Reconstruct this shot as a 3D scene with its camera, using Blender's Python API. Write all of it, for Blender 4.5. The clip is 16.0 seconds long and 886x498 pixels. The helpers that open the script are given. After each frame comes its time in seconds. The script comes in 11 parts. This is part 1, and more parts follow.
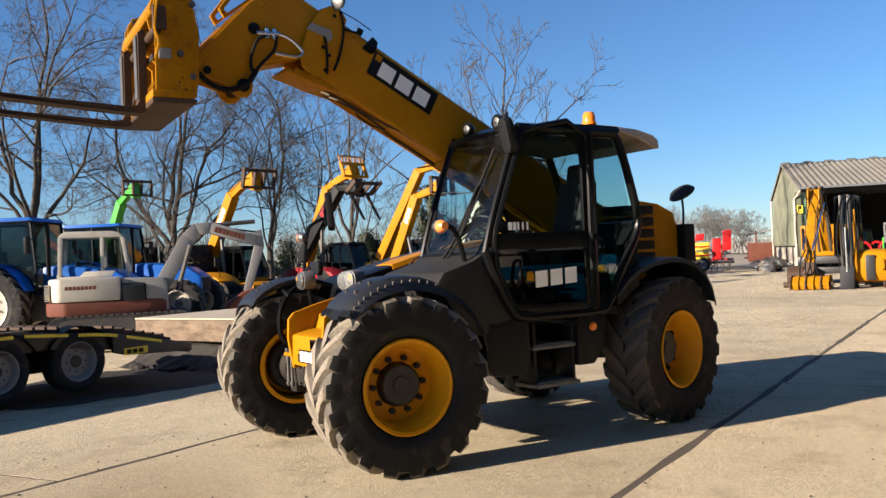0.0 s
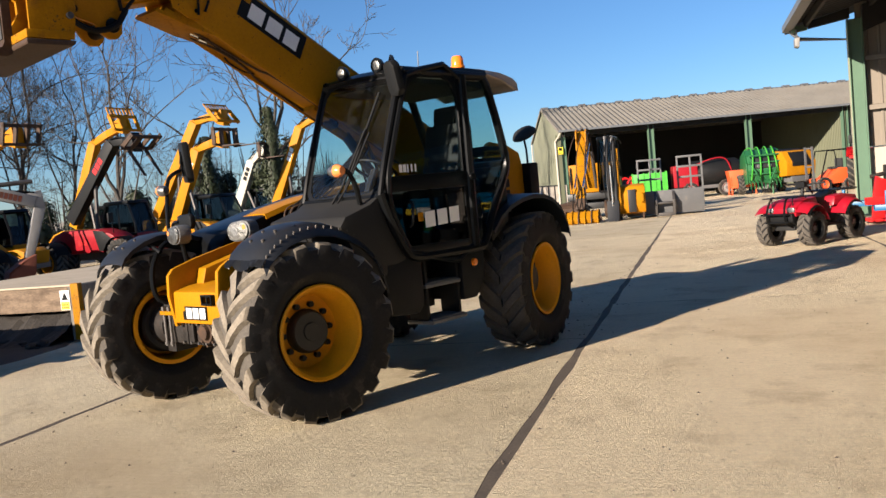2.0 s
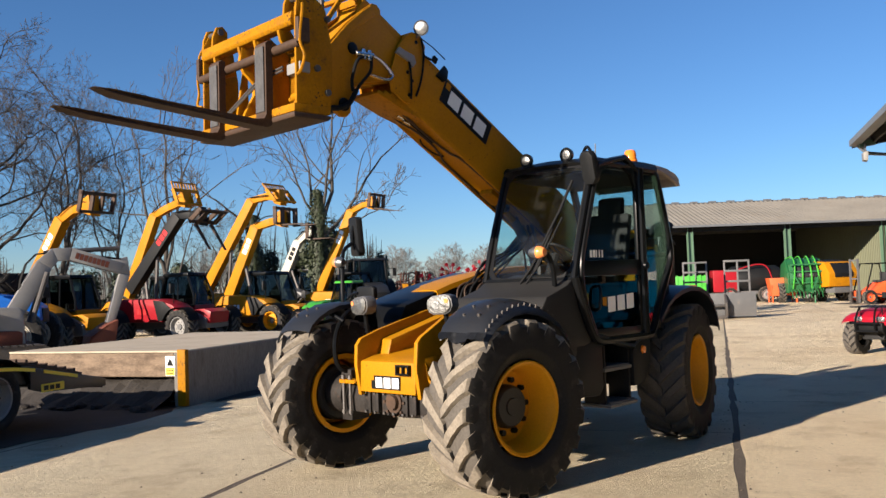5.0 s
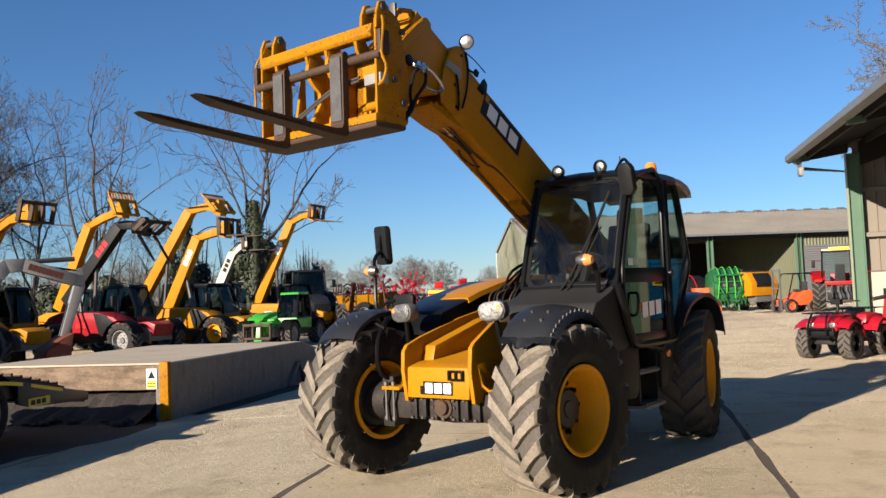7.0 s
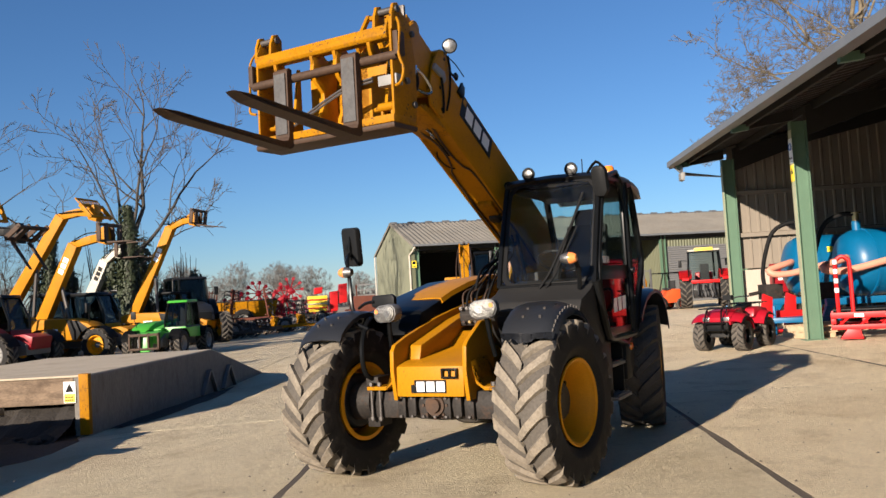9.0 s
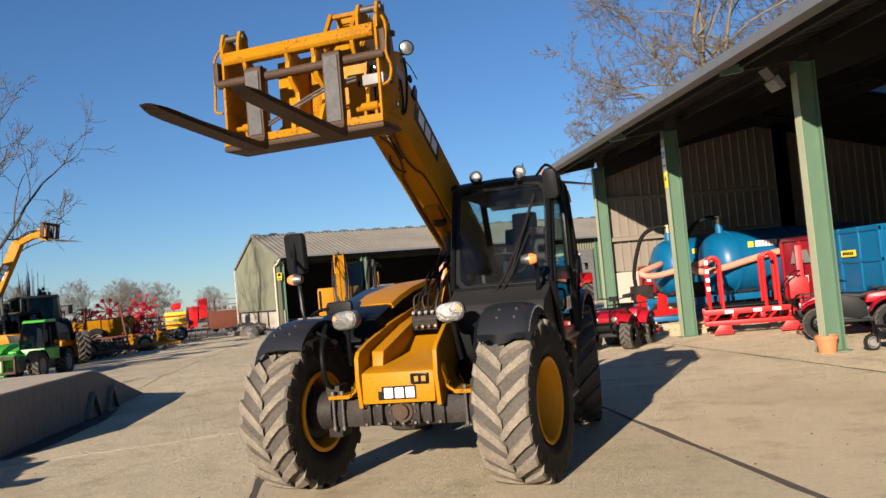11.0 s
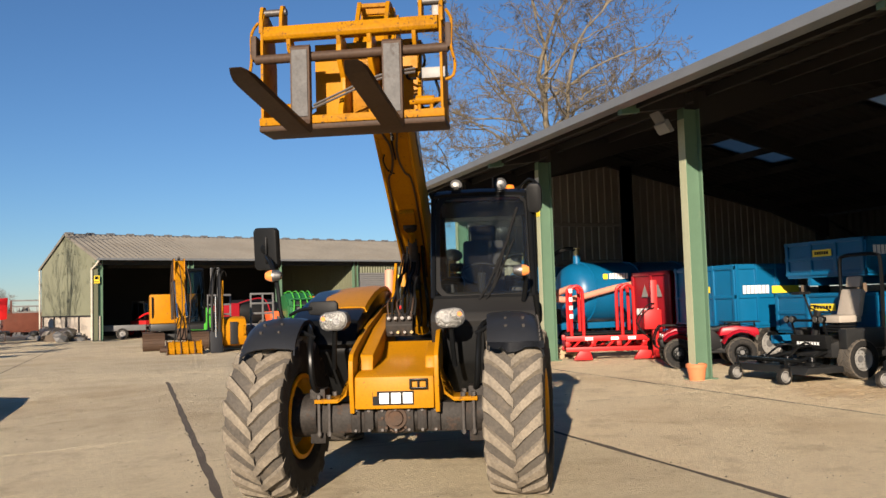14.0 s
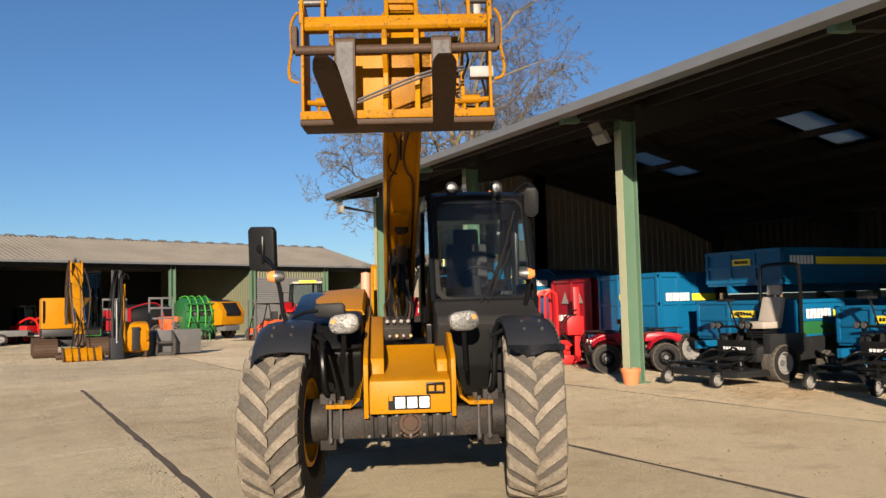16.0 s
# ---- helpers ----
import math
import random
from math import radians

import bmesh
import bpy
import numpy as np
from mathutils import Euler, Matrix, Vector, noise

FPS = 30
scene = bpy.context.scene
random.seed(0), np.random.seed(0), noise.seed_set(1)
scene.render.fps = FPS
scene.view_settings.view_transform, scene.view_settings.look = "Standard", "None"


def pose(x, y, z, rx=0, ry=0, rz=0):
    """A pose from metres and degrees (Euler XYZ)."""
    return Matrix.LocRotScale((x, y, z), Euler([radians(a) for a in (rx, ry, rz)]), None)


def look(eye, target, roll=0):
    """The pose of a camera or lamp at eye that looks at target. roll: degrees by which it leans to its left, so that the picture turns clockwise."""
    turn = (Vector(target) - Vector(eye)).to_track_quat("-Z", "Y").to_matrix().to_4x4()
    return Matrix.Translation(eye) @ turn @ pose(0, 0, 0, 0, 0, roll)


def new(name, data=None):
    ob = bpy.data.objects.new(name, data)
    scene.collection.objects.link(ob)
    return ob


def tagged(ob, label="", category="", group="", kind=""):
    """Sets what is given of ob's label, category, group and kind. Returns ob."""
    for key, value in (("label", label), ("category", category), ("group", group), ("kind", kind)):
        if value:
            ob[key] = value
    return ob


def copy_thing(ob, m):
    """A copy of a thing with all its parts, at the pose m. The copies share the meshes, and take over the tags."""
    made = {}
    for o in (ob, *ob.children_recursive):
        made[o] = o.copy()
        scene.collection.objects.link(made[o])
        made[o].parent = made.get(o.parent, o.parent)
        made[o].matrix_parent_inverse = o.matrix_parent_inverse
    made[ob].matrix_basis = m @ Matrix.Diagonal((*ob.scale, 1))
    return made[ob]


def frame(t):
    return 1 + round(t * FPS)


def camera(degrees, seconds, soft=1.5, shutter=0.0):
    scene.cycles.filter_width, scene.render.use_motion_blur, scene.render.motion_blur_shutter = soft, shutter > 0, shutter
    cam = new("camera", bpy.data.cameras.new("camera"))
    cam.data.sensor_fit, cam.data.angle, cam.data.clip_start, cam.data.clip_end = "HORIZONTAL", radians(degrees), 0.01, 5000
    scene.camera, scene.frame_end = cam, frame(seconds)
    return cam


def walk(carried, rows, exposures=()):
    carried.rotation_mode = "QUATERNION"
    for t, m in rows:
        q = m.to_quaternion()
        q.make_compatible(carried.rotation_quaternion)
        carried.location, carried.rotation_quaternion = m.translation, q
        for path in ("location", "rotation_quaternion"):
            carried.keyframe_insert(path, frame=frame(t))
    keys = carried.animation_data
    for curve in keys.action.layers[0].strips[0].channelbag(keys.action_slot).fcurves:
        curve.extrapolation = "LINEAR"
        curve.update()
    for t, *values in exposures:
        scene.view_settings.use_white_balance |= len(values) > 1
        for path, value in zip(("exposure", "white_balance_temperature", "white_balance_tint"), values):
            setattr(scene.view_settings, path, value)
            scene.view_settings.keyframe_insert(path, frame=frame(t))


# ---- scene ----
cam = camera(55.4, 16.0)
METRES, EYE, TILT, LEAN, TURN = 8.0, 1.5, 0.0, 0.0, 33.2
ROWS = [
    (0.0, 0.0, 0.0, 0.0, 0.03, 0.65, 2.6),
    (0.5, -0.0268, 0.0062, -0.0014, -2.28, 0.03, 2.86),
    (1.0, -0.0546, 0.0131, 0.0001, -5.34, -0.85, 3.12),
    (1.5, -0.0896, 0.0114, 0.0011, -9.24, -2.18, 4.08),
    (2.0, -0.1231, 0.0023, 0.0007, -16.01, -3.81, 5.37),
    (2.5, -0.1496, 0.0023, 0.0036, -15.47, -0.8, 5.08),
    (3.0, -0.1796, 0.0053, 0.0039, -13.7, 0.86, 4.54),
    (3.5, -0.2204, 0.0021, 0.002, -13.41, 1.36, 4.16),
    (4.0, -0.2484, 0.0123, -0.0006, -13.97, 1.92, 3.15),
    (4.5, -0.2689, 0.0185, 0.0012, -14.71, 2.25, 2.36),
    (5.0, -0.2966, 0.0235, 0.002, -15.1, 2.43, 2.06),
    (7.5, -0.4562, 0.0547, 0.0021, -22.99, 3.19, 2.59),
    (8.0, -0.485, 0.0667, 0.0041, -25.31, 3.27, 2.82),
    (8.5, -0.5204, 0.0745, 0.005, -27.55, 3.13, 3.07),
    (9.0, -0.5455, 0.0868, 0.0027, -29.95, 2.91, 3.47),
    (11.5, -0.6565, 0.18, 0.0039, -42.34, 2.99, 4.97),
    (12.0, -0.6793, 0.2013, 0.003, -44.49, 3.15, 4.42),
    (12.5, -0.7042, 0.2236, 0.0024, -46.65, 3.33, 3.65),
    (13.0, -0.7181, 0.2532, 0.0002, -48.97, 3.47, 2.8),
    (13.5, -0.7306, 0.2796, -0.0011, -51.09, 3.55, 2.21),
    (14.0, -0.7566, 0.3071, -0.0007, -53.16, 3.56, 1.77),
    (14.5, -0.7726, 0.331, -0.0022, -55.24, 3.48, 1.48),
    (15.0, -0.7817, 0.3609, -0.001, -57.29, 3.47, 1.27),
    (15.5, -0.7949, 0.3886, -0.0027, -59.23, 3.6, 1.3),
    (16.0, -0.8166, 0.4185, -0.0013, -61.0, 3.81, 1.43),
]
walk(cam, [(t, pose(0, 0, EYE, TILT, LEAN, TURN) @ pose(METRES * x, METRES * y, METRES * z, 90 + pitch, roll, yaw)) for t, x, y, z, yaw, pitch, roll in ROWS],
     exposures=[(0.0, 1.51, 5750, 11), (1.5, 1.39, 5720, 11), (2.5, 1.34, 5700, 11), (5.0, 1.31, 5650, 11), (9.0, 1.13, 5700, 11), (12.5, 1.03, 5850, 11), (16.0, 1.01, 6000, 11)])

# ---- world, sun, exposure ----
SUN_AZ, SUN_EL = 239.0, 17.5
world = bpy.data.worlds.new("sky_world")
scene.world = world
world.use_nodes = True
wn = world.node_tree.nodes
wl = world.node_tree.links
sky = wn.new("ShaderNodeTexSky")
sky.sky_type = "NISHITA"
sky.sun_disc = False
sky.sun_elevation = radians(SUN_EL)
sky.sun_rotation = radians(90 - SUN_AZ)
sky.altitude, sky.air_density, sky.dust_density, sky.ozone_density = 50, 1.0, 0.0, 5.2
wn["Background"].inputs[1].default_value = 0.047
wl.new(sky.outputs[0], wn["Background"].inputs[0])
sun_data = bpy.data.lights.new("sun", "SUN")
sun_data.energy, sun_data.angle, sun_data.color = 5.0, radians(0.55), (1.0, 0.80, 0.58)
sun = new("sun", sun_data)
sun_dir = Vector((math.cos(radians(SUN_AZ)) * math.cos(radians(SUN_EL)), math.sin(radians(SUN_AZ)) * math.cos(radians(SUN_EL)), math.sin(radians(SUN_EL))))
sun.matrix_world = look(sun_dir * 60, (0, 0, 0))

# ---- materials ----
def mat(name, rgb, rough=0.5, metal=0.0, var=0.14, scale=2.5, fine=55.0, bump=0.08, dirt=None, dirt_amount=0.0, dirt_scale=5.0, coat=0.0, rnd=0.0, bump_dist=0.004, streak=None, spec=0.5, chips=0.0, chip_rgb=(0.05, 0.03, 0.02)):
    m = bpy.data.materials.new(name)
    m.use_nodes = True
    nt = m.node_tree
    n, l = nt.nodes, nt.links
    b = n["Principled BSDF"]
    tc = n.new("ShaderNodeTexCoord")
    mp = n.new("ShaderNodeMapping")
    if streak:
        mp.inputs["Scale"].default_value = streak
    l.new(tc.outputs["Object"], mp.inputs[0])
    n1, n2 = n.new("ShaderNodeTexNoise"), n.new("ShaderNodeTexNoise")
    n1.inputs["Scale"].default_value, n1.inputs["Detail"].default_value = scale, 6
    n2.inputs["Scale"].default_value, n2.inputs["Detail"].default_value = fine, 4
    l.new(mp.outputs[0], n1.inputs["Vector"]), l.new(mp.outputs[0], n2.inputs["Vector"])
    add = n.new("ShaderNodeMath")
    add.operation = "ADD"
    l.new(n1.outputs["Fac"], add.inputs[0]), l.new(n2.outputs["Fac"], add.inputs[1])
    rng = n.new("ShaderNodeMapRange")
    rng.inputs["From Min"].default_value, rng.inputs["From Max"].default_value = 0.65, 1.35
    l.new(add.outputs[0], rng.inputs["Value"])
    mix = n.new("ShaderNodeMix")
    mix.data_type = "RGBA"
    mix.inputs[6].default_value = (*[c * (1 - var) for c in rgb], 1)
    mix.inputs[7].default_value = (*[min(1, c * (1 + var)) for c in rgb], 1)
    l.new(rng.outputs[0], mix.inputs[0])
    col = mix.outputs[2]
    if rnd:
        oi = n.new("ShaderNodeObjectInfo")
        hsv = n.new("ShaderNodeHueSaturation")
        mr = n.new("ShaderNodeMapRange")
        mr.inputs["To Min"].default_value, mr.inputs["To Max"].default_value = 1 - rnd, 1 + rnd
        l.new(oi.outputs["Random"], mr.inputs["Value"]), l.new(mr.outputs[0], hsv.inputs["Value"])
        l.new(col, hsv.inputs["Color"])
        col = hsv.outputs[0]
    if dirt is not None:
        n3 = n.new("ShaderNodeTexNoise")
        n3.inputs["Scale"].default_value, n3.inputs["Detail"].default_value, n3.inputs["Roughness"].default_value = dirt_scale, 8, 0.68
        l.new(mp.outputs[0], n3.inputs["Vector"])
        r3 = n.new("ShaderNodeMapRange")
        r3.inputs["From Min"].default_value, r3.inputs["From Max"].default_value = 0.72 - dirt_amount * 0.45, 0.86 - dirt_amount * 0.3
        r3.inputs["To Max"].default_value = min(1.0, 0.35 + dirt_amount)
        l.new(n3.outputs["Fac"], r3.inputs["Value"])
        mx = n.new("ShaderNodeMix")
        mx.data_type = "RGBA"
        mx.inputs[7].default_value = (*dirt, 1)
        l.new(r3.outputs[0], mx.inputs[0]), l.new(col, mx.inputs[6])
        col = mx.outputs[2]
        rr = n.new("ShaderNodeMapRange")
        rr.inputs["To Min"].default_value, rr.inputs["To Max"].default_value = rough, min(1, rough + 0.35)
        l.new(r3.outputs[0], rr.inputs["Value"])
        l.new(rr.outputs[0], b.inputs["Roughness"])
    else:
        b.inputs["Roughness"].default_value = rough
    if chips:
        spots = []
        for sc, lo, hi in ((46, 0.665 - chips * 0.1, 0.685 - chips * 0.1), (5.5, 0.50, 0.58)):
            t_, r_ = n.new("ShaderNodeTexNoise"), n.new("ShaderNodeMapRange")
            t_.inputs["Scale"].default_value, t_.inputs["Detail"].default_value, t_.inputs["Roughness"].default_value = sc, 5, 0.62
            r_.inputs["From Min"].default_value, r_.inputs["From Max"].default_value = lo, hi
            l.new(mp.outputs[0], t_.inputs["Vector"]), l.new(t_.outputs["Fac"], r_.inputs["Value"])
            spots.append(r_.outputs[0])
        both, flake = n.new("ShaderNodeMath"), n.new("ShaderNodeMix")
        both.operation = "MULTIPLY"
        l.new(spots[0], both.inputs[0]), l.new(spots[1], both.inputs[1])
        flake.data_type = "RGBA"
        flake.inputs[7].default_value = (*chip_rgb, 1)
        l.new(both.outputs[0], flake.inputs[0]), l.new(col, flake.inputs[6])
        col = flake.outputs[2]
    l.new(col, b.inputs["Base Color"])
    b.inputs["Metallic"].default_value = metal
    b.inputs["Coat Weight"].default_value = coat
    b.inputs["Specular IOR Level"].default_value = spec
    if bump:
        bp = n.new("ShaderNodeBump")
        bp.inputs["Strength"].default_value, bp.inputs["Distance"].default_value = bump, bump_dist
        l.new(add.outputs[0], bp.inputs["Height"]), l.new(bp.outputs[0], b.inputs["Normal"])
    return m


def glass(name, tint, gloss=0.02, dust=0.0):
    """A thin pane: clear tint with a mirror film that grows towards grazing angles, and smeared dust."""
    m = bpy.data.materials.new(name)
    m.use_nodes = True
    n, l = m.node_tree.nodes, m.node_tree.links
    n.remove(n["Principled BSDF"])
    tr, gl, lw, mx = (n.new("ShaderNode" + k) for k in ("BsdfTransparent", "BsdfGlossy", "LayerWeight", "MixShader"))
    pw, ma = n.new("ShaderNodeMath"), n.new("ShaderNodeMath")
    pw.operation, ma.operation = "POWER", "MULTIPLY_ADD"
    pw.inputs[1].default_value, ma.inputs[1].default_value, ma.inputs[2].default_value = 4.5, 0.85, 0.045
    tr.inputs[0].default_value = (*tint, 1)
    gl.inputs["Roughness"].default_value = gloss
    l.new(lw.outputs["Facing"], pw.inputs[0]), l.new(pw.outputs[0], ma.inputs[0]), l.new(ma.outputs[0], mx.inputs[0])
    l.new(tr.outputs[0], mx.inputs[1]), l.new(gl.outputs[0], mx.inputs[2])
    out = mx.outputs[0]
    if dust:
        tc, nz, rg, df, md = (n.new("ShaderNode" + k) for k in ("TexCoord", "TexNoise", "MapRange", "BsdfDiffuse", "MixShader"))
        nz.inputs["Scale"].default_value, nz.inputs["Detail"].default_value, nz.inputs["Distortion"].default_value = 2.6, 7, 0.8
        rg.inputs["From Min"].default_value, rg.inputs["From Max"].default_value = 0.36, 0.70
        rg.inputs["To Min"].default_value, rg.inputs["To Max"].default_value = dust * 0.35, dust * 1.9
        df.inputs[0].default_value = (0.55, 0.55, 0.53, 1)
        l.new(tc.outputs["Object"], nz.inputs["Vector"]), l.new(nz.outputs["Fac"], rg.inputs["Value"]), l.new(rg.outputs[0], md.inputs[0])
        l.new(out, md.inputs[1]), l.new(df.outputs[0], md.inputs[2])
        out = md.outputs[0]
    l.new(out, n["Material Output"].inputs[0])
    return m


def concrete(name, light, dark, stain):
    """Brushed yard concrete: broad tone, stains, brushed lines and fine grit."""
    m = bpy.data.materials.new(name)
    m.use_nodes = True
    n, l = m.node_tree.nodes, m.node_tree.links
    b = n["Principled BSDF"]
    tc = n.new("ShaderNodeTexCoord")

    def noise_(scale, detail, rough=0.6, stretch=None, lo=0.35, hi=0.65):
        t, r = n.new("ShaderNodeTexNoise"), n.new("ShaderNodeMapRange")
        t.inputs["Scale"].default_value, t.inputs["Detail"].default_value, t.inputs["Roughness"].default_value = scale, detail, rough
        if stretch:
            mp = n.new("ShaderNodeMapping")
            mp.inputs["Scale"].default_value = stretch
            l.new(tc.outputs["Object"], mp.inputs[0]), l.new(mp.outputs[0], t.inputs["Vector"])
        else:
            l.new(tc.outputs["Object"], t.inputs["Vector"])
        r.inputs["From Min"].default_value, r.inputs["From Max"].default_value = lo, hi
        l.new(t.outputs["Fac"], r.inputs["Value"])
        return r.outputs[0]

    def mix_(fac, a, c, kind="MIX"):
        x = n.new("ShaderNodeMix")
        x.data_type, x.blend_type = "RGBA", kind
        for i, v in ((6, a), (7, c)):
            if isinstance(v, tuple):
                x.inputs[i].default_value = (*v, 1)
            else:
                l.new(v, x.inputs[i])
        if isinstance(fac, float):
            x.inputs[0].default_value = fac
        else:
            l.new(fac, x.inputs[0])
        return x.outputs[2]

    def scaled(v, k):
        x = n.new("ShaderNodeMath")
        x.operation = "MULTIPLY"
        x.inputs[1].default_value = k
        l.new(v, x.inputs[0])
        return x.outputs[0]

    grit, brush = noise_(95, 5, 0.75), noise_(3.0, 4, 0.6, (1.2, 26, 1))
    col = mix_(noise_(0.42, 8, 0.62), light, dark)
    col = mix_(scaled(noise_(1.3, 9, 0.7, None, 0.52, 0.70), 0.9), col, stain)
    col = mix_(scaled(noise_(0.9, 7, 0.7, (1.0, 0.16, 1), 0.60, 0.74), 0.55), col, tuple(c * 0.8 for c in stain))
    col = mix_(scaled(noise_(16, 4, 0.6, None, 0.64, 0.70), 0.6), col, tuple(c * 0.55 for c in stain))
    col = mix_(scaled(noise_(5, 6, 0.7, None, 0.60, 0.75), 0.5), col, tuple(min(1, c * 1.25) for c in light))
    col = mix_(scaled(brush, 0.34), col, tuple(c * 0.55 for c in dark))
    col = mix_(scaled(noise_(30, 5, 0.8, None, 0.42, 0.62), 0.30), col, tuple(c * 0.5 for c in dark))
    col = mix_(scaled(noise_(60, 3, 0.7, None, 0.55, 0.68), 0.35), col, tuple(min(1, c * 1.3) for c in light))
    col = mix_(scaled(grit, 0.36), col, tuple(c * 0.5 for c in dark))
    col = mix_(scaled(noise_(0.23, 6, 0.65, None, 0.50, 0.64), 0.6), col, tuple(c * 1.05 for c in stain))
    oi, hs, mr = n.new("ShaderNodeObjectInfo"), n.new("ShaderNodeHueSaturation"), n.new("ShaderNodeMapRange")
    mr.inputs["To Min"].default_value, mr.inputs["To Max"].default_value = 0.93, 1.07
    l.new(oi.outputs["Random"], mr.inputs["Value"]), l.new(mr.outputs[0], hs.inputs["Value"]), l.new(col, hs.inputs["Color"])
    l.new(hs.outputs[0], b.inputs["Base Color"])
    b.inputs["Roughness"].default_value = 0.9
    ad = n.new("ShaderNodeMath")
    ad.operation = "ADD"
    coarse = n.new("ShaderNodeMath")
    coarse.operation = "ADD"
    l.new(grit, coarse.inputs[0]), l.new(scaled(noise_(34, 4, 0.7, None, 0.3, 0.7), 1.25), coarse.inputs[1])
    l.new(coarse.outputs[0], ad.inputs[0]), l.new(scaled(brush, 0.8), ad.inputs[1])
    bp = n.new("ShaderNodeBump")
    bp.inputs["Strength"].default_value, bp.inputs["Distance"].default_value = 0.9, 0.009
    l.new(ad.outputs[0], bp.inputs["Height"]), l.new(bp.outputs[0], b.inputs["Normal"])
    return m


M_YELLOW = mat("yellow_paint", (0.375, 0.162, 0.0), 0.42, var=0.12, bump=0.04, dirt=(0.21, 0.098, 0.012), dirt_amount=0.24, dirt_scale=7, spec=0.12, chips=0.25)
M_YELLOW_WORN = mat("worn_yellow_paint", (0.315, 0.138, 0.0), 0.5, var=0.2, bump=0.12, dirt=(0.15, 0.068, 0.018), dirt_amount=0.4, dirt_scale=12, spec=0.07, chips=0.85)
M_YELLOW_RIM = mat("yellow_rim_paint", (0.60, 0.26, 0.0), 0.45, var=0.1, bump=0.04, dirt=(0.30, 0.15, 0.03), dirt_amount=0.28, dirt_scale=9, spec=0.15)
M_YELLOW_DULL = mat("dull_yellow_paint", (0.40, 0.165, 0.0), 0.5, spec=0.12, var=0.14, bump=0.05, dirt=(0.20, 0.11, 0.03), dirt_amount=0.32, dirt_scale=4)
M_BLACK = mat("satin_black_paint", (0.006, 0.0065, 0.007), 0.28, var=0.2, bump=0.02, dirt=(0.06, 0.05, 0.04), dirt_amount=0.1, dirt_scale=6, spec=0.13)
M_BLACKPLASTIC = mat("black_plastic", (0.010, 0.0105, 0.011), 0.5, var=0.2, bump=0.12, fine=160, dirt=(0.085, 0.07, 0.055), dirt_amount=0.1, dirt_scale=5, spec=0.15)
M_GREYPLASTIC = mat("dark_grey_plastic", (0.021, 0.0205, 0.0195), 0.6, var=0.15, bump=0.1, fine=140, dirt=(0.16, 0.13, 0.1), dirt_amount=0.12, spec=0.2)
M_RUBBER = mat("black_rubber", (0.014, 0.0135, 0.013), 0.74, var=0.35, bump=0.15, fine=70, dirt=(0.095, 0.08, 0.062), dirt_amount=0.4, dirt_scale=6, spec=0.25)
M_TREAD = mat("dusty_rubber_tread", (0.185, 0.158, 0.118), 0.9, var=0.4, scale=5, bump=0.5, fine=50, dirt=(0.06, 0.054, 0.048), dirt_amount=0.46, dirt_scale=4.5)
# rear tread: less dust, and the body's shade put into the colour
M_TREAD_DARK = mat("shade_dark_tread", (0.06, 0.052, 0.043), 0.85, var=0.35, scale=5, bump=0.4, fine=50, dirt=(0.12, 0.10, 0.075), dirt_amount=0.3, dirt_scale=4.5)
M_TREADBASE = mat("dirty_tread_groove", (0.075, 0.066, 0.054), 0.9, var=0.4, bump=0.3, dirt=(0.16, 0.13, 0.095), dirt_amount=0.4, dirt_scale=6)
M_STEEL = mat("worn_dark_steel", (0.10, 0.092, 0.085), 0.5, metal=0.6, var=0.3, bump=0.15, dirt=(0.12, 0.06, 0.03), dirt_amount=0.3, dirt_scale=9)
M_FORK = mat("brown_fork_steel", (0.058, 0.036, 0.0235), 0.6, metal=0.0, var=0.3, bump=0.12, dirt=(0.10, 0.055, 0.03), dirt_amount=0.35, dirt_scale=8, spec=0.2)
M_SCUFF = mat("scuffed_grey_steel", (0.06, 0.058, 0.056), 0.6, metal=0.15, var=0.35, scale=9, bump=0.2, dirt=(0.08, 0.06, 0.045), dirt_amount=0.3, dirt_scale=16)
M_CHROME = mat("bright_steel", (0.62, 0.62, 0.62), 0.22, metal=1.0, var=0.1, bump=0.03)
M_GREASE = mat("greasy_axle_iron", (0.024, 0.021, 0.0185), 0.6, metal=0.1, var=0.5, scale=6, bump=0.4, dirt=(0.09, 0.05, 0.03), spec=0.2, dirt_amount=0.42, dirt_scale=9)
M_HOSE = mat("black_hose_rubber", (0.010, 0.010, 0.010), 0.7, var=0.2, bump=0.05, spec=0.12)
M_WHITE = mat("white_decal", (0.80, 0.80, 0.78), 0.45, var=0.05, bump=0.02)
M_DECALBLACK = mat("black_decal", (0.010, 0.010, 0.010), 0.35, var=0.1, bump=0.01, spec=0.15)
M_AMBER = mat("amber_lens", (0.85, 0.22, 0.01), 0.15, var=0.1, bump=0.0, coat=0.6)
M_LENS = mat("clear_lamp_lens", (0.17, 0.17, 0.165), 0.38, metal=0.75, var=0.5, scale=22, fine=120, bump=0.6, coat=0.4)
M_HEADLENS = mat("ribbed_headlamp_lens", (0.16, 0.157, 0.145), 0.4, metal=0.8, var=0.6, scale=26, fine=70, bump=0.9, bump_dist=0.008, coat=0.4)
M_GUARD = mat("satin_black_guard_plastic", (0.017, 0.0185, 0.0215), 0.36, var=0.2, bump=0.05, fine=120, dirt=(0.07, 0.062, 0.052), dirt_amount=0.1, dirt_scale=5, spec=0.32)
M_ORANGE_LENS = mat("orange_indicator_lens", (0.80, 0.25, 0.06), 0.15, var=0.1, coat=0.6, bump=0.02)
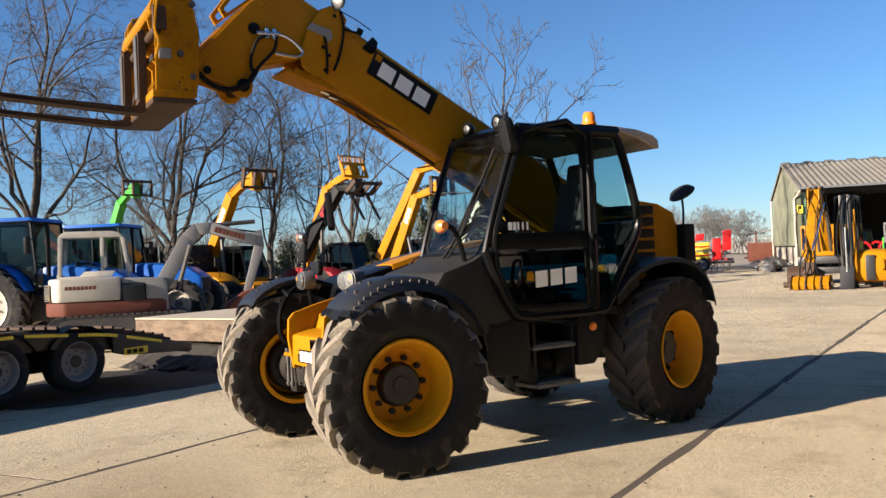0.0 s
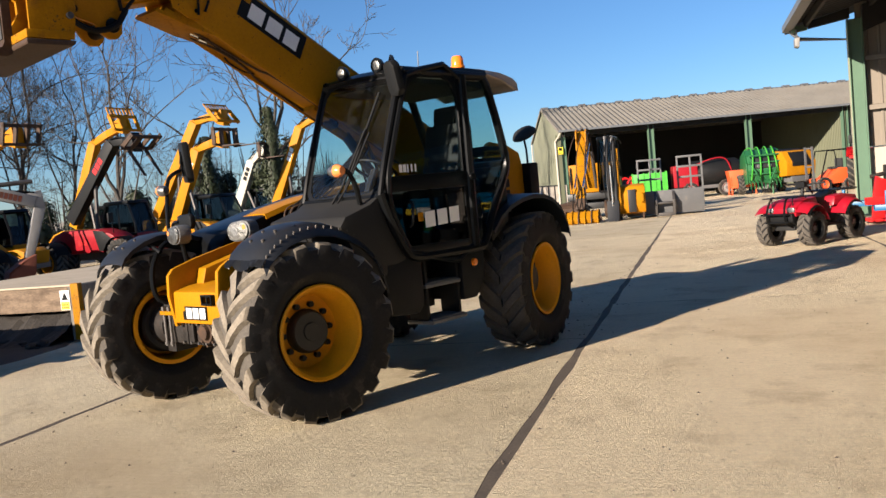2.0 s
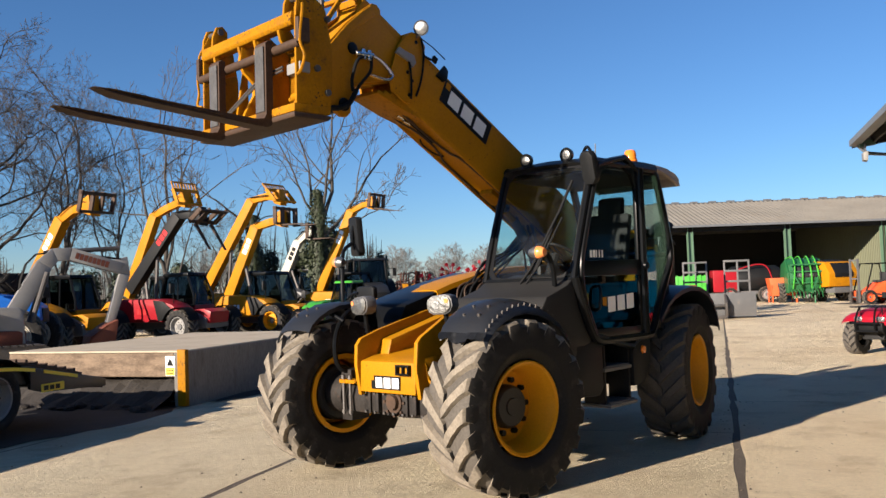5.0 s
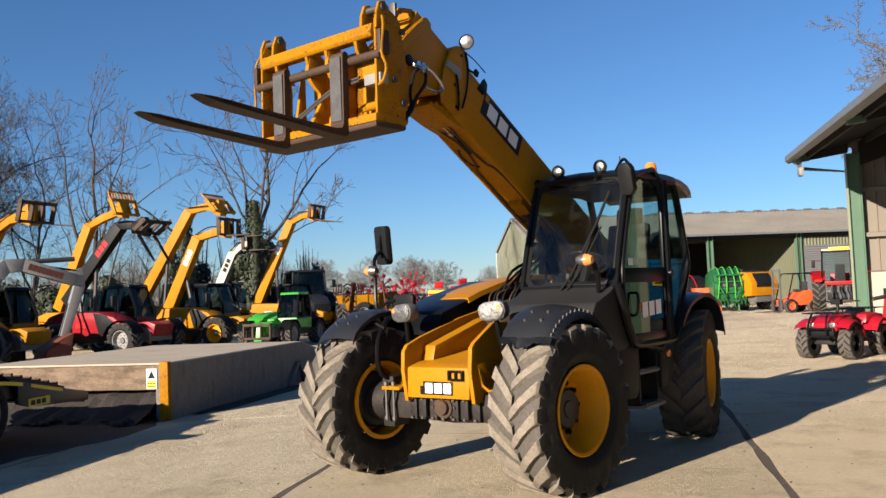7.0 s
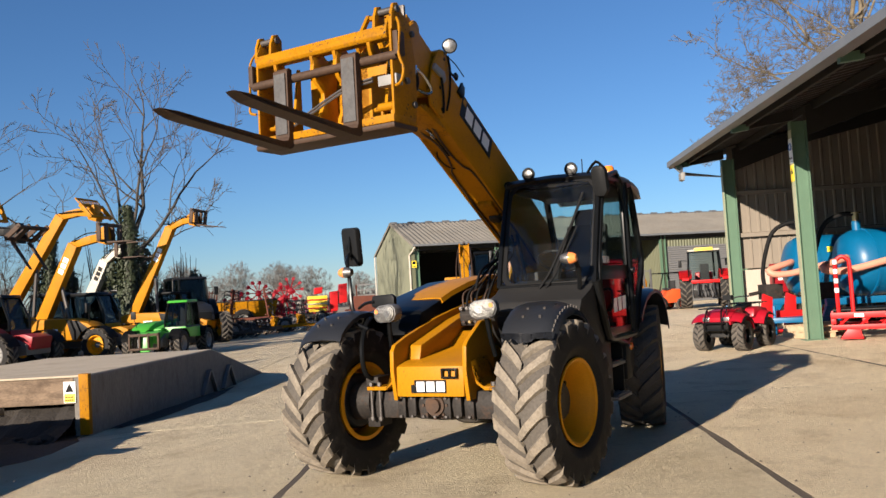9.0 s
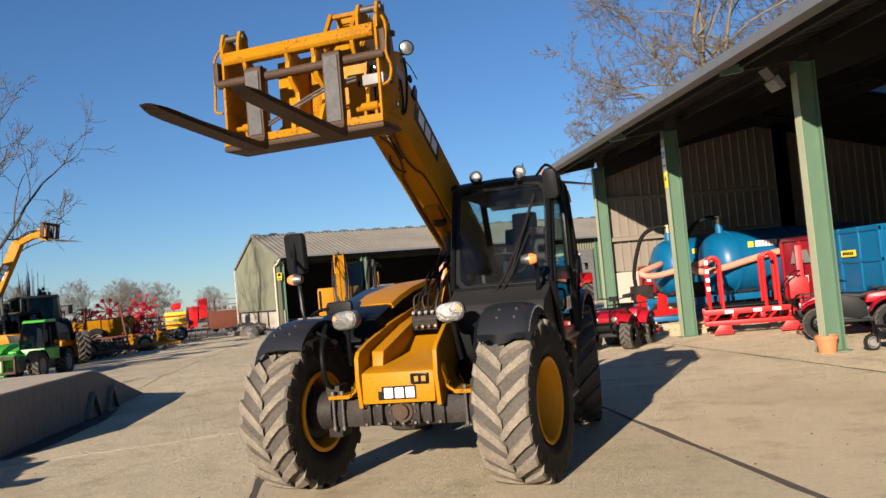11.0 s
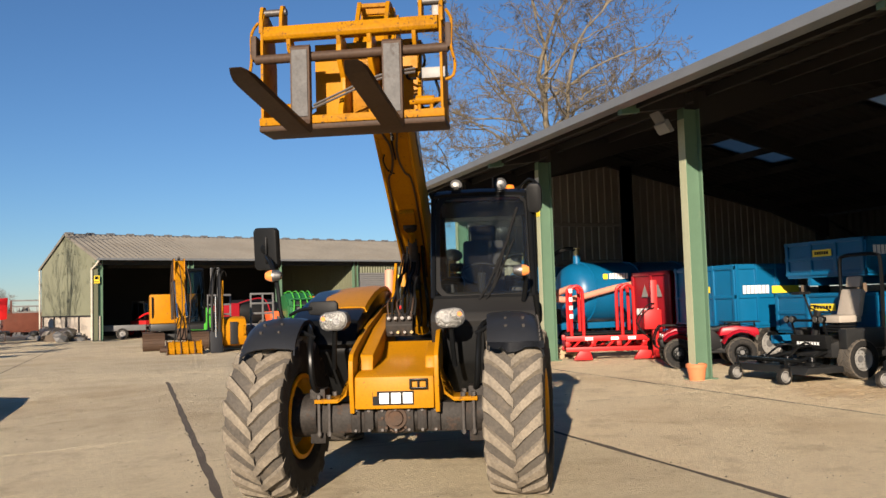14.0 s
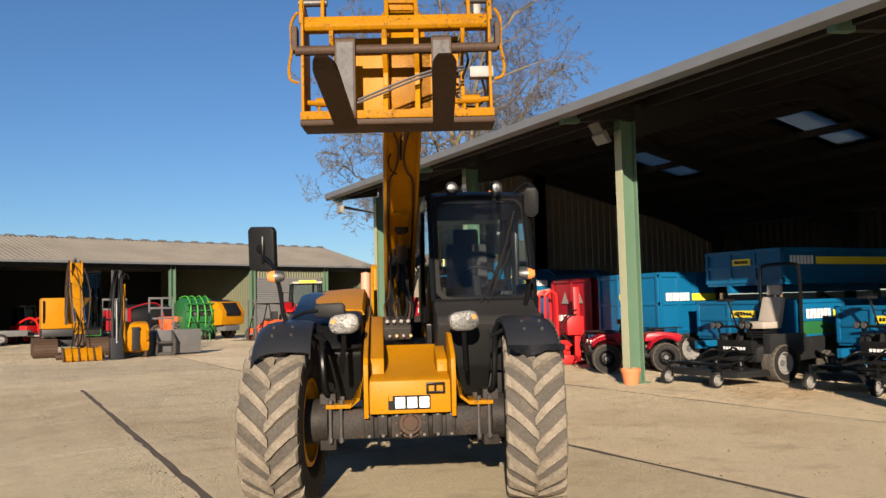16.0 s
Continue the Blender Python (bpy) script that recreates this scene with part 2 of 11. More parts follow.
M_ROOFGREY = mat("dusty_grey_roof_plastic", (0.38, 0.31, 0.26), 0.6, var=0.12, bump=0.08, dirt=(0.24, 0.19, 0.14), dirt_amount=0.3)
M_SEAT = mat("grey_seat_fabric", (0.022, 0.022, 0.023), 0.9, var=0.2, fine=260, bump=0.2)
M_SEATBEIGE = mat("beige_seat_vinyl", (0.36, 0.32, 0.27), 0.65, var=0.12, bump=0.08)
M_MIRROR = mat("mirror_glass", (0.8, 0.82, 0.84), 0.04, metal=1.0, var=0.02, bump=0)
M_GLASS = glass("tinted_cab_glass", (0.80, 0.88, 0.87))
M_GLASS_DUSTY = glass("dusty_windscreen_glass", (0.86, 0.94, 0.94), 0.02, 0.0075)
M_GLASS_DOOR = glass("deep_tinted_door_glass", (0.11, 0.13, 0.13))
M_GLASS_DARK = glass("dark_cab_glass", (0.24, 0.29, 0.29))
M_WARN = mat("warning_yellow_label", (0.80, 0.60, 0.03), 0.5, var=0.05, bump=0.0)
M_CONCRETE_PALE = concrete("pale_yard_concrete", (0.935, 0.775, 0.512), (0.855, 0.702, 0.458), (0.48, 0.35, 0.19))
M_CONCRETE = concrete("yard_concrete", (0.83, 0.705, 0.465), (0.66, 0.555, 0.362), (0.38, 0.285, 0.16))
M_JOINT = mat("dark_joint_filler", (0.085, 0.066, 0.047), 0.95, var=0.35, scale=3, bump=0.3)
M_GROUND = mat("packed_earth_ground", (0.30, 0.25, 0.18), 0.95, var=0.25, scale=0.15, fine=6, bump=0.4, dirt=(0.16, 0.17, 0.07), dirt_amount=0.3, dirt_scale=0.06)
# dock concrete in two tones: sides darkened for shade, top paled for sun
M_DOCK = mat("weathered_shade_dark_concrete", (0.175, 0.163, 0.142), 0.9, var=0.35, scale=2.4, fine=24, bump=0.6, dirt=(0.085, 0.07, 0.054), dirt_amount=0.45, dirt_scale=2.4, streak=(1.6, 1.6, 0.45), bump_dist=0.01)
M_DOCKTOP = mat("dusty_sun_pale_dock_top", (0.42, 0.355, 0.255), 0.92, var=0.14, scale=1.2, fine=40, bump=0.3, dirt=(0.22, 0.175, 0.12), dirt_amount=0.42, dirt_scale=1.5)
M_TIMBER = mat("stained_timber_beam", (0.165, 0.118, 0.076), 0.88, var=0.4, scale=3, fine=30, bump=0.5, dirt=(0.06, 0.04, 0.026), dirt_amount=0.55, dirt_scale=2.6, streak=(0.8, 1, 2.2), bump_dist=0.01)
M_PALLET = mat("pale_pallet_wood", (0.48, 0.36, 0.22), 0.8, var=0.2, scale=4, fine=40, bump=0.25, streak=(0.4, 3, 3))
M_GREENSTEEL = mat("green_painted_steel", (0.092, 0.160, 0.104), 0.5, var=0.1, bump=0.05, dirt=(0.22, 0.24, 0.17), dirt_amount=0.2, dirt_scale=3, rnd=0.0)
M_PALEGREEN = mat("pale_green_paint", (0.36, 0.37, 0.24), 0.6, var=0.12, bump=0.05, dirt=(0.17, 0.24, 0.15), dirt_amount=0.3, dirt_scale=2, streak=(1, 1, 0.3))
# mud colour taken darker to hold the shade round trailer and dock
M_MUD = mat("shade_dark_wet_mud", (0.021, 0.017, 0.013), 0.8, var=0.4, scale=2, fine=30, bump=0.6, dirt=(0.11, 0.088, 0.062), dirt_amount=0.22, dirt_scale=3, bump_dist=0.02)
M_QUADRED = mat("crimson_quad_plastic", (0.32, 0.007, 0.018), 0.35, spec=0.25, var=0.1, bump=0.02, dirt=(0.20, 0.06, 0.045), dirt_amount=0.2, dirt_scale=6)
M_MACHINEBLACK = mat("black_machine_paint", (0.014, 0.0145, 0.015), 0.45, var=0.2, bump=0.05, dirt=(0.07, 0.06, 0.048), dirt_amount=0.22, dirt_scale=6)
M_GUTTER = mat("grey_gutter_metal", (0.14, 0.148, 0.156), 0.5, metal=0.1, var=0.12, bump=0.05, dirt=(0.16, 0.15, 0.13), dirt_amount=0.25)
# near-black: the shade inside shed and barn is put into this colour
M_DARKROOF = mat("dark_and_shaded_steel", (0.016, 0.014, 0.012), 0.85, var=0.2, scale=0.8, bump=0.1, dirt=(0.013, 0.011, 0.009), dirt_amount=0.3, dirt_scale=1.2)
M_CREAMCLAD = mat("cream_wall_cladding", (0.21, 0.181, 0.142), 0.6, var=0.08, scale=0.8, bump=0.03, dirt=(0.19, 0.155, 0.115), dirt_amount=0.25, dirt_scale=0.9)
# back cladding coloured dark to stand for the shed's inner shade
M_SHADECLAD = mat("shade_dark_cladding", (0.03, 0.024, 0.018), 0.7, var=0.12, scale=0.8, bump=0.03, dirt=(0.016, 0.013, 0.01), dirt_amount=0.3, dirt_scale=0.9)
M_PALEBLOCK = mat("pale_concrete_wall", (0.43, 0.38, 0.31), 0.85, var=0.08, scale=1.1, fine=25, bump=0.2, dirt=(0.38, 0.32, 0.25), dirt_amount=0.3, dirt_scale=1.4)
M_OLIVECLAD = mat("olive_green_cladding", (0.115, 0.122, 0.072), 0.6, var=0.1, scale=0.5, bump=0.03, dirt=(0.10, 0.105, 0.06), dirt_amount=0.3, dirt_scale=0.7)
M_FIBRE = mat("weathered_fibre_cement_roof", (0.185, 0.17, 0.14), 0.9, var=0.2, scale=0.5, fine=9, bump=0.15, dirt=(0.17, 0.14, 0.10), dirt_amount=0.4, dirt_scale=0.9)
M_ROLLER = mat("grey_roller_door", (0.15, 0.15, 0.148), 0.55, var=0.07, bump=0.03)
M_SKYLIGHT = bpy.data.materials.new("translucent_roof_sheet")
M_SKYLIGHT.use_nodes = True
tl = M_SKYLIGHT.node_tree.nodes.new("ShaderNodeBsdfTranslucent")
tl.inputs[0].default_value = (0.21, 0.225, 0.20, 1)
M_SKYLIGHT.node_tree.links.new(tl.outputs[0], M_SKYLIGHT.node_tree.nodes["Material Output"].inputs[0])
M_RED = mat("red_paint", (0.25, 0.008, 0.014), 0.38, var=0.12, bump=0.03, dirt=(0.15, 0.045, 0.03), spec=0.25, dirt_amount=0.14, dirt_scale=5)
M_REDBRIGHT = mat("bright_red_paint", (0.46, 0.010, 0.010), 0.42, spec=0.3, var=0.1, bump=0.03, dirt=(0.35, 0.06, 0.03), dirt_amount=0.15, dirt_scale=6)
M_ORANGE = mat("orange_red_paint", (0.70, 0.10, 0.02), 0.5, var=0.1, bump=0.03)
M_BLUE = mat("blue_trailer_paint", (0.004, 0.10, 0.225), 0.4, var=0.1, bump=0.03, dirt=(0.02, 0.075, 0.13), dirt_amount=0.2, dirt_scale=3)
M_TRACTORBLUE = mat("tractor_blue_paint", (0.012, 0.10, 0.42), 0.35, var=0.1, bump=0.02)
M_GREEN = mat("bright_green_paint", (0.065, 0.34, 0.03), 0.4, var=0.12, bump=0.03)
M_DEEPGREEN = mat("deep_green_paint", (0.02, 0.11, 0.035), 0.4, var=0.15, bump=0.03)
M_WHITEPAINT = mat("yellowed_white_paint", (0.44, 0.41, 0.335), 0.5, var=0.1, bump=0.05, dirt=(0.34, 0.26, 0.18), dirt_amount=0.42, dirt_scale=4)
M_RUSTRED = mat("faded_rust_red_paint", (0.125, 0.042, 0.026), 0.7, var=0.2, bump=0.1, dirt=(0.085, 0.055, 0.038), spec=0.2, dirt_amount=0.35, dirt_scale=5)
M_GREYPAINT = mat("light_grey_paint", (0.215, 0.21, 0.198), 0.5, var=0.12, bump=0.05, dirt=(0.2, 0.17, 0.13), dirt_amount=0.25, dirt_scale=5)
M_GREYDARK = mat("dark_grey_paint", (0.10, 0.10, 0.10), 0.5, var=0.15, bump=0.05, dirt=(0.19, 0.16, 0.12), dirt_amount=0.25, dirt_scale=5)
M_BARK = mat("grey_brown_bark", (0.055, 0.047, 0.038), 0.95, var=0.4, scale=3, fine=20, bump=0.4)
M_TWIG = mat("brown_twigs", (0.078, 0.064, 0.049), 0.95, var=0.3, bump=0.0)
M_IVY = mat("dark_ivy_leaf", (0.028, 0.038, 0.014), 0.6, var=0.4, bump=0.0)
# paler bark and twigs: warm sunlight is put into these colours
M_SUNBARK = mat("sunlit_golden_bark", (0.15, 0.125, 0.085), 0.95, var=0.4, scale=3, fine=20, bump=0.4)
M_SUNTWIG = mat("sunlit_golden_twigs", (0.125, 0.10, 0.064), 0.95, var=0.3, bump=0.0)
# distance haze is put into this pale twig colour
M_FARTWIG = mat("haze_paled_far_twigs", (0.17, 0.16, 0.145), 0.95, var=0.25, bump=0.0)
M_TERRACOTTA = mat("terracotta_plastic", (0.55, 0.19, 0.075), 0.7, var=0.1, bump=0.05)
M_REARLAMP = mat("red_lens", (0.55, 0.01, 0.01), 0.2, var=0.1, bump=0, coat=0.5)
M_SALMONHOSE = mat("salmon_suction_hose", (0.60, 0.27, 0.18), 0.6, var=0.1, bump=0.05)
M_BRASS = mat("brass_fitting", (0.55, 0.42, 0.20), 0.35, metal=0.8, var=0.15)


# ---- mesh helpers ----
def box(bm, x0, x1, y0, y1, z0, z1, m=None):
    vs = [bm.verts.new((x, y, z)) for x in (x0, x1) for y in (y0, y1) for z in (z0, z1)]
    for f in ((0, 1, 3, 2), (4, 6, 7, 5), (0, 4, 5, 1), (2, 3, 7, 6), (0, 2, 6, 4), (1, 5, 7, 3)):
        bm.faces.new([vs[i] for i in f])
    if m is not None:
        bmesh.ops.transform(bm, matrix=m, verts=vs)
    return vs


def prism(bm, pts, a, b, axis="y", m=None):
    """Extrude a polygon: in (x, z) along y, in (y, z) along x, or in (x, y) along z."""
    def put(p, k):
        return {"y": (p[0], k, p[1]), "x": (k, p[0], p[1]), "z": (p[0], p[1], k)}[axis]
    lo = [bm.verts.new(put(p, a)) for p in pts]
    hi = [bm.verts.new(put(p, b)) for p in pts]
    n = len(pts)
    fs = [bm.faces.new(lo), bm.faces.new(hi[::-1])]
    for i in range(n):
        fs.append(bm.faces.new((lo[i], hi[i], hi[(i + 1) % n], lo[(i + 1) % n])))
    if m is not None:
        bmesh.ops.transform(bm, matrix=m, verts=lo + hi)
    bmesh.ops.recalc_face_normals(bm, faces=fs)
    return lo + hi


def frame_ring(bm, outer, inner, a, b, axis="y"):
    """A frame between two polygons of as many points, extruded like prism."""
    n = len(outer)
    def put(p, k):
        return {"y": (p[0], k, p[1]), "x": (k, p[0], p[1]), "z": (p[0], p[1], k)}[axis]
    v = [[bm.verts.new(put(p, k)) for p in poly] for poly in (outer, inner) for k in (a, b)]
    fs = []
    for i in range(n):
        j = (i + 1) % n
        fs.append(bm.faces.new((v[0][i], v[0][j], v[2][j], v[2][i])))
        fs.append(bm.faces.new((v[1][i], v[3][i], v[3][j], v[1][j])))
        fs.append(bm.faces.new((v[0][i], v[1][i], v[1][j], v[0][j])))
        fs.append(bm.faces.new((v[2][i], v[2][j], v[3][j], v[3][i])))
    bmesh.ops.recalc_face_normals(bm, faces=fs)


def tube(bm, pts, r, seg=8, cap=True, squash=1.0):
    """A round bar along a polyline; r may be one radius or one for each point."""
    pts = [Vector(p) for p in pts]
    rs = r if isinstance(r, (list, tuple)) else [r] * len(pts)
    rings, up = [], None
    for i, p in enumerate(pts):
        d = (pts[min(i + 1, len(pts) - 1)] - pts[max(i - 1, 0)]).normalized()
        if up is None:
            up = d.orthogonal().normalized()
        up = (up - d * up.dot(d)).normalized()
        side = d.cross(up)
        rings.append([bm.verts.new(p + (up * math.cos(a) + side * math.sin(a) * squash) * rs[i]) for a in [2 * math.pi * k / seg for k in range(seg)]])
    for a, b in zip(rings, rings[1:]):
        for k in range(seg):
            bm.faces.new((a[k], a[(k + 1) % seg], b[(k + 1) % seg], b[k]))
    if cap:
        bm.faces.new(rings[0][::-1]), bm.faces.new(rings[-1])


def bend(pts, steps=4):
    """A smooth polyline through the given points."""
    p = [Vector(q) for q in pts]
    out = []
    for i in range(len(p) - 1):
        a, b, c, d = p[max(i - 1, 0)], p[i], p[i + 1], p[min(i + 2, len(p) - 1)]
        for k in range(steps):
            t = k / steps
            out.append(0.5 * ((2 * b) + (c - a) * t + (2 * a - 5 * b + 4 * c - d) * t * t + (3 * b - a - 3 * c + d) * t ** 3))
    out.append(p[-1])
    return out


def lathe(bm, profile, seg=40, axis="y", closed=False, mats=None, cap=True):
    """Turn (radius, along) points round an axis."""
    rings = []
    for r, h in profile:
        ring = []
        for k in range(seg):
            a = 2 * math.pi * k / seg
            c, s = r * math.cos(a), r * math.sin(a)
            ring.append(bm.verts.new({"y": (c, h, s), "z": (c, s, h), "x": (h, c, s)}[axis]))
        rings.append(ring)
    pairs = list(zip(rings, rings[1:]))
    if closed:
        pairs.append((rings[-1], rings[0]))
    fs = []
    for i, (a, b) in enumerate(pairs):
        for k in range(seg):
            f = bm.faces.new((a[k], a[(k + 1) % seg], b[(k + 1) % seg], b[k]))
            if mats:
                f.material_index = mats[i]
            fs.append(f)
    if not closed and cap:
        for ring, (r, h) in ((rings[0], profile[0]), (rings[-1], profile[-1])):
            if r > 1e-4:
                fs.append(bm.faces.new(ring))
    bmesh.ops.remove_doubles(bm, verts=[v for ring in rings for v in ring], dist=1e-6)
    bmesh.ops.recalc_face_normals(bm, faces=[f for f in fs if f.is_valid])


def finish(bm, name, materials, bevel=0.0, smooth=True):
    bm.normal_update()
    if bevel:
        es = [e for e in bm.edges if len(e.link_faces) == 2 and e.calc_face_angle(0) > 0.5]
        bmesh.ops.bevel(bm, geom=es, offset=bevel, segments=2, profile=0.6, affect="EDGES", clamp_overlap=True)
        bm.normal_update()
    for f in bm.faces:
        f.smooth = smooth
    for e in bm.edges:
        if len(e.link_faces) == 2 and e.calc_face_angle(0) > 0.7:
            e.smooth = False
    me = bpy.data.meshes.new(name)
    bm.to_mesh(me)
    bm.free()
    for m in materials if isinstance(materials, (list, tuple)) else [materials]:
        me.materials.append(m)
    return me


def part(name, bm, material, parent, label="", bevel=0.0, at=None, smooth=True):
    ob = new(name, finish(bm, name, material, bevel, smooth))
    if parent is not None:
        ob.parent = parent
    if at is not None:
        ob.matrix_basis = at
    if label:
        ob["label"] = label
    return ob


def thing(name, label, category, m=None, group="", kind=""):
    ob = new(name)
    ob.empty_display_size = 0.2
    if m is not None:
        ob.matrix_basis = m
    return tagged(ob, label, category, group, kind)


def solo(name, bm, material, label, category, m=None, bevel=0.0, group="", kind="", smooth=True):
    return tagged(part(name, bm, material, None, "", bevel, m, smooth), label, category, group, kind)


def B():
    return bmesh.new()


def bars(bm, u0, v0, width, height, put, counts=(1, 1, 1)):
    """A row of upright blocks that stands for a word of that size; put maps (u, v) to a corner."""
    n = len(counts)
    step = width / n
    for i, wide in enumerate(counts):
        w = step * 0.8 * wide
        vs = [bm.verts.new(put(u0 + i * step + a * w, v0 + b * height)) for a, b in ((0, 0), (1, 0), (1, 1), (0, 1))]
        bm.faces.new(vs)

# ---- the setting ----
def structure(name, bm, material, label, m=None, bevel=0.0, smooth=False, category=""):
    return tagged(part(name, bm, material, None, "", bevel, m, smooth), label, category or name.split("_")[0], "", "structure")


bm = B()
lathe(bm, [(0.0, -0.21), (30, -0.21), (70, -0.21), (140, -0.22), (420, -0.2), (1500, -0.4)], 48, "z")
structure("ground", bm, M_GROUND, "bare trodden earth and far fields round the yard", category="ground")

# joint filler bed under the concrete slabs
bm = B()
box(bm, -5.8, 26, -12, 62, -0.049, -0.002)
box(bm, -26, -5.8, 21.0, 62, -0.049, -0.002)
box(bm, -26, -9.7, -12, 21.0, -0.2, -0.153)
prism(bm, [(-9.7, -0.2), (-9.7, -0.153), (-5.8, -0.003), (-5.8, -0.049)], -12, 21.0)
structure("yard_bed", bm, M_JOINT, "dark filler that shows between the concrete slabs of the yard", category="pavement")


def corrugated(bm, p0, du, dv, length, width, pitch=0.2, amp=0.02, flat=0.0):
    """A corrugated sheet: waves run across du, ribs run along dv."""
    p0, du, dv = Vector(p0), Vector(du).normalized(), Vector(dv).normalized()
    nrm = du.cross(dv).normalized()
    n = int(length / pitch * 4)
    lo, hi = [], []
    for i in range(n + 1):
        s = i * length / n
        k = i % 4
        off = (amp, amp, -amp, -amp)[k] if flat else amp * math.sin(math.pi / 2 * i)
        a = p0 + du * s + nrm * off
        lo.append(bm.verts.new(a)), hi.append(bm.verts.new(a + dv * width))
    for i in range(n):
        bm.faces.new((lo[i], lo[i + 1], hi[i + 1], hi[i]))


# -- open-fronted steel shed: posts along y, roof rising away from the yard --
SHED_X, EAVE_X, EAVE_Z, SLOPE, BACK_SLOPE, RIDGE_X = 2.88, 1.45, 4.82, 0.2, 0.22, 7.98
SHED_Y0, SHED_Y1, SHED_BACK = -18.0, 22.6, 17.0


def roof_z(x):
    return EAVE_Z + SLOPE * (min(x, RIDGE_X) - EAVE_X) - BACK_SLOPE * max(0.0, x - RIDGE_X)


bm = B()
# roof lights, one strip to a bay on the rear slope
LIGHTS = [(10.5, 18.55), (10.5, 12.95), (10.5, 7.35), (10.5, 1.75), (10.5, -3.85)]
rear = Vector((1, 0, -BACK_SLOPE)).normalized()
for x0, x1, along, n in ((EAVE_X, RIDGE_X, Vector((1, 0, SLOPE)).normalized(), 12), (RIDGE_X, SHED_BACK + 0.5, rear, 34)):
    d = (x1 - x0) / along.x / n
    for i in range(n):
        corrugated(bm, Vector((x0, SHED_Y0 - 0.3, roof_z(x0) + 0.06)) + along * (i * d), (0, 1, 0), along, SHED_Y1 - SHED_Y0 + 0.6, d, 0.34, 0.022, 1)
bmesh.ops.delete(bm, geom=[f for f in bm.faces if any(abs(f.calc_center_median().x - x) < 1.1 and abs(f.calc_center_median().y - y) < 0.45 for x, y in LIGHTS)], context="FACES")
bmesh.ops.remove_doubles(bm, verts=bm.verts[:], dist=0.002)
structure("roof_shed", bm, M_DARKROOF, "profiled steel roof of the open shed, coloured dark for its shade", category="roof")
bm = B()
prism(bm, [(EAVE_X - 0.16, EAVE_Z - 0.10), (EAVE_X - 0.16, EAVE_Z + 0.05), (EAVE_X - 0.02, EAVE_Z + 0.09), (EAVE_X + 0.05, EAVE_Z + 0.02), (EAVE_X + 0.05, EAVE_Z - 0.12)], SHED_Y0 - 0.3, SHED_Y1 + 0.3)
structure("gutter_shed", bm, M_GUTTER, "grey metal gutter along the shed eave", bevel=0.01, category="gutter")
bm = B()
for y in (SHED_Y0 - 0.32, SHED_Y1 + 0.28):
    for xa, xb in ((EAVE_X - 0.1, RIDGE_X), (RIDGE_X, SHED_BACK + 0.5)):
        prism(bm, [(xa, roof_z(xa) + 0.11), (xb, roof_z(xb) + 0.11), (xb, roof_z(xb) - 0.13), (xa, roof_z(xa) - 0.13)], y, y + 0.05)
structure("trim_shed_verge", bm, M_GUTTER, "grey metal verge trim at the shed's end", category="trim")
for i in range(11):
    x = EAVE_X + 0.35 + i * 1.45
    z = roof_z(x)
    bm = B()
    box(bm, x - 0.035, x + 0.035, SHED_Y0, SHED_Y1, z - 0.16, z + 0.02)
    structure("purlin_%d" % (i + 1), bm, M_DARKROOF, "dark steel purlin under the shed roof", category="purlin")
POSTS_Y = (22.45, 16.95, 11.2, 5.75, 0.15, -5.45, -11.05)


def i_post(bm, x, y, z0, z1, w=0.19, d=0.34, t=0.024):
    box(bm, x - d / 2, x - d / 2 + t, y - w / 2, y + w / 2, z0, z1)
    box(bm, x + d / 2 - t, x + d / 2, y - w / 2, y + w / 2, z0, z1)
    box(bm, x - d / 2 + t, x + d / 2 - t, y - 0.012, y + 0.012, z0, z1)


bm = B()
i_post(bm, 0, 0, 0, 4.78)
box(bm, -0.24, 0.24, -0.16, 0.16, 0, 0.02)
prism(bm, [(-1.42, 4.62), (-1.05, 4.66), (-1.05, 4.80), (-1.42, 4.76)], -0.06, 0.06)
post_mesh = finish(bm, "shed_post", M_GREENSTEEL, 0.004, False)
bm = B()
box(bm, -0.175, -0.1705, -0.095, 0.095, 0.021, 4.59)
flange_mesh = finish(bm, "front_flange", M_PALEGREEN, 0.0, False)
for i, y in enumerate(POSTS_Y):
    ob = new("post_shed_%d" % (i + 1), post_mesh)
    ob.matrix_basis = pose(SHED_X, y, 0)
    tagged(ob, "green painted steel I-section post with a paler front flange", "post", "posts of the open shed", "structure")
    fl = new("front_flange", flange_mesh)
    fl.parent = ob
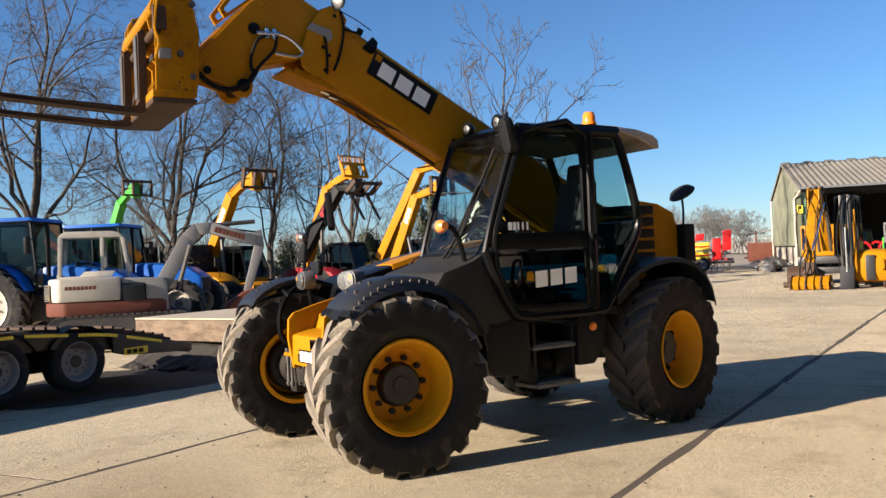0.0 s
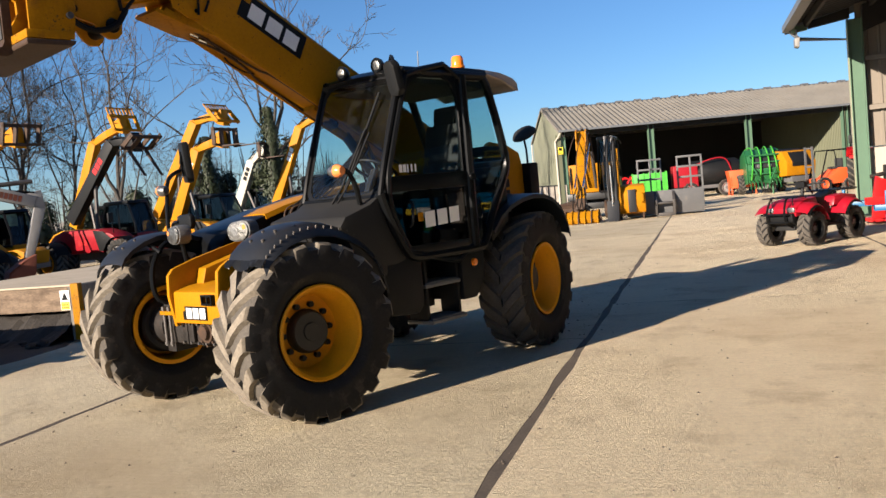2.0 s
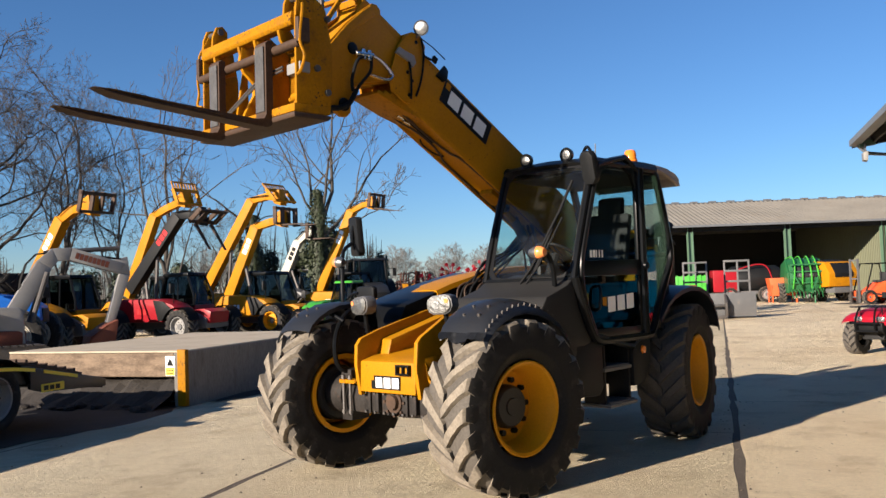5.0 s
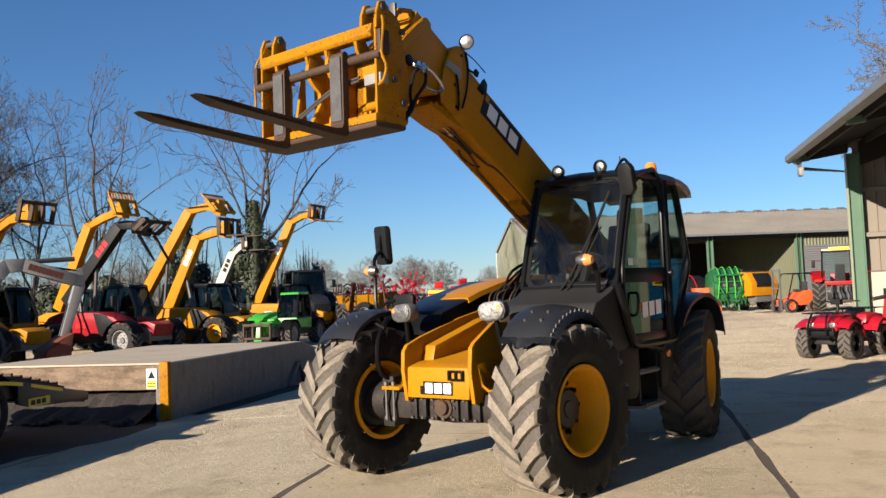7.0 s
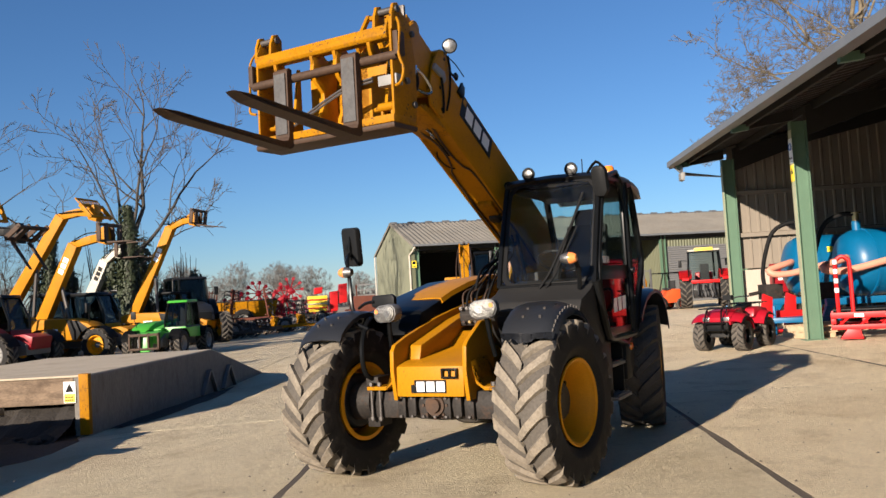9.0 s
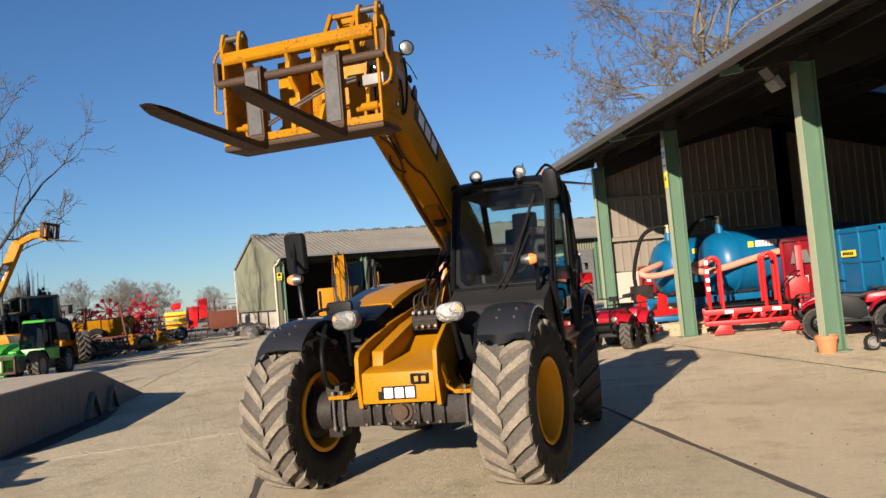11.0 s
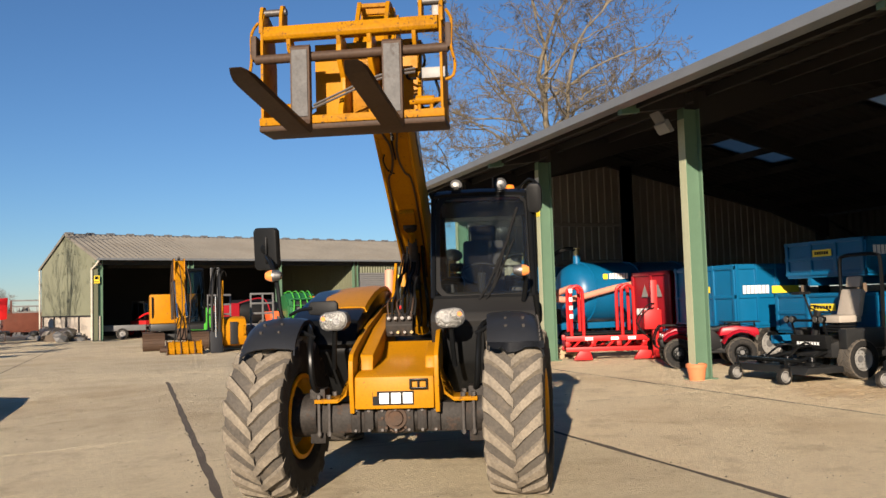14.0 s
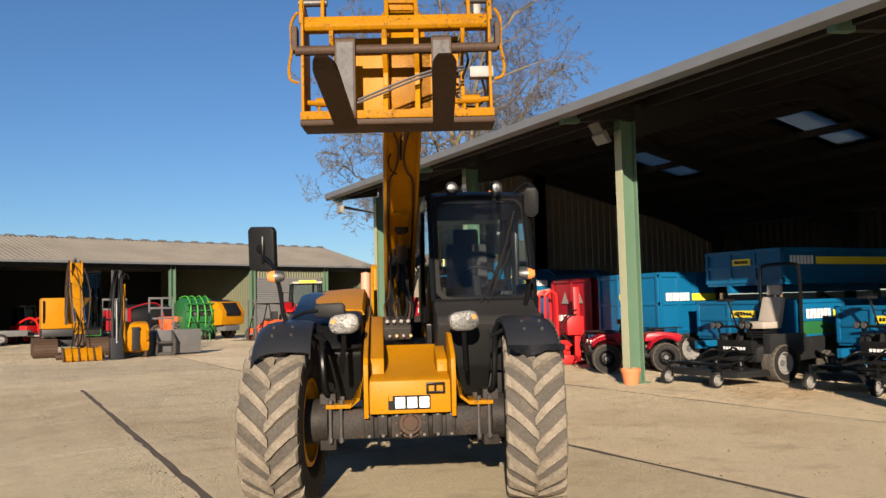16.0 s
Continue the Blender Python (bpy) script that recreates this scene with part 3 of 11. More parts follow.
for i, y in enumerate(POSTS_Y):
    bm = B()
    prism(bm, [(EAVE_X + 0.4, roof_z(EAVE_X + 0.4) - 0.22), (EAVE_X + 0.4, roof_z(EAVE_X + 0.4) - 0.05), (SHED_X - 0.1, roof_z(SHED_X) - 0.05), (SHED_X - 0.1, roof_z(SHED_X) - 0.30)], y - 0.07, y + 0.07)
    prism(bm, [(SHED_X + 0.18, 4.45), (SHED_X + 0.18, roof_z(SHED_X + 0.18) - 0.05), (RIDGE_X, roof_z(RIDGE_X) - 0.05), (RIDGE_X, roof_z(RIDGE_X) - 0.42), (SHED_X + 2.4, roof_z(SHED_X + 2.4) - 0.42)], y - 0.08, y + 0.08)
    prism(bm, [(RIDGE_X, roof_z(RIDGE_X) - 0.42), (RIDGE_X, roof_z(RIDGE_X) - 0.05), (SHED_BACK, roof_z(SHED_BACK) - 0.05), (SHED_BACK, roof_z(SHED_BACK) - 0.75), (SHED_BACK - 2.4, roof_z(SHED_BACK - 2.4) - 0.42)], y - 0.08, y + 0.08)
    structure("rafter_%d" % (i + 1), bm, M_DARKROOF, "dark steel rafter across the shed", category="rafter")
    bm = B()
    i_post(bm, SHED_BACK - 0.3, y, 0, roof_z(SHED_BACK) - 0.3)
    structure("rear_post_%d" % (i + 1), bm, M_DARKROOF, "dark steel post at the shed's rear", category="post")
bm = B()
for y in POSTS_Y[:3]:
    i_post(bm, 8.6, SHED_Y1 - 0.3, 0, roof_z(8.6) - 0.3)
tube(bm, [(SHED_BACK - 0.3, 22.0, 3.9), (SHED_BACK - 0.3, 17.0, 1.0)], 0.05, 6)
tube(bm, [(SHED_BACK - 0.3, 11.3, 3.9), (SHED_BACK - 0.3, 5.8, 1.2)], 0.05, 6)
structure("bracing_shed", bm, M_DARKROOF, "dark steel wind bracing at the shed's rear", category="bracing")
# end wall and back wall: pale concrete below, cream ribbed cladding above, the back's darkened for shade
bm = B()
box(bm, SHED_X + 0.05, SHED_BACK, SHED_Y1, SHED_Y1 + 0.15, 0, 1.62)
structure("wall_shed_end_base", bm, M_PALEBLOCK, "pale concrete panel wall at the foot of the shed's end", category="wall")
bm = B()
box(bm, SHED_BACK, SHED_BACK + 0.15, SHED_Y0, SHED_Y1 + 0.15, 0, 1.62)
structure("wall_shed_back_base", bm, M_PALEBLOCK, "pale concrete panel wall at the foot of the shed's back", category="wall")


def ribbed(bm, put, start, length, pitch, z0, top, depth=0.035):
    """One folded sheet with trapezoid ribs: put maps (along, out, z) to a point, top gives the height along it."""
    us = []
    for i in range(int(length / pitch)):
        us += [(start + (i + f) * pitch, o) for f, o in ((0.0, 0.0), (0.66, 0.0), (0.74, depth), (0.92, depth))]
    us.append((start + length, 0.0))
    lo = [bm.verts.new(put(u, o, z0)) for u, o in us]
    hi = [bm.verts.new(put(u, o, top(u))) for u, o in us]
    for k in range(len(us) - 1):
        bm.faces.new((lo[k], lo[k + 1], hi[k + 1], hi[k]))


bm = B()
ribbed(bm, lambda u, o, z: (u, SHED_Y1 + 0.04 - o, z), SHED_X + 0.05, SHED_BACK - SHED_X, 0.27, 1.66, lambda u: roof_z(u) + 0.055)
structure("wall_shed_end", bm, M_CREAMCLAD, "cream ribbed steel cladding of the shed's end wall", category="wall")
for i, z in enumerate((2.55, 3.75)):
    bm = B()
    prism(bm, [(SHED_Y1 - 0.13, z), (SHED_Y1 - 0.005, z), (SHED_Y1 - 0.005, z + 0.13), (SHED_Y1 - 0.13, z + 0.11)], SHED_X + 0.2, 8.45, "x")
    structure("girt_shed_%d" % (i + 1), bm, M_CREAMCLAD, "cream steel rail across the shed's end wall", category="rail")
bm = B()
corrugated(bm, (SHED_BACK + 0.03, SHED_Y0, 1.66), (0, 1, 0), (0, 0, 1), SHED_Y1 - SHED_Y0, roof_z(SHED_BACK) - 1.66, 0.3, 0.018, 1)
structure("wall_shed_back", bm, M_SHADECLAD, "ribbed steel cladding of the shed's back wall, darkened for shade", category="wall")
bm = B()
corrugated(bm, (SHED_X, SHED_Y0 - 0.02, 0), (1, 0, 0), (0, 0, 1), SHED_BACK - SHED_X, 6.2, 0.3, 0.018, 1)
structure("wall_shed_far_end", bm, M_SHADECLAD, "ribbed steel cladding closing the shed, darkened for shade", category="wall")
for i, (x, y) in enumerate(LIGHTS):
    bm = B()
    corrugated(bm, (x - 1.4, y - 0.7, roof_z(x - 1.4) + 0.032), (0, 1, 0), rear, 1.4, 2.9, 0.1, 0.010)
    structure("skylight_%d" % (i + 1), bm, M_SKYLIGHT, "translucent corrugated roof light letting in daylight", category="skylight")

# -- far building --
FB = pose(-8.3, 46.4, 0, 0, 0, 18.0)
FB_L, FB_D, FB_E, FB_R = 26.0, 12.0, 4.28, 6.08
bm = B()
for v0, v1, z0, z1 in ((-0.35, FB_D / 2, FB_E + 0.02, FB_R), (FB_D + 0.35, FB_D / 2, FB_E + 0.02, FB_R)):
    d = Vector((0, v1 - v0, z1 - z0))
    corrugated(bm, (-0.08, v0, z0), (1, 0, 0), d, FB_L + 0.16, d.length, 0.29, 0.03)
structure("roof_far_building", bm, M_FIBRE, "weathered corrugated fibre cement roof of the far barn", FB, category="roof")
bm = B()
n = 23
for i in range(n):
    x = 0.2 + i * (FB_L - 0.4) / (n - 1)
    prism(bm, [(FB_D / 2 - 0.16, FB_R - 0.02), (FB_D / 2 - 0.1, FB_R + 0.10), (FB_D / 2 + 0.1, FB_R + 0.10), (FB_D / 2 + 0.16, FB_R - 0.02)], x - 0.28, x + 0.16, "x")
prism(bm, [(FB_D / 2 - 0.14, FB_R - 0.05), (FB_D / 2, FB_R + 0.035), (FB_D / 2 + 0.14, FB_R - 0.05)], -0.08, FB_L + 0.08, "x")
structure("ridge_far_building", bm, M_GREYDARK, "row of ridge caps on the far barn roof", FB, category="ridge")
bm = B()
prism(bm, [(-0.5, FB_E - 0.08), (-0.5, FB_E + 0.03), (-0.34, FB_E + 0.03), (-0.34, FB_E - 0.08)], -0.12, FB_L + 0.1, "x")
structure("gutter_far_building", bm, M_GUTTER, "grey gutter along the far barn's eave", FB, category="gutter")


def gable(u, name, label, material, z0):
    bm = B()
    ribbed(bm, lambda v, o, z: (u - o, v, z), 0.0, FB_D, 0.2, z0, lambda v: FB_E + (FB_R - FB_E) * (1 - abs(v - FB_D / 2) / (FB_D / 2)), 0.03)
    structure(name, bm, material, label, FB, category="wall")


gable(0.0, "wall_far_gable", "olive green ribbed steel gable wall of the far barn", M_OLIVECLAD, 1.3)
gable(15.9, "wall_far_partition", "olive green ribbed steel partition in the far barn", M_OLIVECLAD, 0.0)
gable(FB_L - 0.1, "wall_far_end", "olive green ribbed steel end wall of the far barn", M_OLIVECLAD, 0.0)
bm = B()
box(bm, 0.0, 0.15, 0, FB_D, 0, 1.3)
structure("wall_far_gable_base", bm, M_PALEBLOCK, "pale concrete base of the far barn's gable", FB, category="wall")
# near-black colour stands in for the shade inside the barn
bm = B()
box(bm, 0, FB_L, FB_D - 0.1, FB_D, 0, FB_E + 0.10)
structure("wall_far_back", bm, M_DARKROOF, "back wall inside the far barn, coloured near-black for shade", FB, category="wall")
bm = B()
for u in (0.12, 5.05, 10.5, 15.9, 21.6, FB_L - 0.2):
    i_post(bm, u, 0.1, 0, FB_E, 0.3, 0.3)
structure("post_far_building", bm, M_GREENSTEEL, "green steel posts along the far barn's open front", FB, category="post")
bm = B()
box(bm, 0.1, FB_L, 0.0, 0.12, FB_E - 0.32, FB_E + 0.085)
structure("beam_far_building", bm, M_DARKROOF, "dark eaves beam along the far barn's front", FB, category="beam")
bm = B()
for i in range(26):
    z = i * 0.135
    prism(bm, [(0.16, z), (0.12, z + 0.02), (0.12, z + 0.11), (0.16, z + 0.135), (0.2, z + 0.135), (0.2, z)], 16.2, 21.3, "x")
structure("door_1", bm, M_ROLLER, "closed grey steel roller shutter door of the far barn", FB, category="door")
bm = B()
corrugated(bm, (16.0, 0.14, 3.5), (1, 0, 0), (0, 0, 1), 5.5, 0.75, 0.2, 0.02, 1)
structure("wall_far_over_door", bm, M_OLIVECLAD, "olive cladding over the roller door", FB, category="wall")
for k, pts in enumerate(([(-0.02, -0.42, FB_E - 0.1), (-0.14, -0.2, FB_E - 0.35), (-0.30, -0.08, FB_E - 0.55), (-0.30, -0.08, 0.05)], [(-0.10, FB_D + 0.1, FB_E - 0.05), (-0.10, FB_D + 0.1, 0.05)])):
    bm = B()
    tube(bm, pts, 0.055, 8)
    structure("downpipe_far_building_%d" % (k + 1), bm, M_WHITEPAINT, "white plastic downpipe on the far barn's corner", FB, category="downpipe")
bm = B()
box(bm, -0.27, 0.02, -0.06, 0.0, 0.0, FB_E - 0.2)
structure("wall_far_corner", bm, M_OLIVECLAD, "olive green corner trim of the far barn's front", FB, category="wall")
for k in range(2):
    bm = B()
    v0, v1 = ((-0.35, FB_D / 2), (FB_D / 2, FB_D + 0.35))[k]
    z0, z1 = ((FB_E, FB_R + 0.02), (FB_R + 0.02, FB_E))[k]
    prism(bm, [(v0, z0 - 0.12), (v0, z0 + 0.05), (v1, z1 + 0.05), (v1, z1 - 0.12)], -0.13, -0.09, "x")
    structure("trim_far_verge_%d" % (k + 1), bm, M_FIBRE, "pale weathered verge board of the far barn's gable", FB, category="trim")
for k in range(5):
    bm = B()
    v = 0.6 + k * 2.7
    box(bm, -0.07, -0.005, v, v + 0.14, 0.0, 1.3)
    structure("post_far_gable_%d" % (k + 1), bm, M_DARKROOF, "dark post between the pale base panels", FB, category="post")
bm = B()
box(bm, -0.05, 0.0, 0.0, FB_D, 1.26, 1.34)
structure("trim_far_gable", bm, M_DARKROOF, "dark rail over the gable's pale base", FB, category="trim")

# -- loading dock with ramp, on the lower edge of the yard --
DOCK = pose(-9.62, 9.55, -0.15, 0, 0, -1.6)
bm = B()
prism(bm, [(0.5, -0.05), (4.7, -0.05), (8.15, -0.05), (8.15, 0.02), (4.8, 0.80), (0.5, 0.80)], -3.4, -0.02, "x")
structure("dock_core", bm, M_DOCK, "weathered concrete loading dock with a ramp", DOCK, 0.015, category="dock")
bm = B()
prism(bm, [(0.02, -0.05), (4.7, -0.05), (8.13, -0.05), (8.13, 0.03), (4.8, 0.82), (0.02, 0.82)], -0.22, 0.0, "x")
structure("dock_side_wall", bm, M_DOCK, "stained concrete side wall of the loading dock, darkened for shade", DOCK, 0.012, category="dock")
bm = B()
box(bm, -3.4, -0.222, 0.02, 0.45, 0.44, 0.80)
structure("dock_front_beam", bm, M_TIMBER, "brown stained front beam of the loading dock", DOCK, 0.02, category="dock")
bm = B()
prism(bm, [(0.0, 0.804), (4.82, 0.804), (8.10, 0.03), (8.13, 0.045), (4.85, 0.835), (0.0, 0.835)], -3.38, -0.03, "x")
structure("dock_top", bm, M_DOCKTOP, "dusty concrete top of the loading dock, coloured paler for sunlight", DOCK, 0.01, category="dock")
bm = B()
for y in (4.1, 5.2):
    tube(bm, [(0.03, y, 0.02), (0.05, y + 0.35, 0.45)], 0.05, 4)
    tube(bm, [(0.03, y + 0.75, 0.02), (0.05, y + 0.4, 0.45)], 0.05, 4)
structure("dock_strut", bm, M_GREYDARK, "dark raking struts against the dock's side", DOCK, category="strut")

# ---- the large yellow and black telehandler ----
TH = thing("telehandler", "large yellow and black telehandler with raised boom and pallet forks", "telehandler", pose(-4.430, 5.155, 0, 0, 0, -113.7))
YC = -0.05


def lug_into(bm, side, a0, R, W, r0, hand, top_mat, end_mat):
    """One slanting tractor lug, thick in the middle and run down over the shoulder."""
    h, vs = W / 2, []
    for s, hw, top in ((-0.05, 0.036, -0.003), (0.12, 0.047, 0.0), (0.35, 0.044, 0.0), (0.72, 0.048, -0.001), (0.92, 0.057, -0.005), (0.985, 0.055, -0.024), (1.003, 0.046, -0.085)):
        a = a0 - hand * s * 0.44 * (W / 0.48) * (0.63 / R) * (1 - 0.18 * s)
        rb, da = r0 - (0.02 if s < 0.9 else 0.06 if s < 1 else 0.10), hw / R
        vs.append([bm.verts.new((rr * math.cos(aa), side * h * s, rr * math.sin(aa))) for aa, rr in ((a - da * 1.35, rb), (a - da * 0.85, R + top), (a + da * 0.85, R + top), (a + da * 1.35, rb))])
    fs = []
    for k, (p, q) in enumerate(zip(vs, vs[1:])):
        for j in range(3):
            f = bm.faces.new((p[j], p[j + 1], q[j + 1], q[j]))
            f.material_index = end_mat if k >= 5 else top_mat
            fs.append(f)
    for f in (bm.faces.new(vs[0]), bm.faces.new(vs[-1][::-1])):
        f.material_index = end_mat
        fs.append(f)
    bmesh.ops.recalc_face_normals(bm, faces=fs)


def tyre_mesh(name, R, W, rim_r, lugs, lug_h=0.045, seg=64, lug_mat=1, mats=None, hand=1, bare=False):
    """A tractor tyre round y: carcass with bulged sidewalls and two staggered rows of slanting lugs."""
    bm = B()
    h, r0 = W / 2, R - lug_h
    prof = [(rim_r, -h * 0.72), (rim_r + 0.02, -h * 0.86), (rim_r + (r0 - rim_r) * 0.30, -h * 0.99), (rim_r + (r0 - rim_r) * 0.34, -h * 1.004), (rim_r + (r0 - rim_r) * 0.38, -h), (rim_r + (r0 - rim_r) * 0.66, -h * 1.0), (r0 - 0.020, -h * 0.955), (r0 - 0.002, -h * 0.80), (r0 + 0.004, 0)]
    prof = prof + [(r, -y) for r, y in prof[-2::-1]]
    mi = [0, 0, 0, 0, 0, 0, 2, 2, 2, 2, 0, 0, 0, 0, 0, 0]
    lathe(bm, prof, seg, "y", True, mi + [0])
    for side in () if bare else (-1, 1):
        for k in range(lugs):
            lug_into(bm, side, 2 * math.pi * (k + (0.5 if side > 0 else 0)) / lugs, R, W, r0, hand, lug_mat, 0)
    return finish(bm, name, mats or [M_RUBBER, M_TREAD, M_TREADBASE])


def rim_mesh(name, r, W, dish, material):
    """A wheel rim round y with a flange, drop centre and a disc set back by dish from the outer edge."""
    bm = B()
    o = W / 2
    prof = [(r * 0.93, -o), (r + 0.012, -o + 0.005), (r + 0.012, -o + 0.02), (r * 0.94, -o + 0.05), (r * 0.88, -o * 0.3), (r * 0.88, o - dish), (r * 0.9, o - 0.07), (r * 0.95, o - 0.05), (r + 0.004, o - 0.02), (r + 0.016, o - 0.004), (r + 0.006, o + 0.004),
            (r * 0.955, o - 0.006), (r * 0.915, o - 0.045), (r * 0.86, o - 0.07), (r * 0.845, o - dish + 0.03), (r * 0.80, o - dish + 0.005), (r * 0.5, o - dish + 0.012), (0.0, o - dish + 0.012)]
    lathe(bm, prof, 48, "y", cap=False)
    return finish(bm, name, material)


def bolts(bm, r, y0, y1, n, rad=0.013, seg=6):
    for k in range(n):
        a = 2 * math.pi * k / n
        x, z = r * math.cos(a), r * math.sin(a)
        tube(bm, [(x, y0, z), (x, y1, z)], rad, seg)


TYRE_R, TYRE_W, LUGS = 0.63, 0.445, 19
TYRES, LUG_MESHES = {}, {}
for where, mats_ in (("front", [M_RUBBER, M_TREAD, M_TREADBASE]), ("rear", [M_RUBBER, M_TREAD_DARK, M_TREAD_DARK])):
    TYRES[where] = tyre_mesh("tyre", TYRE_R, TYRE_W, 0.333, LUGS, 0.036, 72, mats=mats_, bare=True)
    for hand_ in (-1, 1):
        for side_ in (-1, 1):
            bm = B()
            lug_into(bm, side_, 0.0, TYRE_R, TYRE_W, TYRE_R - 0.036, hand_, 1, 0)
            LUG_MESHES[where, hand_, side_] = finish(bm, "tread_lug", mats_)
RIM = rim_mesh("wheel", 0.322, 0.40, 0.23, M_YELLOW_RIM)
bm = B()
lathe(bm, [(0.0, 0.085), (0.06, 0.085), (0.065, 0.075), (0.135, 0.075), (0.15, 0.06), (0.157, 0.03), (0.16, -0.02), (0.16, -0.06), (0.0, -0.06)], 28, "y")
HUBCAP = finish(bm, "hub", M_MACHINEBLACK)
bm = B()
tube(bm, [(0, -0.03, 0), (0, 0.035, 0)], 0.022, 6)
BOLT = finish(bm, "wheel_bolt", M_BLACK)
# added black drum stands in for the shade inside the wheel
bm = B()
lathe(bm, [(0.0, -0.12), (0.215, -0.12), (0.235, -0.10), (0.24, -0.012)], 32, "y", cap=False)
DRUM = finish(bm, "brake_drum", M_MACHINEBLACK)


def big_wheel(parent, x, y, steer, out):
    w = new("wheel", RIM)
    w.parent = parent
    w.matrix_basis = Matrix.Translation((x, y, 0.625)) @ Matrix.Rotation(radians(steer + (0 if out > 0 else 180)), 4, "Z") @ Matrix.Rotation(random.uniform(0, 6), 4, "Y")
    w["label"] = "yellow steel wheel rim"
    where, hand_ = "front" if x > -1 else "rear", -1 if out > 0 else 1
    for name, me, label in (("tyre", TYRES[where], "black tractor tyre with dusty chevron lugs" if x > -1 else "black tractor tyre with less dusty chevron lugs, darkened for shade"), ("hub", HUBCAP, "dark greasy hub"), ("brake_drum", DRUM, "black drum standing in for the wheel's shaded cavity")):
        o = new(name, me)
        o.parent = w
        if name != "tyre":
            o.location = (0, -0.018, 0)
        o["label"] = label
    for side_ in (-1, 1):
        for k in range(LUGS):
            o = new("tread_lug", LUG_MESHES[where, hand_, side_])
            o.parent = w
            o.matrix_basis = Matrix.Rotation(-2 * math.pi * (k + (0.5 if side_ > 0 else 0)) / LUGS, 4, "Y")
    for k in range(10):
        o = new("wheel_bolt", BOLT)
        o.parent = w
        o.location = (0.192 * math.cos(k * math.pi / 5), -0.018, 0.192 * math.sin(k * math.pi / 5))


big_wheel(TH, -0.03, 0.91, -7, 1)
big_wheel(TH, -0.03, -0.995, -7, -1)
big_wheel(TH, -2.73, 0.91, 11, 1)
big_wheel(TH, -2.73, -1.0, 11, -1)

# chassis and nose
bm = B()
prism(bm, [(-0.3, 0.72), (-0.4, 0.88), (-0.72, 1.0), (-0.9, 1.07), (-3.3, 1.15), (-3.75, 1.1), (-3.75, 0.72), (-3.2, 0.55), (-0.5, 0.55)], -0.42, 0.32)
part("chassis", bm, M_BLACKPLASTIC, TH, "dark steel chassis", 0.01)
bm = B()
prism(bm, [(0.235, 0.69), (0.225, 0.935), (0.10, 0.965), (-0.55, 1.035), (-0.80, 1.16), (-0.80, 0.94), (-0.35, 0.72), (0.06, 0.70)], -0.355, 0.255)
part("nose_box", bm, M_YELLOW, TH, "yellow front chassis box", 0.018)
bm = B()
prism(bm, [(0.215, 0.66), (0.255, 0.90), (0.245, 1.06), (0.20, 1.11), (0.0, 1.17), (-0.56, 1.295), (-1.44, 1.44), (-2.0, 1.50), (-2.0, 0.95), (-0.4, 0.80), (0.1, 0.66)], -0.395, -0.36)
part("side_plate", bm, M_YELLOW, TH, "yellow chassis side plate", 0.006)
bm = B()
prism(bm, [(0.215, 0.66), (0.255, 0.90), (0.235, 1.09), (0.19, 1.13), (0.04, 1.205), (-0.09, 1.27), (-0.30, 1.27), (-0.30, 0.80), (0.1, 0.66)], 0.26, 0.295)
part("side_plate", bm, M_YELLOW, TH, "yellow chassis side plate", 0.006)
bm = B()
prism(bm, [(0.02, 0.97), (-0.02, 1.09), (-0.75, 1.27), (-1.5, 1.40), (-1.5, 1.0)], -0.355, -0.24)
part("boom_cradle", bm, M_YELLOW, TH, "yellow boom cradle wall", 0.012)
bm = B()
prism(bm, [(-0.02, 0.97), (-0.05, 1.07), (-0.4, 1.16), (-0.4, 1.0)], 0.17, 0.255)
part("boom_cradle", bm, M_YELLOW, TH, "yellow boom cradle wall", 0.012)
for side in (-1, 1):
    bm = B()
    y0 = YC + side * 0.35
    ys = [y0, y0 + side * 0.03, y0 + side * 0.10, y0 + side * 0.28]
    zs = [0.98, 0.82, 0.765, 0.765]
    pts = list(zip(ys, zs)) + [(y, z - 0.03) for y, z in list(zip(ys, zs))[::-1]]
    prism(bm, pts, -0.16, 0.17, "x")
    part("axle_bracket", bm, M_YELLOW_WORN, TH, "yellow axle mounting bracket", 0.005)
    for dx, dy in ((-0.1, 0.17), (-0.1, 0.25), (0.148, 0.17), (0.148, 0.25)):
            bm = B()
            tube(bm, [(dx, y0 + side * dy, 0.48), (dx, y0 + side * dy, 0.80)], 0.0125, 8)
            tube(bm, [(dx, y0 + side * dy, 0.77), (dx, y0 + side * dy, 0.80)], 0.02, 6)
            tube(bm, [(dx, y0 + side * dy, 0.49), (dx, y0 + side * dy, 0.515)], 0.019, 6)
            part("axle_bolt", bm, M_STEEL, TH, "worn steel axle bolt")
bm = B()
box(bm, 0.236, 0.241, -0.215, 0.10, 0.722, 0.826)
part("nose_badge", bm, M_DECALBLACK, TH, "black badge plate")
bm = B()
bars(bm, 0.09, 0.734, -0.27, 0.08, lambda u, v: (0.2455, u, v))
part("badge_letters", bm, M_WHITE, TH, "white lettering blocks")
bm = B()
box(bm, 0.241, 0.2445, -0.211, -0.182, 0.79, 0.828)
part("badge_square", bm, M_YELLOW, TH)
bm = B()
frame_ring(bm, [(0.07, 0.838), (0.21, 0.838), (0.21, 0.918), (0.07, 0.918)], [(0.085, 0.853), (0.195, 0.853), (0.195, 0.903), (0.085, 0.903)], 0.225, 0.262, "x")
box(bm, 0.225, 0.255, 0.13, 0.145, 0.84, 0.915)
part("tow_slot", bm, M_BLACK, TH, "black frame of a slot in the nose", 0.004)
bm = B()
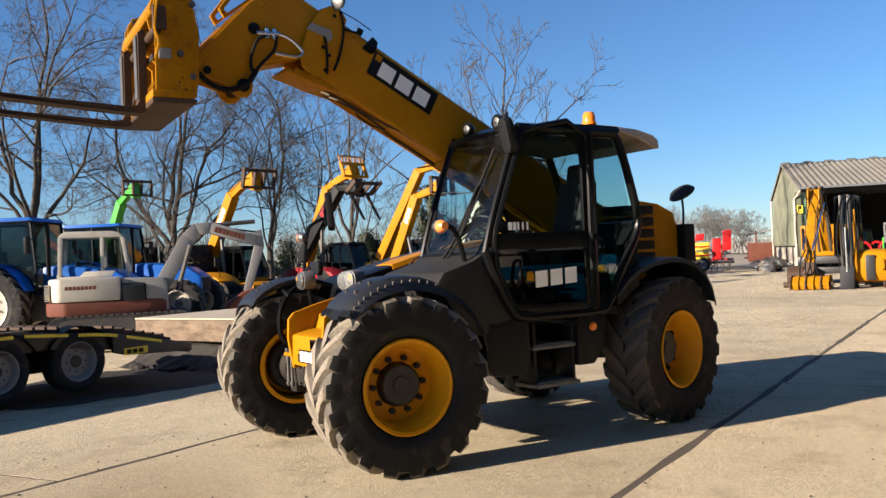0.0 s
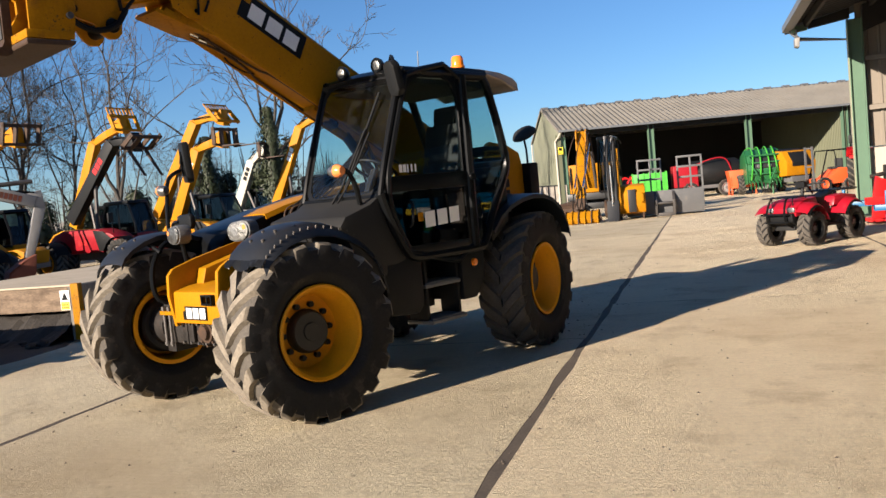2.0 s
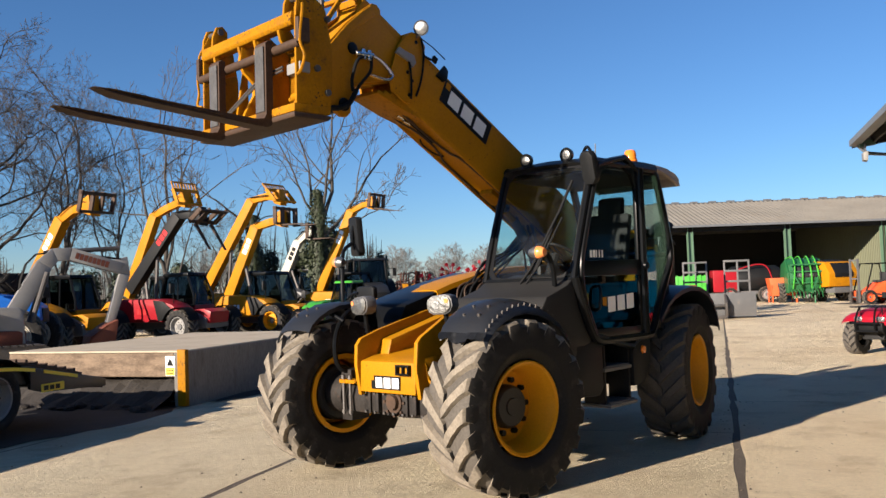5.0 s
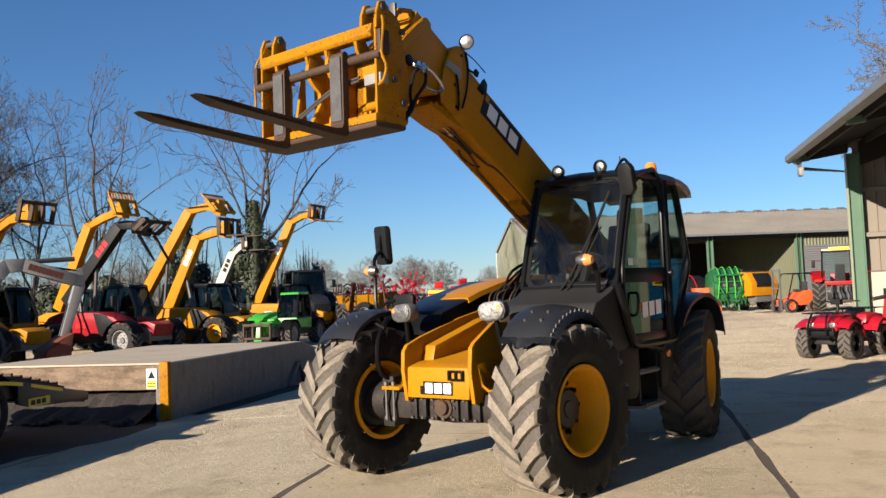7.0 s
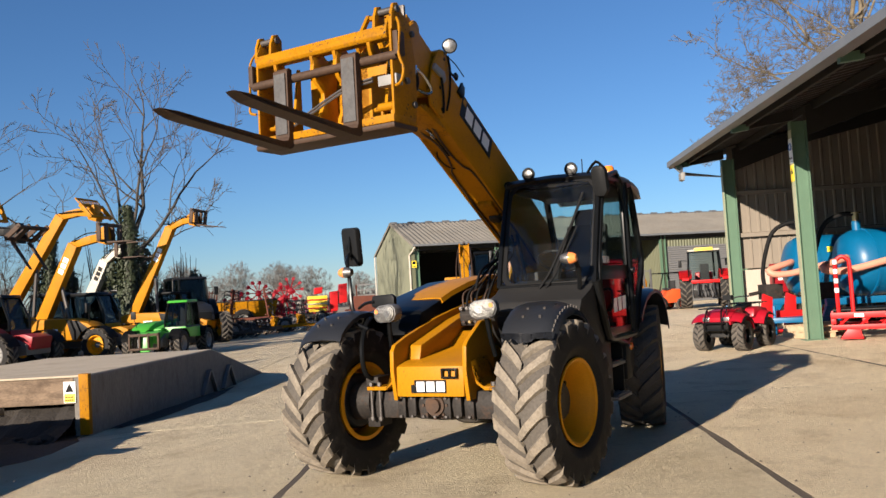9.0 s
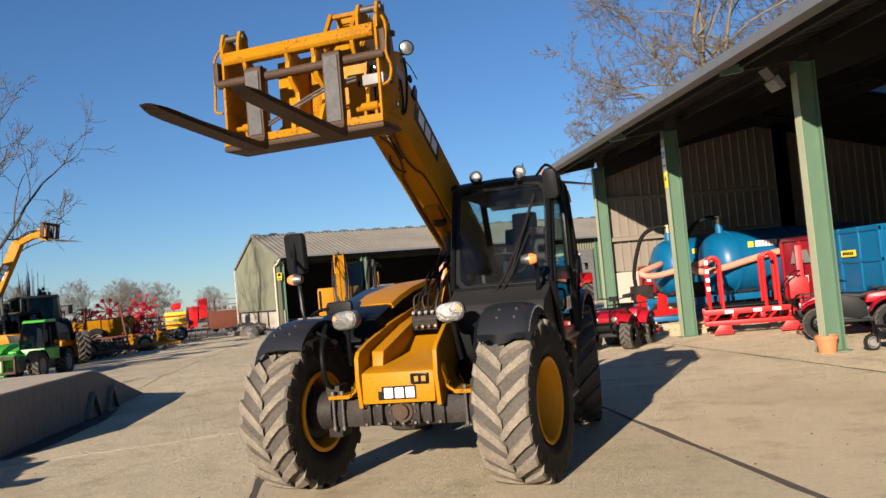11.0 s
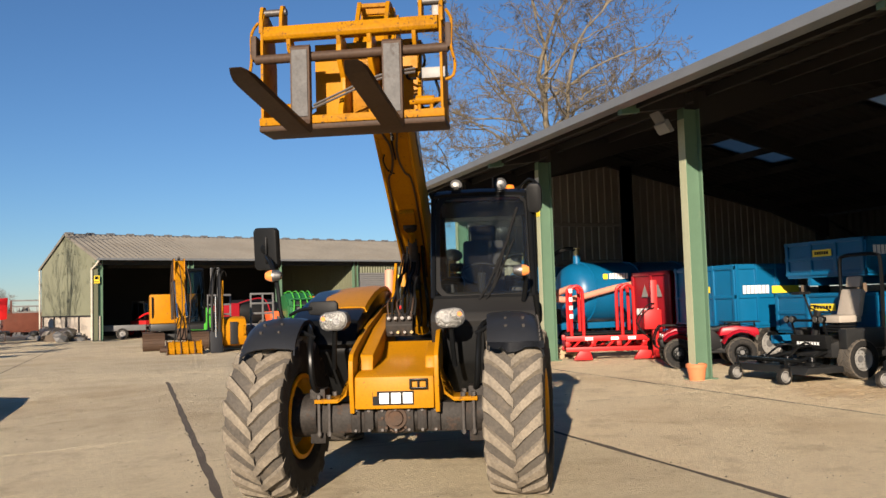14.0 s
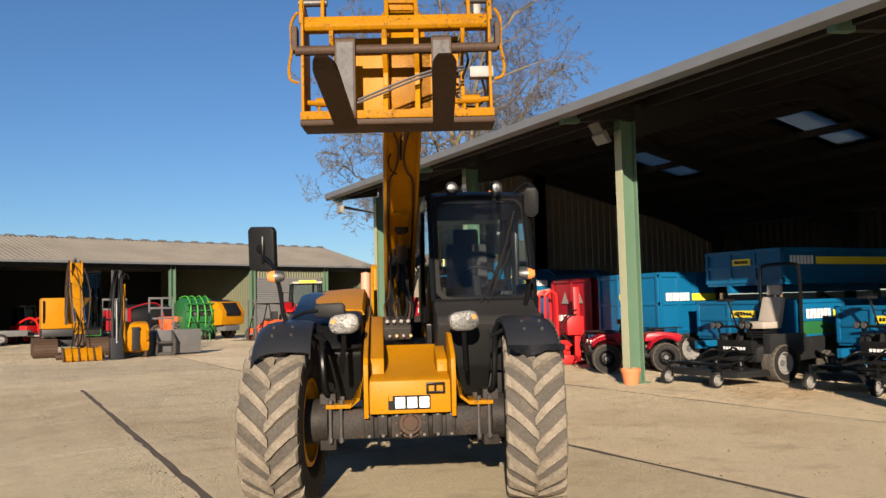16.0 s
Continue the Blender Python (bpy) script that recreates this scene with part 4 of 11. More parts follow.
lathe(bm, [(0.0, 0.0), (0.12, 0.0), (0.12, 0.006), (0.0, 0.006)], 24, "z")
part("access_plate", bm, M_YELLOW_WORN, TH, "", 0, pose(-0.08, -0.1, 0.975, 0, 5, 0))
# front and rear axles
for ax in (0.0, -2.73):
    s = 1 if ax == 0 else -1
    bm = B()
    lathe(bm, [(0.08, -0.36), (0.10, -0.30), (0.12, -0.20), (0.13, 0.0), (0.12, 0.20), (0.10, 0.30), (0.08, 0.36)], 20, "y")
    part("differential", bm, M_GREASE, TH, "greasy cast differential housing", 0, pose(ax, YC, 0.60))
    for sd in (-1, 1):
        bm = B()
        prism(bm, [(-0.11, 0.50), (0.11, 0.50), (0.12, 0.62), (0.09, 0.72), (-0.09, 0.72), (-0.12, 0.62)], YC + sd * 0.22, YC + sd * 0.64, "y", Matrix.Translation((ax, 0, 0)))
        part("axle_beam", bm, M_GREASE, TH, "greasy cast axle beam", 0.012)
    for sd in (-1, 1):
        bm = B()
        box(bm, ax - 0.10, ax + 0.10, YC + sd * 0.62 - 0.06, YC + sd * 0.62 + 0.06, 0.42, 0.84)
        tube(bm, [(ax, YC + sd * 0.62, 0.63), (ax, YC + sd * 0.82, 0.63)], 0.17, 20)
        tube(bm, [(ax - s * 0.17, YC + sd * 0.62, 0.60), (ax - s * 0.17, YC + sd * 0.15, 0.60)], 0.022, 8)
        part("steering_knuckle", bm, M_GREASE, TH, "rusty steering knuckle", 0.015)
    bm = B()
    lathe(bm, [(0.0, 0.20), (0.055, 0.20), (0.06, 0.17), (0.085, 0.17), (0.09, 0.10), (0.12, 0.1), (0.13, 0.0)], 20, "x")
    for k in range(8):
        a = k * math.pi / 4
        tube(bm, [(0.17, 0.105 * math.cos(a), 0.105 * math.sin(a)), (0.125, 0.105 * math.cos(a), 0.105 * math.sin(a))], 0.012, 6)
    part("drive_flange", bm, M_FORK, TH, "rusty round drive flange", 0, pose(ax, YC, 0.615, 0, 0, 0 if s > 0 else 180))
    for k in range(7):
        bm = B()
        y = YC - 0.31 + k * 0.103
        box(bm, ax + s * 0.125 - 0.035, ax + s * 0.125 + 0.03 + 0.012 * (k % 2), y - 0.04, y + 0.034, 0.505 + 0.018 * (k % 2), 0.70 - 0.012 * (k % 3))
        part("axle_casting", bm, M_GREASE, TH, "rusty rib of the axle casting", 0.012)
        for z in (0.525, 0.675):
            bm = B()
            tube(bm, [(ax + s * 0.15, y, z), (ax + s * 0.178, y, z)], 0.012, 6)
            part("casting_bolt", bm, M_STEEL, TH)


# mudguards
def mudguard(pts, y0, y1, name="mudguard", mat_=M_GUARD, lip=0.05, bolt=True):
    bm = B()
    ring_rows = []
    cross = ((0.0, -lip), (0.0, -0.012), (0.10, 0.0), (0.4, 0.008), (0.68, 0.0), (0.84, -0.018), (0.95, -0.052), (1.0, -0.105)) if bolt else ((0.0, -lip), (0.0, -0.012), (0.12, 0.0), (0.5, 0.008), (0.88, 0.0), (1.0, -0.012), (1.0, -lip))
    for x, z in pts:
        row = []
        for f, dz in cross:
            row.append(bm.verts.new((x, y0 + (y1 - y0) * f, z + dz)))
        ring_rows.append(row)
    for a, b in zip(ring_rows, ring_rows[1:]):
        for j in range(len(cross) - 1):
            bm.faces.new((a[j], a[j + 1], b[j + 1], b[j]))
    bmesh.ops.recalc_face_normals(bm, faces=bm.faces[:])
    bmesh.ops.solidify(bm, geom=bm.faces[:], thickness=0.012)
    g = part(name, bm, mat_, TH, "black plastic mudguard")
    if bolt:
        for x, z in (pts[2], pts[3]):
            for f in (0.34, 0.66):
                y = y0 + (y1 - y0) * f
                bm = B()
                tube(bm, [(x, y, z - 0.01), (x + 0.006, y, z + 0.014)], 0.012, 8)
                part("mudguard_bolt", bm, M_STEEL, g, "bright bolt head")
    if bolt and y0 > 0:
        for (xa, za), (xb, zb) in zip(pts[:8], pts[1:9]):
            for f in (0.0, 0.5):
                x, z, y = xa + (xb - xa) * f, za + (zb - za) * f, y0 + (y1 - y0) * 0.93
                bm = B()
                tube(bm, [(x, y, z - 0.05), (x, y + 0.006, z - 0.026)], 0.0065, 6)
                part("edge_rivet", bm, M_STEEL, g)
        bm = B()
        rnd = random.Random(int(y0 * 100))
        lo = [bm.verts.new((pts[0][0] + 0.03 + rnd.uniform(-0.014, 0.024), y0 + (y1 - y0) * k / 12, pts[0][1] - 0.045 + 0.03 * abs(k / 6 - 1) ** 3 + rnd.uniform(-0.022, 0.018))) for k in range(13)]
        hi = [bm.verts.new((pts[0][0] - 0.004, y0 + (y1 - y0) * k / 12, pts[0][1] + 0.01)) for k in range(13)]
        for k in range(12):
            bm.faces.new((lo[k], lo[k + 1], hi[k + 1], hi[k]))
        bmesh.ops.solidify(bm, geom=bm.faces[:], thickness=0.01)
        part("torn_lip", bm, mat_, g, "curled torn front edge")
    return g


FEND = [(0.40, 1.175), (0.365, 1.235), (0.29, 1.295), (0.18, 1.35), (0.06, 1.385), (-0.08, 1.395), (-0.22, 1.375), (-0.36, 1.33), (-0.49, 1.26), (-0.60, 1.16), (-0.68, 1.02), (-0.71, 0.90)]
mudguard(FEND, 0.67, 1.09)
mudguard(FEND, -0.77, -1.20)
RFEND = [(-2.00, 1.16), (-2.12, 1.27), (-2.27, 1.355), (-2.44, 1.405), (-2.62, 1.43), (-2.80, 1.42), (-2.95, 1.37), (-3.07, 1.28), (-3.15, 1.16), (-3.19, 1.02)]
mudguard(RFEND, 0.55, 1.14, bolt=False)
mudguard(RFEND, -0.60, -1.22, bolt=False)
for y, s in ((0.58, 1), (-0.68, -1)):
    bm = B()
    tube(bm, bend([(-0.1, y - s * 0.05, 0.80), (0.16, y, 0.86), (0.18, y + s * 0.02, 1.10), (0.06, y + s * 0.04, 1.28), (-0.15, y + s * 0.12, 1.34)]), 0.022, 8)
    tube(bm, bend([(0.10, y, 1.24), (0.12, y + s * 0.2, 1.33), (0.05, y + s * 0.42, 1.365)]), 0.018, 8)
    part("mudguard_stay", bm, M_BLACK, TH, "bent black tube stay")

# engine hood on the right-hand side
bm = B()
prism(bm, [(-0.25, 1.16), (-0.38, 1.36), (-0.95, 1.505), (-1.6, 1.625), (-2.3, 1.655), (-3.0, 1.58), (-3.35, 1.4), (-3.35, 0.85), (-0.75, 0.85), (-0.68, 1.05)], -1.02, -0.41)
part("hood", bm, M_BLACK, TH, "glossy black engine hood", 0.05)
bm = B()
ys = [-1.04, -0.98, -0.80, -0.55, -0.42, -0.40]
rows = []
for x, z, drop in ((-0.78, 1.475, 0.03), (-1.0, 1.535, 0.04), (-1.4, 1.615, 0.06), (-1.8, 1.665, 0.08), (-2.2, 1.685, 0.09), (-2.6, 1.665, 0.09), (-2.95, 1.60, 0.08)):
    rows.append([bm.verts.new((x, y, z - d * 1.0)) for y, d in zip(ys, (drop + 0.16, drop, 0.018, 0.0, 0.008, 0.05))])
for a, b in zip(rows, rows[1:]):
    for j in range(5):
        bm.faces.new((a[j], a[j + 1], b[j + 1], b[j]))
bmesh.ops.recalc_face_normals(bm, faces=bm.faces[:])
bmesh.ops.solidify(bm, geom=bm.faces[:], thickness=0.03)
part("hood_cover", bm, M_YELLOW, TH, "yellow hood cover")
bm = B()
prism(bm, [(-0.35, 1.10), (-0.42, 1.30), (-1.0, 1.42), (-1.0, 0.7), (-0.68, 0.7)], -0.98, -0.42)
part("battery_box", bm, M_BLACKPLASTIC, TH, "black front panel below the hood", 0.03)
bm = B()
tube(bm, bend([(-2.50, -0.42, 1.5), (-2.52, -0.42, 1.68), (-2.56, -0.42, 1.85)]), 0.05, 12)
part("exhaust_stub", bm, M_SALMONHOSE, TH, "faded pink pipe end")

# rear boom tower, engine end and counterweight
bm = B()
prism(bm, [(-3.05, 1.1), (-3.12, 1.93), (-3.2, 1.98), (-3.46, 1.95), (-3.68, 1.86), (-3.76, 1.6), (-3.76, 1.1)], 0.20, 0.26)
prism(bm, [(-3.05, 1.1), (-3.12, 1.93), (-3.2, 1.98), (-3.46, 1.95), (-3.68, 1.86), (-3.76, 1.6), (-3.76, 1.1)], -0.36, -0.30)
part("boom_tower", bm, M_YELLOW, TH, "yellow boom pivot plates", 0.01)
bm = B()
for k in range(6):
    z = 1.28 + k * 0.11
    box(bm, -3.12, -2.72, 0.24, 0.52, z, z + 0.085)
part("cooling_pack", bm, M_BLACKPLASTIC, TH, "black louvred cooler", 0.012)
bm = B()
prism(bm, [(-3.25, 0.72), (-3.25, 1.3), (-3.55, 1.3), (-3.68, 1.2), (-3.68, 0.85), (-3.6, 0.72)], -0.8, 0.45)
part("counterweight", bm, M_BLACKPLASTIC, TH, "dark rear counterweight", 0.04)
bm = B()
box(bm, -3.88, -3.72, 0.22, 0.36, 1.36, 1.74)
part("rear_lamp_box", bm, M_BLACKPLASTIC, TH, "black rear lamp housing", 0.02)
bm = B()
tube(bm, bend([(-3.8, 0.28, 1.72), (-3.88, 0.22, 1.9), (-3.96, 0.13, 2.10), (-3.93, 0.17, 2.13)], 3), 0.012, 8)
part("rear_mirror_stalk", bm, M_BLACK, TH)
bm = B()
lathe(bm, [(0.0, 0.075), (0.05, 0.072), (0.11, 0.05), (0.135, 0.02), (0.14, 0.006), (0.132, 0.0)], 28, "z", cap=False)
dish = part("rear_mirror", bm, M_GREYPLASTIC, TH, "round convex rear mirror", 0, pose(-3.90, 0.20, 2.05, 0, 0, 43) @ pose(0, 0, 0, 24, 26, 0))
bm = B()
lathe(bm, [(0.132, 0.001), (0.09, -0.012), (0.045, -0.019), (0.0, -0.021)], 28, "z")
part("mirror_glass", bm, M_MIRROR, dish, "convex mirror glass")

# steps and side boxes under the cab
bm = B()
prism(bm, [(-0.70, 1.03), (-1.12, 1.03), (-1.12, 0.64), (-1.05, 0.58), (-0.78, 0.60), (-0.70, 0.70)], 0.45, 1.07)
part("side_tank", bm, M_BLACKPLASTIC, TH, "black plastic side tank", 0.03)
bm = B()
prism(bm, [(-1.60, 0.99), (-1.92, 0.99), (-1.90, 0.75), (-1.78, 0.60), (-1.60, 0.60)], 0.45, 1.07)
part("side_box", bm, M_BLACKPLASTIC, TH, "black plastic box behind the steps", 0.025)
bm = B()
box(bm, -1.61, -1.10, 0.40, 0.72, 0.55, 1.03)
part("step_recess", bm, M_BLACKPLASTIC, TH)
for z, y in ((0.79, 1.06), (0.50, 1.10)):
    bm = B()
    box(bm, -1.58, -1.15, y - 0.28, y, z - 0.03, z)
    tread = part("step", bm, M_GREYDARK, TH, "grey metal step tread", 0.005)
    for k in range(6):
        bm = B()
        box(bm, -1.56, -1.17, y - 0.26 + k * 0.045, y - 0.24 + k * 0.045, z, z + 0.012)
        part("grip_bar", bm, M_GREYDARK, tread)
bm = B()
for x in (-1.57, -1.18):
    prism(bm, [(x - 0.015, 0.48), (x + 0.015, 0.48), (x + 0.015, 1.02), (x - 0.015, 1.02)], 0.84, 1.04)
part("step_side", bm, M_BLACKPLASTIC, TH, "", 0.004)
bm = B()
lathe(bm, [(0, 0.02), (0.03, 0.018), (0.036, 0.0), (0, 0)], 16, "y")
part("side_marker", bm, M_AMBER, TH, "amber side marker", 0, pose(-1.76, 1.072, 0.9))

# ---- cab ----
bm = B()
for y in (0.20, 1.075):
    tube(bm, bend([(-1.12, y, 2.475), (-1.05, y, 2.42), (-0.93, y, 2.12), (-0.80, y, 1.78), (-0.72, y, 1.52)], 3), 0.024, 8)
tube(bm, [(-1.08, 0.20, 2.47), (-1.08, 1.075, 2.47)], 0.028, 8)
tube(bm, [(-0.73, 0.20, 1.52), (-0.73, 1.075, 1.52)], 0.03, 8)
tube(bm, bend([(-0.72, 1.085, 1.54), (-0.80, 1.09, 1.33), (-0.93, 1.09, 1.10), (-1.04, 1.09, 1.03), (-1.35, 1.09, 1.02), (-1.78, 1.09, 1.02), (-1.92, 1.09, 1.06), (-2.06, 1.09, 1.30), (-2.24, 1.09, 1.56), (-2.31, 1.09, 1.72), (-2.28, 1.08, 1.95), (-2.16, 1.07, 2.36), (-2.10, 1.06, 2.46)], 4), 0.036, 8)
tube(bm, [(-1.08, 1.07, 2.475), (-2.12, 1.06, 2.475)], 0.04, 8)
tube(bm, [(-1.775, 1.095, 2.46), (-1.765, 1.10, 1.8), (-1.765, 1.10, 1.04)], 0.045, 8)
tube(bm, bend([(-2.10, 0.2, 2.46), (-2.28, 0.2, 1.95), (-2.31, 0.2, 1.72), (-2.06, 0.2, 1.30)], 4), 0.036, 8)
tube(bm, [(-1.08, 0.2, 2.475), (-2.12, 0.2, 2.475)], 0.04, 8)
tube(bm, [(-2.29, 0.2, 1.72), (-2.29, 1.08, 1.72)], 0.03, 8)
part("cab_frame", bm, M_BLACK, TH, "glossy black cab frame")
bm = B()
prism(bm, [(-0.70, 1.52), (-0.62, 1.475), (-0.36, 1.40), (-0.30, 1.33), (-0.42, 1.12), (-0.62, 0.92), (-0.72, 0.92), (-0.98, 1.04), (-0.84, 1.33), (-0.76, 1.52)], 0.20, 1.07)
part("cab_cowl", bm, M_GREYPLASTIC, TH, "dark grey plastic cowl below the windscreen", 0.02)
bm = B()
prism(bm, [(-0.45, 1.36), (-0.32, 1.30), (-0.40, 0.98), (-0.66, 0.72), (-0.80, 0.72), (-0.80, 1.2)], 0.32, 0.64)
part("cowl_front", bm, M_BLACKPLASTIC, TH, "black plastic panel behind the headlamp", 0.025)
bm = B()
box(bm, -2.05, -0.85, 0.20, 1.06, 0.98, 1.04)
part("cab_floor", bm, M_BLACKPLASTIC, TH)
bm = B()
prism(bm, [(-2.06, 1.30), (-2.29, 1.72), (-2.33, 1.70), (-2.33, 1.2), (-2.06, 1.04)], 0.2, 1.06)
part("cab_rear_panel", bm, M_BLACK, TH, "", 0.01)
bm = B()
rows = []
for x, z, ins in ((-1.03, 2.475, 0.03), (-1.10, 2.515, 0.0), (-1.5, 2.54, 0.0), (-1.95, 2.545, 0.0), (-2.15, 2.54, 0.0)):
    rows.append([bm.verts.new((x, y, z + dz)) for y, dz in ((0.16 + ins, -0.05), (0.18 + ins, -0.01), (0.30, 0.0), (0.62, 0.012), (0.95, 0.0), (1.07 - ins, -0.01), (1.09 - ins, -0.05))])
for a, b in zip(rows, rows[1:]):
    for j in range(6):
        bm.faces.new((a[j], a[j + 1], b[j + 1], b[j]))
bmesh.ops.recalc_face_normals(bm, faces=bm.faces[:])
bmesh.ops.solidify(bm, geom=bm.faces[:], thickness=0.05)
part("cab_roof", bm, M_BLACK, TH, "black cab roof")
bm = B()
rows = []
for x, z, t in ((-1.75, 2.55, 0.02), (-2.1, 2.56, 0.04), (-2.4, 2.54, 0.08), (-2.58, 2.50, 0.11), (-2.64, 2.46, 0.09)):
    rows.append([bm.verts.new((x, y, z + dz)) for y, dz in ((0.17, -t), (0.18, -0.02), (0.30, 0.0), (0.62, 0.01), (0.95, 0.0), (1.05, -0.02), (1.06, -t))])
for a, b in zip(rows, rows[1:]):
    for j in range(6):
        bm.faces.new((a[j], a[j + 1], b[j + 1], b[j]))
bm.faces.new(rows[-1])
bmesh.ops.recalc_face_normals(bm, faces=bm.faces[:])
bmesh.ops.solidify(bm, geom=bm.faces[:], thickness=0.025)
part("roof_cap", bm, M_ROOFGREY, TH, "dusty grey roof overhang")
# door with two panes
DOOR_OUT = [(-1.10, 2.44), (-1.745, 2.44), (-1.735, 1.05), (-1.05, 1.06), (-0.94, 1.14), (-0.82, 1.40), (-0.80, 1.62), (-0.87, 1.85)]
bm = B()
tube(bm, bend([(p[0], 1.095, p[1]) for p in DOOR_OUT] + [(DOOR_OUT[0][0], 1.095, DOOR_OUT[0][1])], 3), 0.026, 8)
door = part("cab_door", bm, M_BLACK, TH, "black cab door frame")
for name, pts in (("mid_rail", [(-0.83, 1.665), (-1.74, 1.675), (-1.74, 1.545), (-0.82, 1.545)]), ("door_stile", [(-1.735, 1.06), (-1.685, 1.06), (-1.685, 2.43), (-1.735, 2.43)]), ("bottom_rail", [(-0.96, 1.12), (-1.684, 1.11), (-1.684, 1.05), (-1.04, 1.05)]),
                  ("top_corner", [(-1.08, 2.45), (-1.30, 2.45), (-1.16, 2.40), (-1.09, 2.32), (-1.0, 2.14), (-1.0, 2.2)]), ("rear_corner", [(-1.684, 2.45), (-1.684, 2.28), (-1.62, 2.40), (-1.5, 2.45)])):
    bm = B()
    prism(bm, pts, 1.08 if name != "mid_rail" else 1.078, 1.11 if name != "mid_rail" else 1.112)
    part(name, bm, M_BLACK, door, "", 0.004)
bm = B()
prism(bm, [(-1.12, 2.40), (-1.2, 2.43), (-2.08, 2.43), (-2.1, 2.36), (-1.9, 2.385), (-1.3, 2.385)], 0.215, 1.065)
part("headliner", bm, M_SEAT, TH, "dark cab headliner", 0.01)
for name, pts in (("upper_pane", [(-1.12, 2.43), (-1.71, 2.43), (-1.70, 1.66), (-0.83, 1.65), (-0.89, 1.85)]), ("lower_pane", [(-0.83, 1.55), (-1.70, 1.56), (-1.70, 1.09), (-1.0, 1.10), (-0.84, 1.38)])):
    bm = B()
    prism(bm, pts, 1.092, 1.098)
    p = part(name, bm, M_GLASS_DOOR if name == "lower_pane" else M_GLASS, door, "tinted door glass")
    p.visible_shadow = False
bm = B()
tube(bm, bend([(-1.02, 1.10, 1.46), (-1.0, 1.14, 1.44), (-0.98, 1.14, 1.30), (-0.99, 1.10, 1.27)], 3), 0.012, 8)
part("door_handle", bm, M_BLACK, door)
bm = B()
lathe(bm, [(0, 0.03), (0.03, 0.028), (0.034, 0)], 14, "y")
part("door_hinge", bm, M_BLACK, door, "", 0, pose(-1.76, 1.13, 1.62))
bm = B()
bars(bm, -1.17, 1.245, -0.45, 0.125, lambda u, v: (u, 1.101, v + 0.26 * (-1.17 - u) * 0.2))
part("door_letters", bm, M_WHITE, door, "white lettering blocks on the door")
bm = B()
vs = [bm.verts.new(p) for p in ((-1.09, 1.1015, 1.30), (-1.15, 1.1015, 1.30), (-1.15, 1.1015, 1.37), (-1.09, 1.1015, 1.37))]
bm.faces.new(vs)
part("door_square", bm, M_YELLOW, door)
bm = B()
bars(bm, -1.47, 1.59, -0.22, 0.028, lambda u, v: (u, 1.1115, v), (1,) * 7)
part("door_word", bm, M_WHITE, door, "small white lettering blocks")
bm = B()
bars(bm, -0.93, 1.69, -0.22, 0.06, lambda u, v: (u, 1.1, v), (1, 1, 0.5, 0.5, 0.5))
part("door_sticker", bm, M_WHITE, door, "small white sticker blocks")
bm = B()
prism(bm, [(-1.82, 2.43), (-2.10, 2.42), (-2.20, 2.15), (-2.27, 1.85), (-2.27, 1.72), (-2.18, 1.56), (-2.03, 1.32), (-1.92, 1.10), (-1.82, 1.06)], 1.088, 1.094)
p = part("quarter_pane", bm, M_GLASS, TH, "tinted rear quarter glass")
p.visible_shadow = False
bm = B()
prism(bm, [(-1.10, 2.43), (-2.10, 2.42), (-2.27, 1.85), (-2.27, 1.72), (-2.03, 1.32), (-0.82, 1.32), (-0.76, 1.56)], 0.188, 0.194)
p = part("right_pane", bm, M_GLASS, TH, "tinted right-hand cab glass")
p.visible_shadow = False
bm = B()
rows = [[bm.verts.new((x + 0.03 * (1 - abs(2 * f - 1) ** 2), 0.225 + 0.825 * f, z)) for f in (0, 0.25, 0.5, 0.75, 1)] for x, z in ((-0.725, 1.54), (-0.79, 1.72), (-0.905, 2.05), (-1.0, 2.30), (-1.06, 2.45))]
for a, b in zip(rows, rows[1:]):
    for j in range(4):
        bm.faces.new((a[j], a[j + 1], b[j + 1], b[j]))
bmesh.ops.solidify(bm, geom=bm.faces[:], thickness=0.006)
p = part("windscreen", bm, M_GLASS_DUSTY, TH, "large tinted curved windscreen")
p.visible_shadow = False


def screen_point(f, z, out):
    """A point on the curved windscreen, f across from its right side, raised by out."""
    zs = [(1.54, -0.725), (1.72, -0.79), (2.05, -0.905), (2.30, -1.0), (2.45, -1.06)]
    for (z0, x0), (z1, x1) in zip(zs, zs[1:]):
        if z <= z1 + 1e-6:
            x = x0 + (x1 - x0) * (z - z0) / (z1 - z0)
            break
    return (x + 0.03 * (1 - abs(2 * f - 1) ** 2) + out, 0.225 + 0.825 * f, z)


bm = B()
outer, inner = [], []
for k in range(48):
    a = 2 * math.pi * (k + 0.5) / 48
    c, s = math.cos(a), math.sin(a)
    m_ = max(abs(c), abs(s))
    rr = (abs(c) ** 9 + abs(s) ** 9) ** (-1 / 9)
    outer.append((0.5 + 0.5 * c / m_, 1.995 + 0.455 * s / m_))
    inner.append((0.515 + 0.472 * c * rr, 1.992 + 0.444 * s * rr))
vo = [bm.verts.new(screen_point(f, z, 0.006)) for f, z in outer]
vi = [bm.verts.new(screen_point(f, z, 0.006)) for f, z in inner]
for k in range(48):
    bm.faces.new((vo[k], vo[(k + 1) % 48], vi[(k + 1) % 48], vi[k]))
bmesh.ops.recalc_face_normals(bm, faces=bm.faces[:])
bmesh.ops.solidify(bm, geom=bm.faces[:], thickness=0.004)
part("windscreen_seal", bm, M_DECALBLACK, TH, "black border round the windscreen")
bm = B()
